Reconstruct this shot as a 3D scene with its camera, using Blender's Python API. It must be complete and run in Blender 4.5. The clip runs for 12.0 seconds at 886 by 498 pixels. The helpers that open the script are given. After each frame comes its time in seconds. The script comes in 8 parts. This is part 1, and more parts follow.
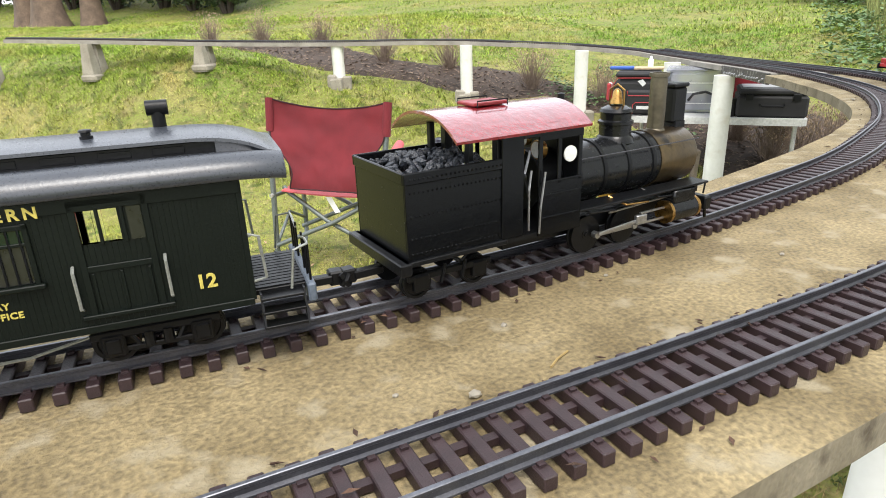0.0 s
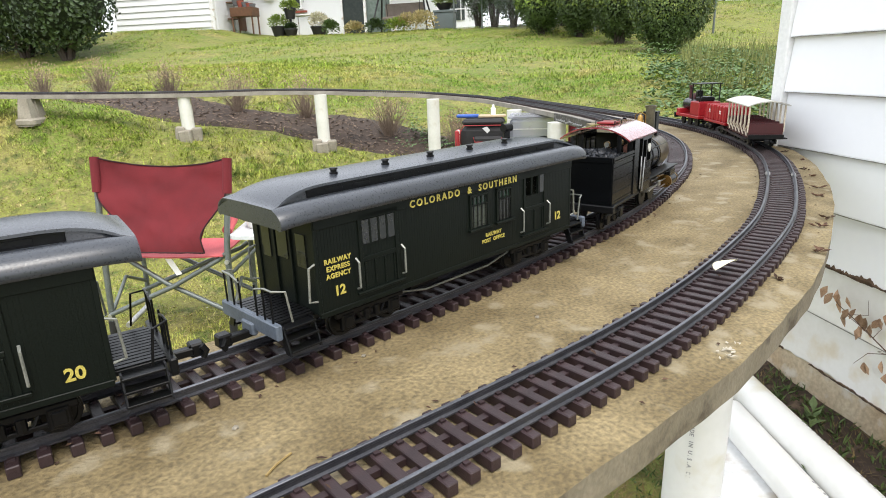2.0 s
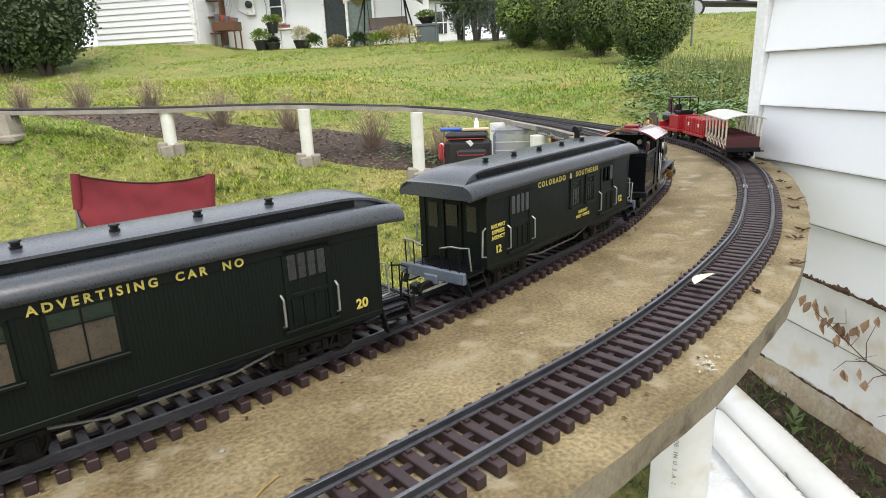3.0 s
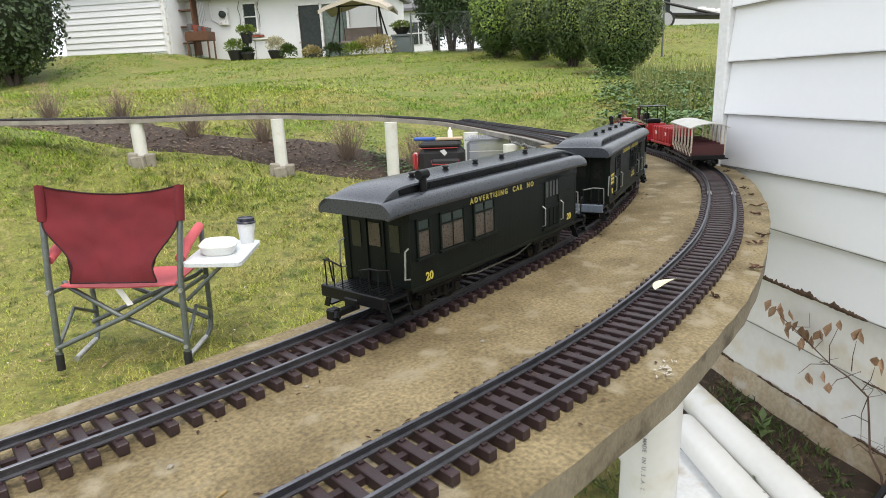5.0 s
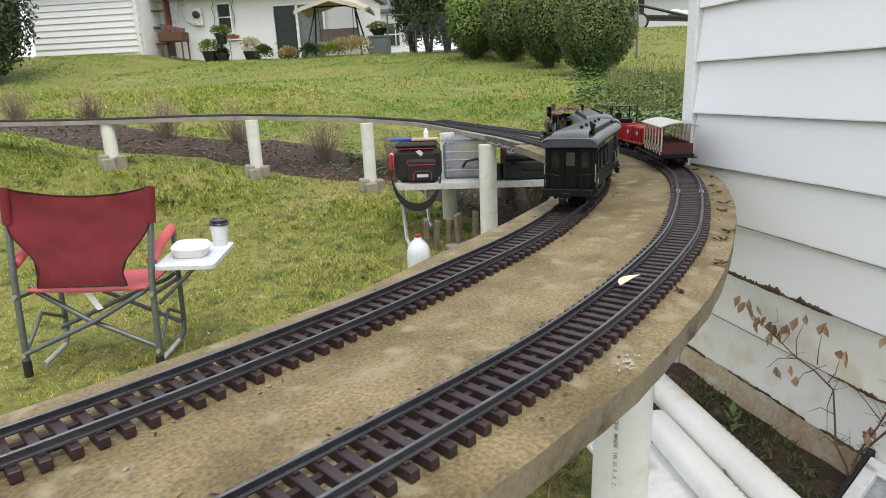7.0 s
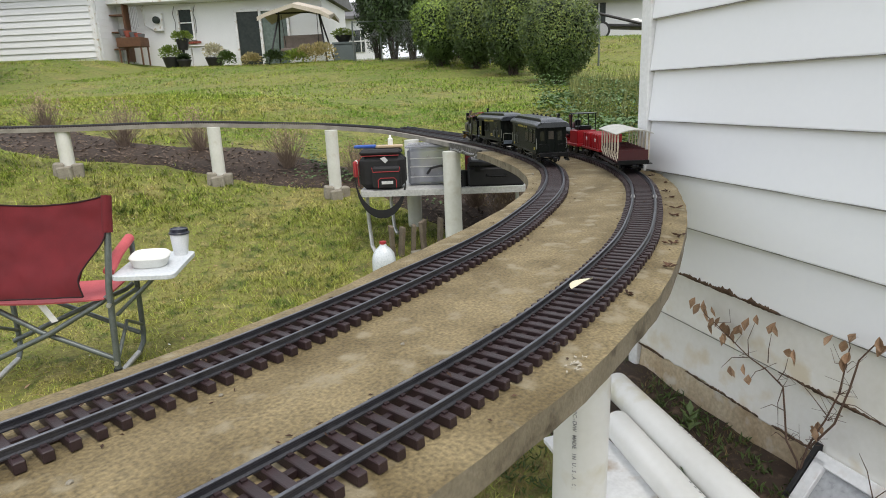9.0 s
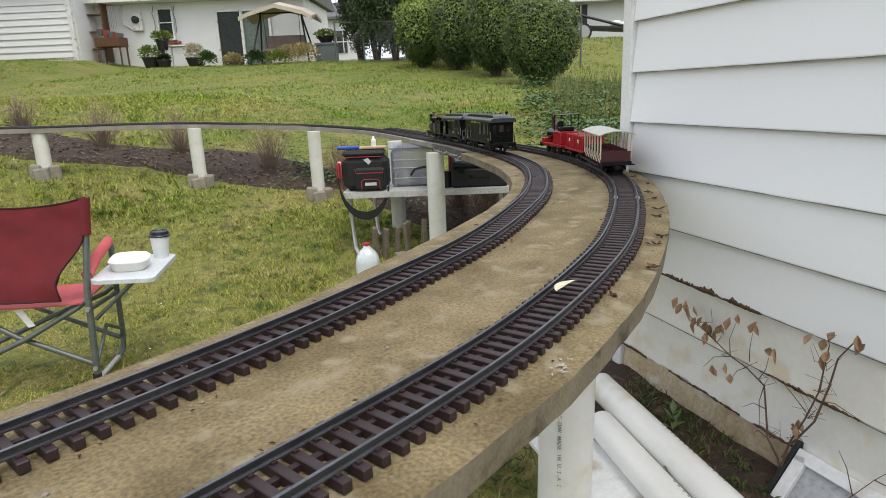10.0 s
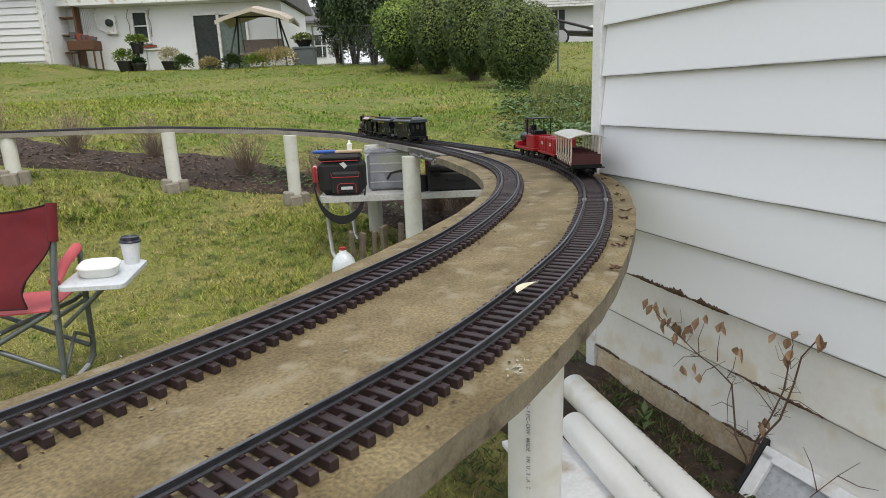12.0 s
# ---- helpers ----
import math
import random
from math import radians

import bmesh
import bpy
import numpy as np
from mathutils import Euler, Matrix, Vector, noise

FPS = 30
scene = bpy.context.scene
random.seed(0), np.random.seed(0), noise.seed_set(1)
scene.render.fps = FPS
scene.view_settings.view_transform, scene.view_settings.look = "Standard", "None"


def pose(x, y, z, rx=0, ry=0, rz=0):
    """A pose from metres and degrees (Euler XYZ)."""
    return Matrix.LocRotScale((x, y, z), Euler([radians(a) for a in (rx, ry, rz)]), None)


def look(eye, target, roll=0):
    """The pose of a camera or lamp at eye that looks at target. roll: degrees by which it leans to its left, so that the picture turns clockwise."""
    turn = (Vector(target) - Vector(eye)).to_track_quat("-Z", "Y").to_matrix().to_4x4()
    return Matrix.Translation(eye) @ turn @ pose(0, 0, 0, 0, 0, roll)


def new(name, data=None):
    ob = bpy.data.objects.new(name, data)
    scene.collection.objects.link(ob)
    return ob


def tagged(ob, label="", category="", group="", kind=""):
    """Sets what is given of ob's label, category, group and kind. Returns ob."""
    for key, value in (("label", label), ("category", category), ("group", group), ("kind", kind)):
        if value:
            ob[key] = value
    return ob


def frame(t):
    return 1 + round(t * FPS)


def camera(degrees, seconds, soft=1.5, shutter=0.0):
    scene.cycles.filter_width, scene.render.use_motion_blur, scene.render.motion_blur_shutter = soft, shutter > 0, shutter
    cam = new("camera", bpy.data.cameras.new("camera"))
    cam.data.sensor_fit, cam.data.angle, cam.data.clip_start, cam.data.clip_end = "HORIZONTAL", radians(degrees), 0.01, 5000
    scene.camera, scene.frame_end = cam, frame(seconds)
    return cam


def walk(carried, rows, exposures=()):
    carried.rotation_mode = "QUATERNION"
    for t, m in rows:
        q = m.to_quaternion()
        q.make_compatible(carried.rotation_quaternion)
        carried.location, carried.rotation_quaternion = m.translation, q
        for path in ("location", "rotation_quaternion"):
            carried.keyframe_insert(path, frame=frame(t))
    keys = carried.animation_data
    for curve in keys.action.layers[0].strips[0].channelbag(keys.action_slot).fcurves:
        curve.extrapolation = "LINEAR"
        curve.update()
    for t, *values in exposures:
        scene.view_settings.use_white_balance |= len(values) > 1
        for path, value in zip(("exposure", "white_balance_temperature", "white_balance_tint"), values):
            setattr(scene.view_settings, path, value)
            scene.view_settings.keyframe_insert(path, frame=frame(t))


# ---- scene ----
cam = camera(71.9, 12.0, soft=0.95)
PATH = [
    (0, (0.032, 0.025, 1.049), (1.009, 1.627, 0.359), -2.0),
    (0.5, (0.076, 0.001, 1.059), (1.173, 1.538, 0.4), -2.2),
    (1, (0.104, -0.013, 1.069), (1.303, 1.46, 0.443), -2.1),
    (1.5, (0.127, -0.032, 1.074), (1.406, 1.387, 0.481), -2.0),
    (2, (0.139, -0.034, 1.08), (1.452, 1.36, 0.504), -2.1),
    (2.5, (0.14, -0.039, 1.086), (1.475, 1.342, 0.53), -2.3),
    (3, (0.136, -0.039, 1.089), (1.492, 1.328, 0.548), -2.4),
    (5, (0.151, -0.051, 1.086), (1.563, 1.268, 0.572), -2.4),
    (5.5, (0.154, -0.058, 1.085), (1.58, 1.248, 0.572), -2.4),
    (6, (0.156, -0.056, 1.084), (1.593, 1.237, 0.568), -2.4),
    (6.5, (0.157, -0.057, 1.083), (1.604, 1.224, 0.568), -2.4),
    (7, (0.161, -0.062, 1.081), (1.619, 1.207, 0.568), -2.4),
    (9, (0.164, -0.081, 1.083), (1.692, 1.11, 0.586), -2.3),
    (9.5, (0.167, -0.079, 1.083), (1.711, 1.09, 0.587), -2.3),
    (10, (0.167, -0.078, 1.084), (1.727, 1.071, 0.588), -2.2),
    (10.5, (0.168, -0.077, 1.084), (1.74, 1.055, 0.589), -2.2),
    (11, (0.172, -0.086, 1.083), (1.757, 1.03, 0.59), -2.2),
    (11.5, (0.174, -0.094, 1.082), (1.768, 1.011, 0.593), -2.2),
    (12, (0.182, -0.098, 1.081), (1.781, 1.002, 0.595), -2.2),
]
walk(cam, [(t, look(eye, target, roll)) for t, eye, target, roll in PATH],
     exposures=[(0.0, 1.06), (1.5, 0.92), (3.0, 0.74), (5.5, 0.49), (9.0, 0.20), (12.0, 0.05)])

# ---- light ----
world = bpy.data.worlds.new("overcast_sky")
scene.world = world
world.use_nodes = True
wn = world.node_tree
sky = wn.nodes.new("ShaderNodeTexSky")
sky.sky_type, sky.sun_disc = "NISHITA", False
sky.sun_elevation, sky.sun_rotation = radians(55), radians(200)
sky.air_density, sky.dust_density, sky.ozone_density = 1.0, 6.0, 0.6
haze = wn.nodes.new("ShaderNodeMixRGB")
haze.inputs[0].default_value = 0.75
haze.inputs[2].default_value = (8.2, 8.5, 9.0, 1)
wn.links.new(sky.outputs[0], haze.inputs[1])
wn.links.new(haze.outputs[0], wn.nodes["Background"].inputs[0])
wn.nodes["Background"].inputs[1].default_value = 0.16
sun = new("sun", bpy.data.lights.new("sun", "SUN"))
sun.data.energy, sun.data.angle, sun.data.color = 1.3, radians(25), (1.0, 0.97, 0.92)
sun.matrix_world = look((0, 0, 10), (2.0, 4.0, 0))

# ---- materials ----
MATS = {}


def mat(name, c1, c2=None, scale=20.0, rough=0.7, bump=0.0, metal=0.0, fine=None, c3=None, spec=0.5, vary=0.0, contrast=0.25, spot=None, grain=0.35):
    """Two-scale procedural paint: broad patches between c1 and c2, fine grain, optional spots of c3."""
    m = bpy.data.materials.new(name)
    m.use_nodes = True
    t = m.node_tree
    b = t.nodes["Principled BSDF"]
    b.inputs["Roughness"].default_value, b.inputs["Metallic"].default_value = rough, metal
    b.inputs["Specular IOR Level"].default_value = spec
    c2 = c2 or tuple(v * 0.75 for v in c1)
    fine = fine or scale * 9
    co = t.nodes.new("ShaderNodeTexCoord")
    n1 = t.nodes.new("ShaderNodeTexNoise")
    n1.inputs["Scale"].default_value, n1.inputs["Detail"].default_value = scale, 6
    n2 = t.nodes.new("ShaderNodeTexNoise")
    n2.inputs["Scale"].default_value, n2.inputs["Detail"].default_value = fine, 4
    for n in (n1, n2):
        t.links.new(co.outputs["Object"], n.inputs["Vector"])
    r1 = t.nodes.new("ShaderNodeMapRange")
    r1.inputs[1].default_value, r1.inputs[2].default_value = 0.5 - contrast, 0.5 + contrast
    t.links.new(n1.outputs[0], r1.inputs[0])
    mx = t.nodes.new("ShaderNodeMixRGB")
    mx.inputs[1].default_value, mx.inputs[2].default_value = (*c1, 1), (*c2, 1)
    t.links.new(r1.outputs[0], mx.inputs[0])
    g = t.nodes.new("ShaderNodeMixRGB")
    g.blend_type, g.inputs[0].default_value = "OVERLAY", grain
    t.links.new(mx.outputs[0], g.inputs[1])
    gr = t.nodes.new("ShaderNodeMapRange")
    gr.inputs[1].default_value, gr.inputs[2].default_value, gr.inputs[3].default_value, gr.inputs[4].default_value = 0.3, 0.7, 0.25, 0.75
    t.links.new(n2.outputs[0], gr.inputs[0])
    t.links.new(gr.outputs[0], g.inputs[2])
    last = g.outputs[0]
    if c3:
        n3 = t.nodes.new("ShaderNodeTexNoise")
        n3.inputs["Scale"].default_value, n3.inputs["Detail"].default_value = spot or scale * 2.3, 8
        t.links.new(co.outputs["Object"], n3.inputs["Vector"])
        r3 = t.nodes.new("ShaderNodeMapRange")
        r3.inputs[1].default_value, r3.inputs[2].default_value = 0.56, 0.68
        t.links.new(n3.outputs[0], r3.inputs[0])
        m3 = t.nodes.new("ShaderNodeMixRGB")
        m3.inputs[2].default_value = (*c3, 1)
        t.links.new(r3.outputs[0], m3.inputs[0])
        t.links.new(last, m3.inputs[1])
        last = m3.outputs[0]
    if vary:
        oi = t.nodes.new("ShaderNodeObjectInfo")
        gi = t.nodes.new("ShaderNodeNewGeometry")
        ad = t.nodes.new("ShaderNodeMath")
        ad.operation = "ADD"
        t.links.new(oi.outputs["Random"], ad.inputs[0])
        t.links.new(gi.outputs["Random Per Island"], ad.inputs[1])
        vr = t.nodes.new("ShaderNodeMapRange")
        vr.inputs[1].default_value, vr.inputs[2].default_value, vr.inputs[3].default_value, vr.inputs[4].default_value = 0.2, 1.6, 1 - vary, 1 + vary
        t.links.new(ad.outputs[0], vr.inputs[0])
        hs = t.nodes.new("ShaderNodeHueSaturation")
        t.links.new(vr.outputs[0], hs.inputs["Value"])
        t.links.new(last, hs.inputs["Color"])
        last = hs.outputs[0]
    t.links.new(last, b.inputs["Base Color"])
    rr = t.nodes.new("ShaderNodeMapRange")
    rr.inputs[3].default_value, rr.inputs[4].default_value = max(0.02, rough - 0.12), min(1, rough + 0.12)
    t.links.new(n2.outputs[0], rr.inputs[0])
    t.links.new(rr.outputs[0], b.inputs["Roughness"])
    if bump:
        bp = t.nodes.new("ShaderNodeBump")
        bp.inputs["Strength"].default_value, bp.inputs["Distance"].default_value = min(1.0, bump), 0.002
        t.links.new(n2.outputs[0], bp.inputs["Height"])
        t.links.new(bp.outputs[0], b.inputs["Normal"])
    MATS[name] = m
    return m


concrete = mat("concrete", (0.240, 0.188, 0.098), (0.122, 0.090, 0.040), 11, 0.85, 1.0, fine=260, c3=(0.262, 0.222, 0.142), spot=26, contrast=0.19, grain=0.8)
concrete_edge = mat("concrete_edge", (0.215, 0.185, 0.130), (0.105, 0.085, 0.052), 16, 0.9, 0.6, fine=220, c3=(0.065, 0.050, 0.030), spot=30)
footing = mat("footing_concrete", (0.30, 0.275, 0.225), (0.18, 0.16, 0.12), 9, 0.9, 0.6, fine=120)
tie_mat = mat("brown_plastic_tie", (0.030, 0.016, 0.0175), (0.019, 0.0105, 0.0115), 60, 0.5, 0.25, fine=900, vary=0.18)
rail_mat = mat("weathered_rail", (0.085, 0.085, 0.095), (0.045, 0.046, 0.055), 40, 0.42, 0.1, metal=0.55, fine=600)
rail_head = mat("polished_rail_head", (0.17, 0.175, 0.195), (0.09, 0.093, 0.105), 30, 0.38, 0.05, metal=0.8, fine=500)
car_green = mat("dark_green_paint", (0.0046, 0.0072, 0.0052), (0.0034, 0.0054, 0.0040), 12, 0.45, 0.1, fine=700, spec=0.16)
roof_grey = mat("dark_grey_roof", (0.036, 0.041, 0.050), (0.028, 0.032, 0.040), 18, 0.30, 0.06, fine=600, c3=(0.027, 0.031, 0.040), spec=0.6)
black_paint = mat("black_paint", (0.0048, 0.0052, 0.0060), (0.0032, 0.0034, 0.0038), 30, 0.38, 0.1, fine=500, spec=0.22)
black_gloss = mat("black_gloss", (0.008, 0.009, 0.009), (0.005, 0.005, 0.006), 22, 0.24, 0.05, fine=300, spec=0.3)
tank_black = mat("tank_black", (0.0040, 0.0044, 0.0050), (0.0026, 0.0030, 0.0034), 14, 0.22, 0.06, fine=300, spec=0.18)
coal_mat = mat("coal", (0.016, 0.019, 0.024), (0.008, 0.009, 0.012), 120, 0.28, 0.5, fine=900, vary=0.5)
cab_roof_red = mat("red_cab_roof", (0.20, 0.012, 0.018), (0.13, 0.008, 0.011), 25, 0.20, 0.9, fine=150, spec=0.9)
roof_shader = cab_roof_red.node_tree.nodes["Principled BSDF"]
roof_shader.inputs["Coat Weight"].default_value, roof_shader.inputs["Coat Roughness"].default_value = 1.0, 0.06
brass = mat("brass", (0.42, 0.25, 0.08), (0.28, 0.16, 0.05), 60, 0.3, 0.05, metal=1.0)
steel = mat("worn_steel", (0.42, 0.42, 0.42), (0.28, 0.28, 0.28), 60, 0.35, 0.05, metal=0.9)
smokebox_mat = mat("burnt_smokebox", (0.130, 0.092, 0.042), (0.030, 0.022, 0.016), 26, 0.32, 0.1, metal=0.7, fine=200, c3=(0.016, 0.014, 0.013), spot=34)
stack_mat = mat("burnt_stack", (0.12, 0.105, 0.07), (0.06, 0.05, 0.035), 30, 0.4, 0.1, metal=0.6, fine=200)
yellow = mat("yellow_lettering", (0.52, 0.44, 0.09), (0.40, 0.33, 0.07), 60, 0.5)
rail_wire = mat("dull_handrail", (0.30, 0.31, 0.28), (0.20, 0.21, 0.19), 60, 0.4, metal=0.5)
dark_glass = mat("dark_window", (0.012, 0.014, 0.013), (0.02, 0.02, 0.018), 30, 0.12)
clear_pane = mat("clear_window", (0.95, 0.95, 0.92), (0.93, 0.93, 0.90), 30, 0.05)
pane_shader = clear_pane.node_tree.nodes["Principled BSDF"]
pane_shader.inputs["Transmission Weight"].default_value, pane_shader.inputs["IOR"].default_value = 1.0, 1.03
curtain_mat = mat("drawn_blind", (0.085, 0.065, 0.045), (0.03, 0.025, 0.018), 60, 0.3)
# dark upper panes with a green reflection painted into their colour
glint_green = mat("green_reflection_pane", (0.005, 0.018, 0.009), (0.004, 0.011, 0.006), 40, 0.2)
white_pane = mat("pale_pane", (0.045, 0.052, 0.040), (0.03, 0.036, 0.028), 40, 0.3)
blue_grey = mat("blue_grey_sill", (0.10, 0.125, 0.16), (0.07, 0.085, 0.11), 40, 0.55, 0.2)
gauge_face = mat("white_gauge_face", (0.7, 0.7, 0.66), (0.6, 0.6, 0.56), 60, 0.3)
doll_blue = mat("dark_blue_cloth", (0.02, 0.03, 0.07), None, 60, 0.8)
doll_skin = mat("pink_figure_paint", (0.5, 0.2, 0.15), None, 60, 0.6)
siding = mat("white_siding_paint", (0.80, 0.81, 0.83), (0.785, 0.795, 0.81), 1.5, 0.5, 0.02, fine=60, grain=0.06)
siding_worn = mat("peeling_siding_paint", (0.76, 0.76, 0.73), (0.68, 0.66, 0.60), 4, 0.6, 0.3, fine=60, c3=(0.64, 0.58, 0.46), spot=9, grain=0.15)
rot_wood = mat("rotten_board", (0.58, 0.50, 0.36), (0.36, 0.25, 0.14), 7, 0.9, 0.9, fine=90, c3=(0.60, 0.55, 0.46), spot=16)
rot_edge = mat("rotten_edge", (0.11, 0.065, 0.036), (0.035, 0.021, 0.012), 40, 0.95, 0.9, fine=200)
lap_shade = mat("weathered_lap_shadow", (0.10, 0.095, 0.085), (0.30, 0.29, 0.27), 25, 0.9, 0.2, fine=200)
white_trim = mat("white_trim_paint", (0.76, 0.77, 0.77), (0.66, 0.66, 0.65), 6, 0.5, 0.2, fine=80, c3=(0.45, 0.38, 0.30), spot=9)
pvc = mat("white_pvc", (0.66, 0.66, 0.61), (0.55, 0.55, 0.49), 5, 0.38, 0.05, fine=60, c3=(0.5, 0.47, 0.38), spot=7, grain=0.12)
pvc_clean = mat("clean_pvc", (0.78, 0.78, 0.76), (0.70, 0.70, 0.67), 5, 0.35, 0.05, fine=60, c3=(0.58, 0.54, 0.40), spot=6, grain=0.10)
ink = mat("grey_print", (0.26, 0.26, 0.27), None, 60, 0.6)
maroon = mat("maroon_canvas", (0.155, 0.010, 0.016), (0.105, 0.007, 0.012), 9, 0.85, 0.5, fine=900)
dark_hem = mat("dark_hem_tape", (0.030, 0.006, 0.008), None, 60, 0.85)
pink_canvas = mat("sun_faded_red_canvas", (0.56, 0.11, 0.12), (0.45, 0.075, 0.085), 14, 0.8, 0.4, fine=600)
chair_tube = mat("grey_painted_tube", (0.15, 0.17, 0.16), (0.10, 0.115, 0.11), 30, 0.42, 0.1, metal=0.4)
chair_bright = mat("bare_tube", (0.5, 0.5, 0.48), (0.36, 0.36, 0.35), 30, 0.35, metal=0.6)
rubber = mat("black_rubber", (0.012, 0.012, 0.013), None, 40, 0.7)
tray_mat = mat("pale_grey_tray", (0.60, 0.63, 0.65), (0.52, 0.55, 0.57), 10, 0.45)
foam = mat("white_foam_box", (0.82, 0.82, 0.78), (0.74, 0.74, 0.70), 20, 0.7, 0.1)
paper = mat("white_paper_cup", (0.74, 0.76, 0.78), (0.66, 0.68, 0.70), 20, 0.6)
dark_lid = mat("dark_plastic_lid", (0.012, 0.014, 0.025), None, 40, 0.3)
soil = mat("brown_soil", (0.050, 0.032, 0.021), (0.022, 0.014, 0.009), 4, 0.95, 1.0, fine=60, c3=(0.10, 0.068, 0.046), spot=30)

# ---- mesh helpers ----


def finish(bm):
    me = bpy.data.meshes.new("mesh")
    bmesh.ops.recalc_face_normals(bm, faces=bm.faces[:])
    bm.to_mesh(me)
    bm.free()
    return me


def part(name, bm, material, parent=None, label="", smooth=False):
    me = finish(bm) if isinstance(bm, bmesh.types.BMesh) else bm
    for m in material if isinstance(material, (list, tuple)) else [material]:
        me.materials.append(m)
    if smooth:
        for p in me.polygons:
            p.use_smooth = True
        me.set_sharp_from_angle(angle=radians(40))
    ob = new(name, me)
    if parent:
        ob.parent = parent
    if label:
        ob["label"] = label
    return ob


def raw(verts, faces):
    me = bpy.data.meshes.new("mesh")
    me.from_pydata([tuple(map(float, v)) for v in verts], [], faces)
    me.update()
    return me


def thing(name, m, label, category, group="", kind=""):
    ob = new(name)
    ob.empty_display_size = 0.05
    ob.matrix_basis = m
    return tagged(ob, label, category, group, kind)


def B():
    return bmesh.new()


def box(bm, c, s, bev=0.0, m=None):
    """An upright box round c with the sizes s, edges rounded by bev, moved by m."""
    r = bmesh.ops.create_cube(bm, size=1.0)
    vs = r["verts"]
    bmesh.ops.scale(bm, vec=s, verts=vs)
    bmesh.ops.translate(bm, vec=c, verts=vs)
    if bev:
        es = list({e for v in vs for e in v.link_edges})
        got = bmesh.ops.bevel(bm, geom=es, offset=bev, segments=1, affect="EDGES", profile=0.5)
        vs = list({v for f in got["faces"] for v in f.verts} | {v for v in vs if v.is_valid})
    if m:
        bmesh.ops.transform(bm, matrix=m, verts=vs)
    return bm


def rings(bm, rows, closed=True, caps=True):
    """Skin over rows of points, each a ring."""
    made = [[bm.verts.new(p) for p in row] for row in rows]
    n = len(rows[0])
    for a, b in zip(made, made[1:]):
        for i in range(n if closed else n - 1):
            j = (i + 1) % n
            bm.faces.new((a[i], a[j], b[j], b[i]))
    if caps and closed:
        bm.faces.new(made[0][::-1])
        bm.faces.new(made[-1])
    return bm


def tube(bm, pts, r, seg=8, r1=None):
    """A round bar along pts."""
    pts = [Vector(p) for p in pts]
    rows = []
    side = None
    for i, p in enumerate(pts):
        d = (pts[min(i + 1, len(pts) - 1)] - pts[max(i - 1, 0)]).normalized()
        if side is None:
            side = d.orthogonal().normalized()
        side = (side - d * side.dot(d)).normalized()
        up = d.cross(side)
        k = r if r1 is None else r + (r1 - r) * i / (len(pts) - 1)
        rows.append([p + (side * math.cos(a) + up * math.sin(a)) * k for a in (2 * math.pi * q / seg for q in range(seg))])
    return rings(bm, rows)


def lathe(bm, prof, m=None, seg=20):
    """A turned form of (radius, height) pairs about z, moved by m."""
    m = m or Matrix()
    return rings(bm, [[m @ Vector((r * math.cos(a), r * math.sin(a), z)) for a in (2 * math.pi * q / seg for q in range(seg))] for r, z in prof])


def extrude(bm, outline, x0, x1, axis="x"):
    """A prism of an outline given across the axis."""
    def at(v, p):
        return {"x": (v, p[0], p[1]), "y": (p[0], v, p[1]), "z": (p[0], p[1], v)}[axis]
    return rings(bm, [[at(v, p) for p in outline] for v in (x0, x1)])


def lettering(name, words, size, m, material, parent, depth=0.0006, spread=1.0, align="CENTER"):
    cu = bpy.data.curves.new(name, "FONT")
    cu.body, cu.size, cu.align_x, cu.align_y, cu.extrude, cu.space_character = words, size, align, "CENTER", depth, spread
    cu.resolution_u, cu.offset = 3, size * (0.028 if material is yellow else 0.006)
    tmp = bpy.data.objects.new(name, cu)
    scene.collection.objects.link(tmp)
    me = bpy.data.meshes.new_from_object(tmp.evaluated_get(bpy.context.evaluated_depsgraph_get()))
    bpy.data.objects.remove(tmp)
    ob = part(name, me, material, parent)
    ob.matrix_basis = m
    return ob


def spline(ctrl, n=24):
    P = np.array(ctrl, float)
    P = np.vstack([2 * P[0] - P[1], P, 2 * P[-1] - P[-2]])
    out = []
    for i in range(1, len(P) - 2):
        a, b, c, d = P[i - 1:i + 3]
        for k in range(n):
            t = k / n
            out.append(0.5 * (2 * b + (c - a) * t + (2 * a - 5 * b + 4 * c - d) * t * t + (3 * b - a - 3 * c + d) * t ** 3))
    out.append(P[-2])
    return np.array(out)


class Line:
    """A track's centre line, by length from where it crosses x = 0."""
    def __init__(self, ctrl, smooth=2):
        p = spline(ctrl)
        s = np.r_[0, np.cumsum(np.linalg.norm(np.diff(p, axis=0), axis=1))]
        q = np.arange(0, s[-1], 0.02)
        p = np.array([np.interp(q, s, p[:, i]) for i in range(3)]).T
        for _ in range(smooth * 12):
            p[1:-1] = (p[:-2] + 2 * p[1:-1] + p[2:]) / 4
        self.p = p
        s = np.r_[0, np.cumsum(np.linalg.norm(np.diff(p, axis=0), axis=1))]
        self.s = s - np.interp(0, p[:100, 0], s[:100])

    def at(self, s):
        return Vector([np.interp(s, self.s, self.p[:, i]) for i in range(3)])

    def axes(self, s, base=0.01):
        a, b = self.at(s - base), self.at(s + base)
        d = (b - a).normalized()
        left = Vector((0, 0, 1)).cross(d).normalized()
        return self.at(s), d, left, d.cross(left)

    def seat(self, s, base=0.01):
        _, d, left, up = self.axes(s, base)
        c = (self.at(s - base) + self.at(s + base)) / 2
        return Matrix(((d.x, left.x, up.x, c.x), (d.y, left.y, up.y, c.y), (d.z, left.z, up.z, c.z), (0, 0, 0, 1)))


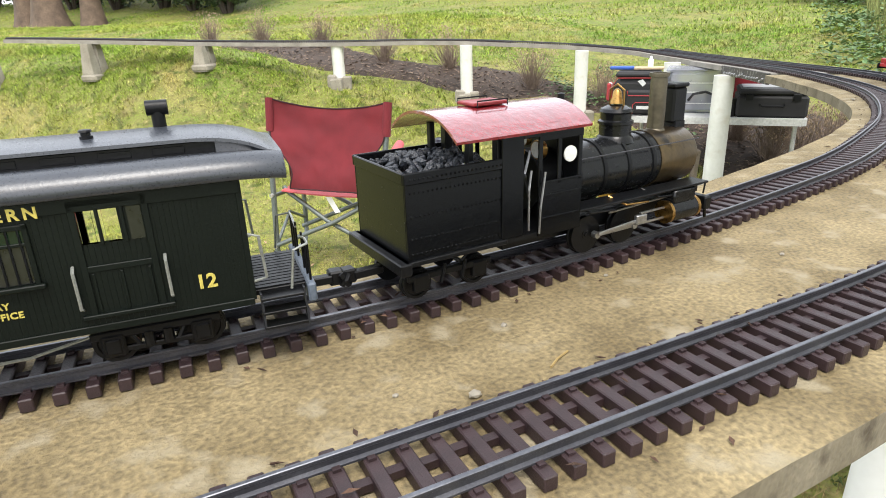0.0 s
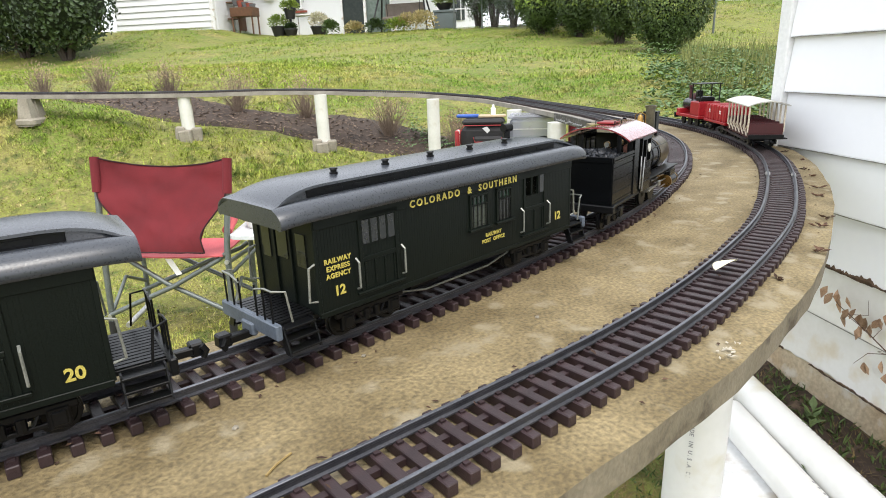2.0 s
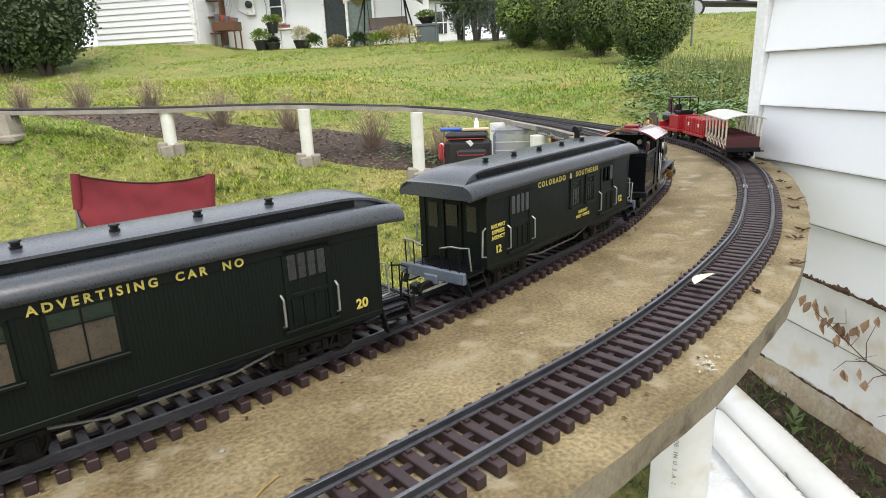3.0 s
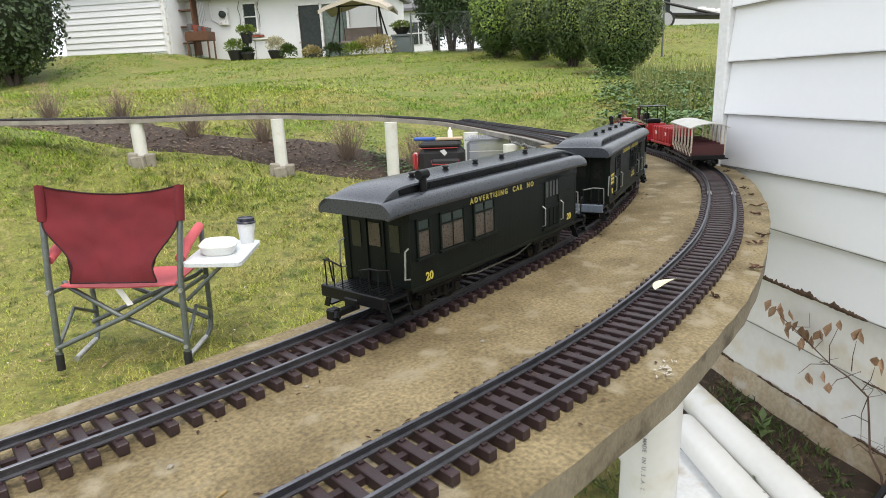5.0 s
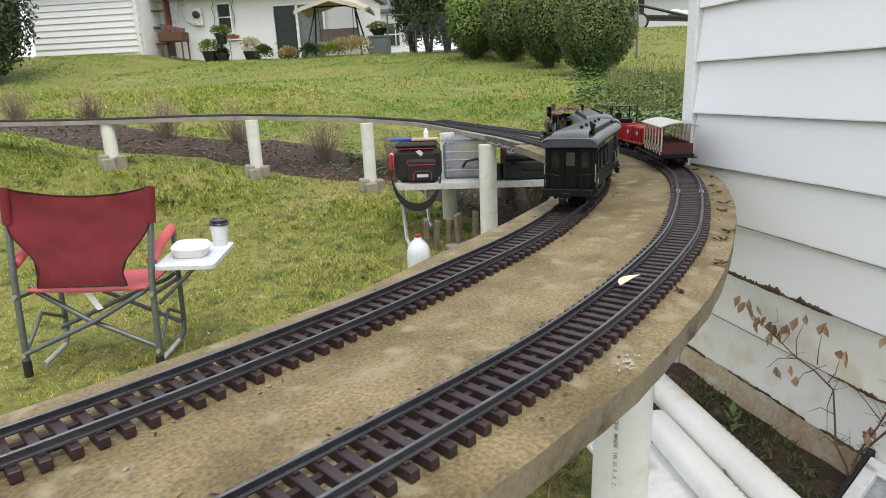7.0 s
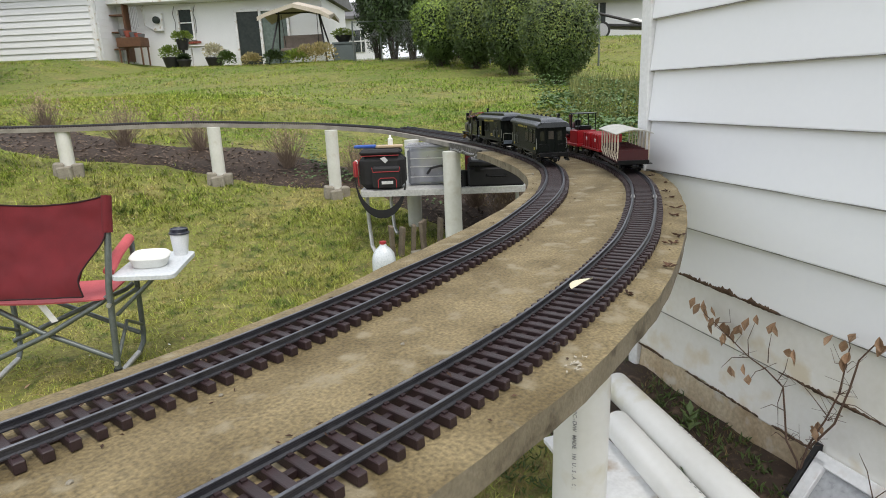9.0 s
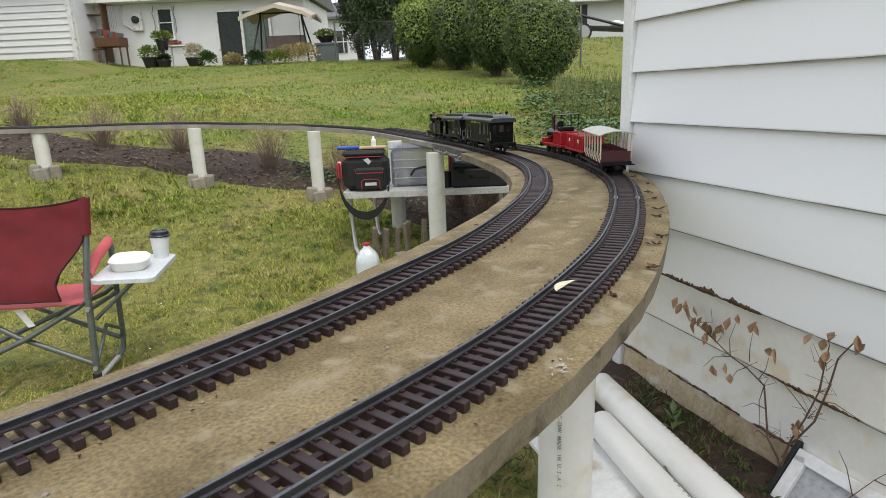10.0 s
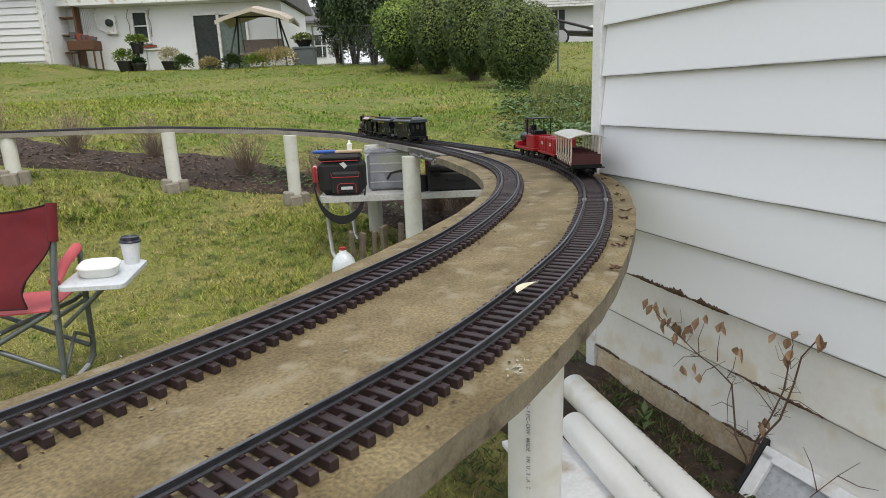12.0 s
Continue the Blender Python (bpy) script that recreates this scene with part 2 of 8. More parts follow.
# ---- plan: heights and lines ----
SLAB = 0.82
RAIL = SLAB + 0.0185
EYE0 = Vector((0.17, -0.08))
AHEAD, RIGHT = Vector((0.81, 0.586)), Vector((0.586, -0.81))


def ease(a, b, x):
    t = min(1.0, max(0.0, (x - a) / (b - a)))
    return t * t * (3 - 2 * t)


KNOTS = ((-60, -0.3), (0, -0.02), (2.6, -0.02), (3.6, 0.08), (4.9, 0.30), (6.0, 0.52), (9, 0.95), (12, 1.20), (14, 1.39), (16, 1.68), (20, 2.18), (30, 2.4), (400, 2.4))


def land(x, y):
    """The height of the ground."""
    q = Vector((x, y)) - EYE0
    v, u = q.dot(AHEAD), q.dot(RIGHT)
    z = float(np.interp(v, [k[0] for k in KNOTS], [k[1] for k in KNOTS]))
    z += 0.40 * ease(0.8, 4.5, -u) * ease(2.9, 4.9, v) * (1 - ease(7, 12, v))
    z += 0.36 * ease(2.8, 4.6, -u) * ease(3.0, 4.0, v) * (1 - ease(4.3, 5.6, v))
    z += 0.16 * ease(0.15, 0.55, u) * (1 - ease(2.5, 3.5, v))
    z += 0.38 * ease(10.2, 12.1, -u) * ease(14, 19.5, v)
    z += 0.45 * ease(1.5, 4, u) * ease(16, 22, v)
    z -= 0.10 * ease(0.5, 3, u) * ease(6, 10, v) * (1 - ease(14, 18, v))
    z += 0.05 * (noise.noise((x * 0.35, y * 0.35, 0)) ) * ease(5, 9, v) + 0.012 * noise.noise((x * 2.1, y * 2.1, 3))
    return z


INNER = Line([(-1.5, 0.90, RAIL), (-0.9, 0.715, RAIL), (-0.5, 0.606, RAIL), (-0.2, 0.531, RAIL), (0.05, 0.484, RAIL), (0.3, 0.4555, RAIL), (0.55, 0.4500, RAIL), (0.78, 0.463, RAIL),
              (1.05, 0.493, RAIL), (1.34, 0.568, RAIL), (1.56, 0.645, RAIL), (1.83, 0.778, RAIL), (2.05, 0.925, RAIL), (2.28, 1.14, RAIL), (2.51, 1.40, RAIL), (2.915, 1.829, 0.8239), (3.457, 2.499, 0.8070), (3.929, 3.223, 0.8073), (3.954, 3.496, 0.8279), (3.792, 3.964, 0.8647),
              (3.41, 4.27, 0.90), (3.12, 4.6, 0.925), (2.75, 4.9, 0.94), (2.2, 5.25, 0.95), (1.35, 5.7, 0.985), (0.57, 6.3, 1.03),
              (-0.26, 7.1, 1.07), (-1.4, 8.3, 1.10), (-3, 10, 1.15)], 1)
OUTER = Line([(-1.5, 0.60, RAIL), (-0.9, 0.42, RAIL), (-0.5, 0.335, RAIL), (-0.2, 0.29, RAIL), (0.05, 0.267, RAIL), (0.27, 0.247, RAIL), (0.49, 0.229, RAIL), (0.65, 0.222, RAIL), (0.83, 0.232, RAIL),
              (1.046, 0.26, RAIL), (1.22, 0.298, RAIL), (1.53, 0.398, RAIL), (1.80, 0.512, RAIL), (2.05, 0.665, RAIL), (2.24, 0.82, RAIL), (2.42, 1.0, RAIL), (2.60, 1.22, RAIL), (2.931, 1.601, 0.8264), (3.473, 2.274, 0.8094), (3.958, 3.026, 0.8085), (4.043, 3.363, 0.8279), (3.890, 3.822, 0.8573)], 1)

# ---- ground ----


def build_ground():
    rs = [0.0, 0.35]
    while rs[-1] < 900:
        rs.append(rs[-1] * 1.07 + 0.03)
    n = 150
    vs, fs = [(EYE0.x, EYE0.y, land(*EYE0))], []
    for r in rs[1:]:
        for k in range(n):
            a = 2 * math.pi * k / n
            x, y = EYE0.x + r * math.cos(a), EYE0.y + r * math.sin(a)
            vs.append((x, y, land(x, y)))
    for k in range(n):
        fs.append((0, 1 + k, 1 + (k + 1) % n))
    for i in range(len(rs) - 2):
        for k in range(n):
            a, b = 1 + i * n + k, 1 + i * n + (k + 1) % n
            fs.append((a, a + n, b + n, b))
    m = lawn_mat("lawn", False)
    ob = part("ground", raw(vs, fs), m, smooth=True)
    tagged(ob, "sloping spring lawn with patchy yellow-green grass", "lawn", kind="structure")


def bed_line(u):
    """Middle and half width of the dug strip at u metres to the right."""
    mid = 5.35 + 0.10 * math.sin(u * 2.3) - 0.05 * u - 1.05 * ease(-1.0, 0.6, u)
    return mid, 0.40 + 0.10 * math.sin(u * 3.1 + 1) + 0.42 * ease(-1.0, 0.5, u)


def in_bed(x, y):
    """Inside the strip of dug soil that follows the back of the raised line."""
    q = Vector((x, y)) - EYE0
    v, u = q.dot(AHEAD), q.dot(RIGHT)
    mid, half = bed_line(u)
    return -5.5 < u < 1.6 and abs(v - mid) < half + 0.06 * noise.noise((x * 4, y * 4, 7))


def lawn_mat(name, blades):
    """Lawn colours: fresh green, yellow-green and straw in broad drifts, mottled again at a hand's width."""
    m = bpy.data.materials.new(name)
    m.use_nodes = True
    t = m.node_tree
    b = t.nodes["Principled BSDF"]
    b.inputs["Roughness"].default_value = 0.8
    b.inputs["Specular IOR Level"].default_value = 0.25
    co = t.nodes.new("ShaderNodeTexCoord")

    def field(scale, lo, hi, detail=5, dist=0.0):
        n = t.nodes.new("ShaderNodeTexNoise")
        n.inputs["Scale"].default_value, n.inputs["Detail"].default_value, n.inputs["Distortion"].default_value = scale, detail, dist
        t.links.new(co.outputs["Object"], n.inputs["Vector"])
        r = t.nodes.new("ShaderNodeMapRange")
        r.inputs[1].default_value, r.inputs[2].default_value = lo, hi
        t.links.new(n.outputs[0], r.inputs[0])
        return n, r.outputs[0]

    def blend(fac, a, c):
        x = t.nodes.new("ShaderNodeMixRGB")
        t.links.new(fac, x.inputs[0])
        for k, w in ((1, a), (2, c)):
            if isinstance(w, tuple):
                x.inputs[k].default_value = (*w, 1)
            else:
                t.links.new(w, x.inputs[k])
        return x.outputs[0]
    col = blend(field(0.42, 0.36, 0.62)[1], (0.098, 0.205, 0.014), (0.205, 0.255, 0.032))
    # the ground by the chair is thinner and yellower than the hill
    sep = t.nodes.new("ShaderNodeSeparateXYZ")
    t.links.new(co.outputs["Object"], sep.inputs[0])
    near = t.nodes.new("ShaderNodeMapRange")
    near.inputs[1].default_value, near.inputs[2].default_value, near.inputs[3].default_value, near.inputs[4].default_value = 0.25, 0.75, 0.62, 0.06
    t.links.new(sep.outputs[2], near.inputs[0])
    col = blend(near.outputs[0], col, (0.245, 0.232, 0.052))
    col = blend(field(1.5, 0.50, 0.70, 6, 0.6)[1], col, (0.300, 0.265, 0.082))
    col = blend(field(5.5, 0.54, 0.76, 6)[1], col, (0.100, 0.180, 0.018))
    col = blend(field(11, 0.52, 0.66, 4)[1], col, (0.062, 0.098, 0.014))
    col = blend(field(17, 0.56, 0.70, 4)[1], col, (0.340, 0.310, 0.110))
    col = blend(field(2.6, 0.64, 0.76, 8, 1.0)[1], col, (0.150, 0.105, 0.055))
    fine, f = field(60, 0.25, 0.75, 6)
    col = blend(f, col, (0.125, 0.105, 0.040)) if not blades else col
    if blades:
        gi = t.nodes.new("ShaderNodeNewGeometry")
        vr = t.nodes.new("ShaderNodeMapRange")
        vr.inputs[3].default_value, vr.inputs[4].default_value = 0.42, 2.05
        t.links.new(gi.outputs["Random Per Island"], vr.inputs[0])
        hs = t.nodes.new("ShaderNodeHueSaturation")
        t.links.new(vr.outputs[0], hs.inputs["Value"])
        t.links.new(col, hs.inputs["Color"])
        col = hs.outputs[0]
    else:
        bp = t.nodes.new("ShaderNodeBump")
        bp.inputs["Strength"].default_value, bp.inputs["Distance"].default_value = 0.8, 0.012
        t.links.new(fine.outputs[0], bp.inputs["Height"])
        t.links.new(bp.outputs[0], b.inputs["Normal"])
    t.links.new(col, b.inputs["Base Color"])
    return m


def slab_side(x, y):
    return 0.1 < x < 2.6 and y < 0.62 + max(0, x - 1.3) * 0.75


def blade_mesh(x, y, z, a, h, lean, w):
    """Many thin blades at once, three corners each."""
    dx, dy = np.cos(a), np.sin(a)
    v = np.empty((len(x), 3, 3))
    v[:, 0] = np.stack([x - dy * w, y + dx * w, z], 1)
    v[:, 1] = np.stack([x + dy * w, y - dx * w, z], 1)
    v[:, 2] = np.stack([x + dx * lean, y + dy * lean, z + h], 1)
    n = len(x)
    me = bpy.data.meshes.new("mesh")
    me.vertices.add(3 * n)
    me.vertices.foreach_set("co", v.ravel())
    me.loops.add(3 * n)
    me.loops.foreach_set("vertex_index", np.arange(3 * n, dtype=np.int32))
    me.polygons.add(n)
    me.polygons.foreach_set("loop_start", np.arange(0, 3 * n, 3, dtype=np.int32))
    me.update(calc_edges=True)
    return me


def build_grass():
    """Short grass: dense near the chair, coarser up the hill."""
    rng = np.random.default_rng(5)
    vg, wg = np.geomspace(1.2, 26, 150), np.linspace(-1.8, 0.75, 170)
    grid = np.empty((150, 170))
    keep = np.ones((150, 170))
    for i, v in enumerate(vg):
        for j, w in enumerate(wg):
            p = EYE0 + AHEAD * v + RIGHT * (v * w)
            grid[i, j] = land(p.x, p.y)
            keep[i, j] = 0.05 if in_bed(p.x, p.y) else 1.0 if noise.noise((p.x * 1.7, p.y * 1.7, 9)) > -0.2 else 0.45
    out = []
    for count, v0, v1, h, w, clump in ((290000, 1.4, 4.6, 0.021, 0.0019, 6), (300000, 4.2, 9.0, 0.027, 0.0034, 5), (250000, 8.5, 23.0, 0.036, 0.0066, 4)):
        k = count // clump
        v = np.sqrt(rng.uniform(v0 ** 2, v1 ** 2, k))
        u = v * rng.uniform(-1.75, 0.68, k)
        spread = h * 0.9
        v, u = [np.repeat(q, clump) + rng.normal(0, spread, k * clump) for q in (v, u)]
        fi = np.clip(np.interp(v, vg, np.arange(150)), 0, 148.99)
        fj = np.clip((u / v + 1.8) / 2.55 * 169, 0, 168.99)
        i, j = fi.astype(int), fj.astype(int)
        a, b = fi - i, fj - j
        z = grid[i, j] * (1 - a) * (1 - b) + grid[i + 1, j] * a * (1 - b) + grid[i, j + 1] * (1 - a) * b + grid[i + 1, j + 1] * a * b
        x = EYE0.x + AHEAD.x * v + RIGHT.x * u
        y = EYE0.y + AHEAD.y * v + RIGHT.y * u
        wall = (x - 2.09) * -0.814 + (y - 0.573) * 0.581
        ok = (rng.random(len(v)) < keep[np.rint(fi).astype(int), np.rint(fj).astype(int)]) & ~((wall < 0.62) & (v < 3.2))
        tall = np.repeat(0.45 + 1.0 * rng.random(k) ** 1.6, clump) * (1 + 0.5 * np.sin(x * 1.3 + 2 * np.sin(y * 0.9)) * np.sin(y * 1.7))
        hh = h * tall * rng.uniform(0.6, 1.3, len(v))
        out.append(np.stack([x, y, z - 0.003, rng.uniform(0, 6.283, len(v)), hh, hh * rng.uniform(0.4, 1.8, len(v)), np.full(len(v), w) * rng.uniform(0.7, 1.3, len(v))])[:, ok])
    q = np.concatenate(out, 1)
    ob = part("grass", blade_mesh(*q), lawn_mat("grass_blades", True))
    tagged(ob, "short spring grass in yellow-green tufts", "grass", kind="stuff")
    # thin straw-coloured grass on the trodden ground under the shelf
    n = 40000
    x, y = rng.uniform(0.3, 2.1, n), rng.uniform(-0.1, 1.4, n)
    ok = np.array([noise.noise((a * 5, b * 5, 12)) > -0.15 for a, b in zip(x, y)]) | (rng.random(n) < 0.35)
    x, y = x[ok], y[ok]
    z = np.array([land(a, b) - 0.003 for a, b in zip(x, y)])
    n = len(x)
    ob = part("straw_grass", blade_mesh(x, y, z, rng.uniform(0, 6.283, n), rng.uniform(0.008, 0.030, n), rng.uniform(0.015, 0.045, n), rng.uniform(0.001, 0.002, n)), mat("dry_straw", (0.30, 0.20, 0.085), (0.14, 0.13, 0.035), 9, 0.85, 0.0, vary=0.5))
    tagged(ob, "thin straw-coloured grass on trodden ground under the shelf", "grass", kind="stuff")


def build_bed():
    vs, fs = [], []
    n, w = 90, 8
    for i in range(n + 1):
        u = -5.6 + 7.2 * i / n
        mid, e = bed_line(u)
        for j in range(w + 1):
            v = mid + e * (2 * j / w - 1)
            x, y = EYE0 + AHEAD * v + RIGHT * u
            edge = 1 - abs(2 * j / w - 1)
            vs.append((x, y, land(x, y) + (0.035 * ease(0, 0.4, edge) if 0 < i < n else 0) - 0.012 + 0.014 * noise.noise((x * 6, y * 6, 1))))
    for i in range(n):
        for j in range(w):
            a = i * (w + 1) + j
            fs.append((a, a + 1, a + w + 2, a + w + 1))
    ob = part("soil_bed", raw(vs, fs), soil, smooth=True)
    tagged(ob, "dug bed of dark mulch and soil behind the raised line", "flower bed", kind="structure")
    rng = random.Random(8)
    vs, fs = [], []
    for _ in range(9000):
        u, v = rng.uniform(-5.5, 1.6), rng.uniform(3.2, 6.1)
        x, y = EYE0 + AHEAD * v + RIGHT * u
        if not in_bed(x, y):
            continue
        z, a, s = land(x, y) + 0.028, rng.uniform(0, 6.28), rng.uniform(0.008, 0.028)
        c, d = math.cos(a) * s, math.sin(a) * s
        i = len(vs)
        vs += [(x - c, y - d, z), (x + d * 0.4, y - c * 0.4, z + 0.008), (x + c, y + d, z + rng.uniform(0, 0.02)), (x - d * 0.4, y + c * 0.4, z + 0.004)]
        fs.append((i, i + 1, i + 2, i + 3))
    ob = part("mulch", raw(vs, fs), mat("mulch_chips", (0.150, 0.108, 0.076), (0.055, 0.036, 0.025), 8, 0.9, vary=0.5))
    tagged(ob, "brown wood mulch chips scattered over the bed", "mulch", kind="stuff")


build_ground()
build_grass()
build_bed()

# ---- concrete shelf that carries the two near tracks ----
EDGE_OUT = spline([(-1.6, 0.50), (-0.9, 0.30), (-0.4, 0.215), (0.0, 0.180), (0.285, 0.162), (0.5, 0.149), (0.66, 0.142), (0.82, 0.150), (0.97, 0.166), (1.17, 0.206), (1.4, 0.264), (1.58, 0.322), (1.82, 0.418), (2.0, 0.512),
                   (2.11, 0.590), (2.30, 0.74), (2.5, 0.96), (2.66, 1.17)], 8)
EDGE_IN = spline([(-1.5, 1.05), (-0.9, 0.835), (-0.4, 0.680), (0.0, 0.594), (0.24, 0.558), (0.42, 0.546), (0.6, 0.541), (0.72, 0.549), (0.85, 0.572), (0.98, 0.590), (1.17, 0.622), (1.37, 0.668), (1.59, 0.742), (1.80, 0.856), (2.04, 1.046),
                  (2.21, 1.222), (2.34, 1.36), (2.43, 1.47)], 8)


def build_slab():
    n, w = 150, 14
    qa, qb = np.linspace(0, len(EDGE_OUT) - 1, n + 1), np.linspace(0, len(EDGE_IN) - 1, n + 1)
    a = np.array([np.interp(qa, range(len(EDGE_OUT)), EDGE_OUT[:, i]) for i in range(2)]).T
    b = np.array([np.interp(qb, range(len(EDGE_IN)), EDGE_IN[:, i]) for i in range(2)]).T
    vs, fs, mi = [], [], []
    for i in range(n + 1):
        wob = 0.002 * noise.noise((i * 0.35, 0, 0))
        for j in range(w + 1):
            p = a[i] * (1 - j / w) + b[i] * (j / w)
            z = SLAB + 0.0008 * noise.noise((p[0] * 14, p[1] * 14, 0)) - (0.0025 if j in (0, w) else 0)
            vs.append((p[0], p[1] + (wob if j in (0, w) else 0), z))
    top = len(vs)
    for i in range(n + 1):
        for j in (0, w):
            x, y, z = vs[i * (w + 1) + j]
            vs.append((x, y, SLAB - 0.030))
    for i in range(n):
        for j in range(w):
            q = i * (w + 1) + j
            fs.append((q, q + w + 1, q + w + 2, q + 1))
            mi.append(0)
        l0, r0, l1, r1 = top + 2 * i, top + 2 * i + 1, top + 2 * i + 2, top + 2 * i + 3
        fs += [(i * (w + 1), l0, l1, (i + 1) * (w + 1)), (i * (w + 1) + w, (i + 1) * (w + 1) + w, r1, r0), (l0, r0, r1, l1)]
        mi += [1, 1, 1]
    e = n * (w + 1)
    fs += [tuple(range(e, e + w + 1)) + (top + 2 * n + 1, top + 2 * n)]
    mi += [1]
    me = raw(vs, fs)
    ob = part("concrete_shelf", me, [concrete, concrete_edge])
    for p, k in zip(me.polygons, mi):
        p.material_index = k
    tagged(ob, "stained curved concrete shelf carrying two model tracks", "shelf", kind="structure")


build_slab()

# ---- tracks ----
TIE_PITCH = 0.0192


def rail_mesh(line, side, s0, s1):
    """One rail: foot, web and head in one sweep."""
    prof = [(-0.003, -0.0085), (0.003, -0.0085), (0.003, -0.0072), (0.0008, -0.0062), (0.0008, -0.003), (0.0016, -0.0022), (0.0016, -0.0004), (0.0011, 0), (-0.0011, 0), (-0.0016, -0.0004), (-0.0016, -0.0022), (-0.0008, -0.003), (-0.0008, -0.0062), (-0.003, -0.0072)]
    vs, fs, mi = [], [], []
    q = np.arange(s0, s1, 0.03)
    for s in q:
        c, d, l, u = line.axes(s)
        for a, b in prof:
            vs.append(c + l * (side * 0.0241 + a) + u * b)
    n = len(prof)
    for i in range(len(q) - 1):
        for k in range(n):
            a, b = i * n + k, i * n + (k + 1) % n
            fs.append((a, b, b + n, a + n))
            mi.append(1 if k in (6, 7, 8) else 0)
    fs += [tuple(range(n))[::-1], tuple(range((len(q) - 1) * n, len(q) * n))]
    mi += [0, 0]
    me = raw(vs, fs)
    return me, mi


def build_track(line, s0, s_near, s1, label):
    base = thing("model_track", Matrix(), label, "railway track")
    for side in (-1, 1):
        me, mi = rail_mesh(line, side, s0, s1)
        part("rail", me, [rail_mat, rail_head], base, "grey steel rail with a worn bright head")
        for p, k in zip(me.polygons, mi):
            p.material_index = k
    bm = B()
    h = 0.0095
    box(bm, (0, 0, -0.0085 - h / 2), (0.0088, 0.078, h), 0.0008)
    for y in (-0.0241, 0.0241):
        for k in (-1, 1):
            box(bm, (0, y + k * 0.0052, -0.0080), (0.0046, 0.0034, 0.0026))
    tie = finish(bm)
    tie.materials.append(tie_mat)
    bm = B()
    box(bm, (0, 0, -0.0145), (TIE_PITCH, 0.006, 0.005))
    web = finish(bm)
    web.materials.append(tie_mat)
    rng = random.Random(3)
    s, k = s0 + 0.01, 0
    while s < s_near:
        ob = new("sleeper", tie)
        ob.parent = base
        ob.matrix_basis = line.seat(s) @ pose(0, rng.uniform(-0.0008, 0.0008), 0, 0, 0, rng.uniform(-0.8, 0.8))
        for y in ((-0.0085, 0.0085) if k % 2 else (0.0105, -0.0065)):
            if k % 2 == 0 and y > 0 or k % 2:
                ob = new("sleeper_link", web)
                ob.parent = base
                ob.matrix_basis = line.seat(s + TIE_PITCH / 2) @ pose(0, y, 0)
        s, k = s + TIE_PITCH, k + 1
    if s1 > s_near:
        vs, fs = [], []
        while s < s1:
            c, d, l, u = line.axes(s)
            i = len(vs)
            for a in (-0.0042, 0.0042):
                for b in (-0.039, 0.039):
                    for z in (-0.018, -0.0085):
                        vs.append(c + d * a + l * b + u * z)
            fs += [(i + a, i + b, i + c2, i + d2) for a, b, c2, d2 in ((0, 1, 3, 2), (4, 6, 7, 5), (0, 4, 5, 1), (2, 3, 7, 6), (1, 5, 7, 3))]
            s += TIE_PITCH
        ob = part("sleeper_run", raw(vs, fs), tie_mat, base, "brown plastic sleepers")
        ob["kind"] = "stuff"
    return base


build_track(INNER, -0.95, 2.95, 11.0, "narrow gauge model track with brown sleepers along the lawn side")
build_track(OUTER, -0.95, 2.95, 5.5, "narrow gauge model track with brown sleepers beside the house wall")


def build_rail_joint():
    for s in (1.562,):
        for side in (-1, 1):
            bm = B()
            box(bm, (0, 0, 0), (0.030, 0.0062, 0.0075), 0.001)
            for x in (-0.009, 0.009):
                lathe(bm, [(0.0024, -0.0045), (0.0024, 0.0045)], pose(x, 0, 0, 90), 6)
            ob = part("rail_joiner", bm, steel)
            ob.matrix_basis = OUTER.seat(s) @ pose(0, side * 0.0241, -0.0046)
            tagged(ob, "bright metal clamp joining two lengths of rail", "rail joiner", "rail joiners")


build_rail_joint()

# ---- trestle that carries the line on from the shelf ----


def sweep(line, s0, s1, step, prof):
    bm = B()
    rows = []
    for s in np.arange(s0, s1, step):
        c, d, l, u = line.axes(s)
        rows.append([c + l * a + u * b for a, b in prof])
    return rings(bm, rows)


deck_wood = mat("grey_weathered_deck", (0.30, 0.28, 0.24), (0.18, 0.165, 0.14), 12, 0.9, 0.6, fine=160)
dark_beam = mat("dark_steel_beam", (0.035, 0.034, 0.032), (0.07, 0.06, 0.05), 40, 0.7, 0.4, fine=200, c3=(0.25, 0.24, 0.22), spot=60)


def build_trestle():
    z = -0.0195
    ob = thing("trestle", Matrix(), "weathered raised deck carrying the tracks across the lawn on posts", "trestle")
    part("deck", sweep(INNER, 2.90, 4.35, 0.05, [(0.075, z), (0.075, z - 0.026), (-0.20, z - 0.026), (-0.20, z)]), deck_wood, ob)
    part("deck", sweep(INNER, 4.33, 11.0, 0.06, [(0.060, z + 0.001), (0.060, z - 0.030), (-0.075, z - 0.030), (-0.075, z + 0.001)]), deck_wood, ob)
    part("side_beam", sweep(INNER, 2.86, 3.62, 0.04, [(0.088, z + 0.003), (0.088, z - 0.040), (0.074, z - 0.042), (0.074, z + 0.003)]), dark_beam, ob, "dark riveted metal side beam")
    rng = random.Random(2)
    for k in range(16):
        bm = B()
        box(bm, (0, 0, 0), (0.010, 0.008, 0.012), 0.002)
        b = part("bolt", bm, steel, ob)
        b.matrix_basis = INNER.seat(2.90 + k * 0.043) @ pose(0, 0.091, z - 0.026 + rng.uniform(-0.008, 0.004), rng.uniform(0, 90))


build_trestle()


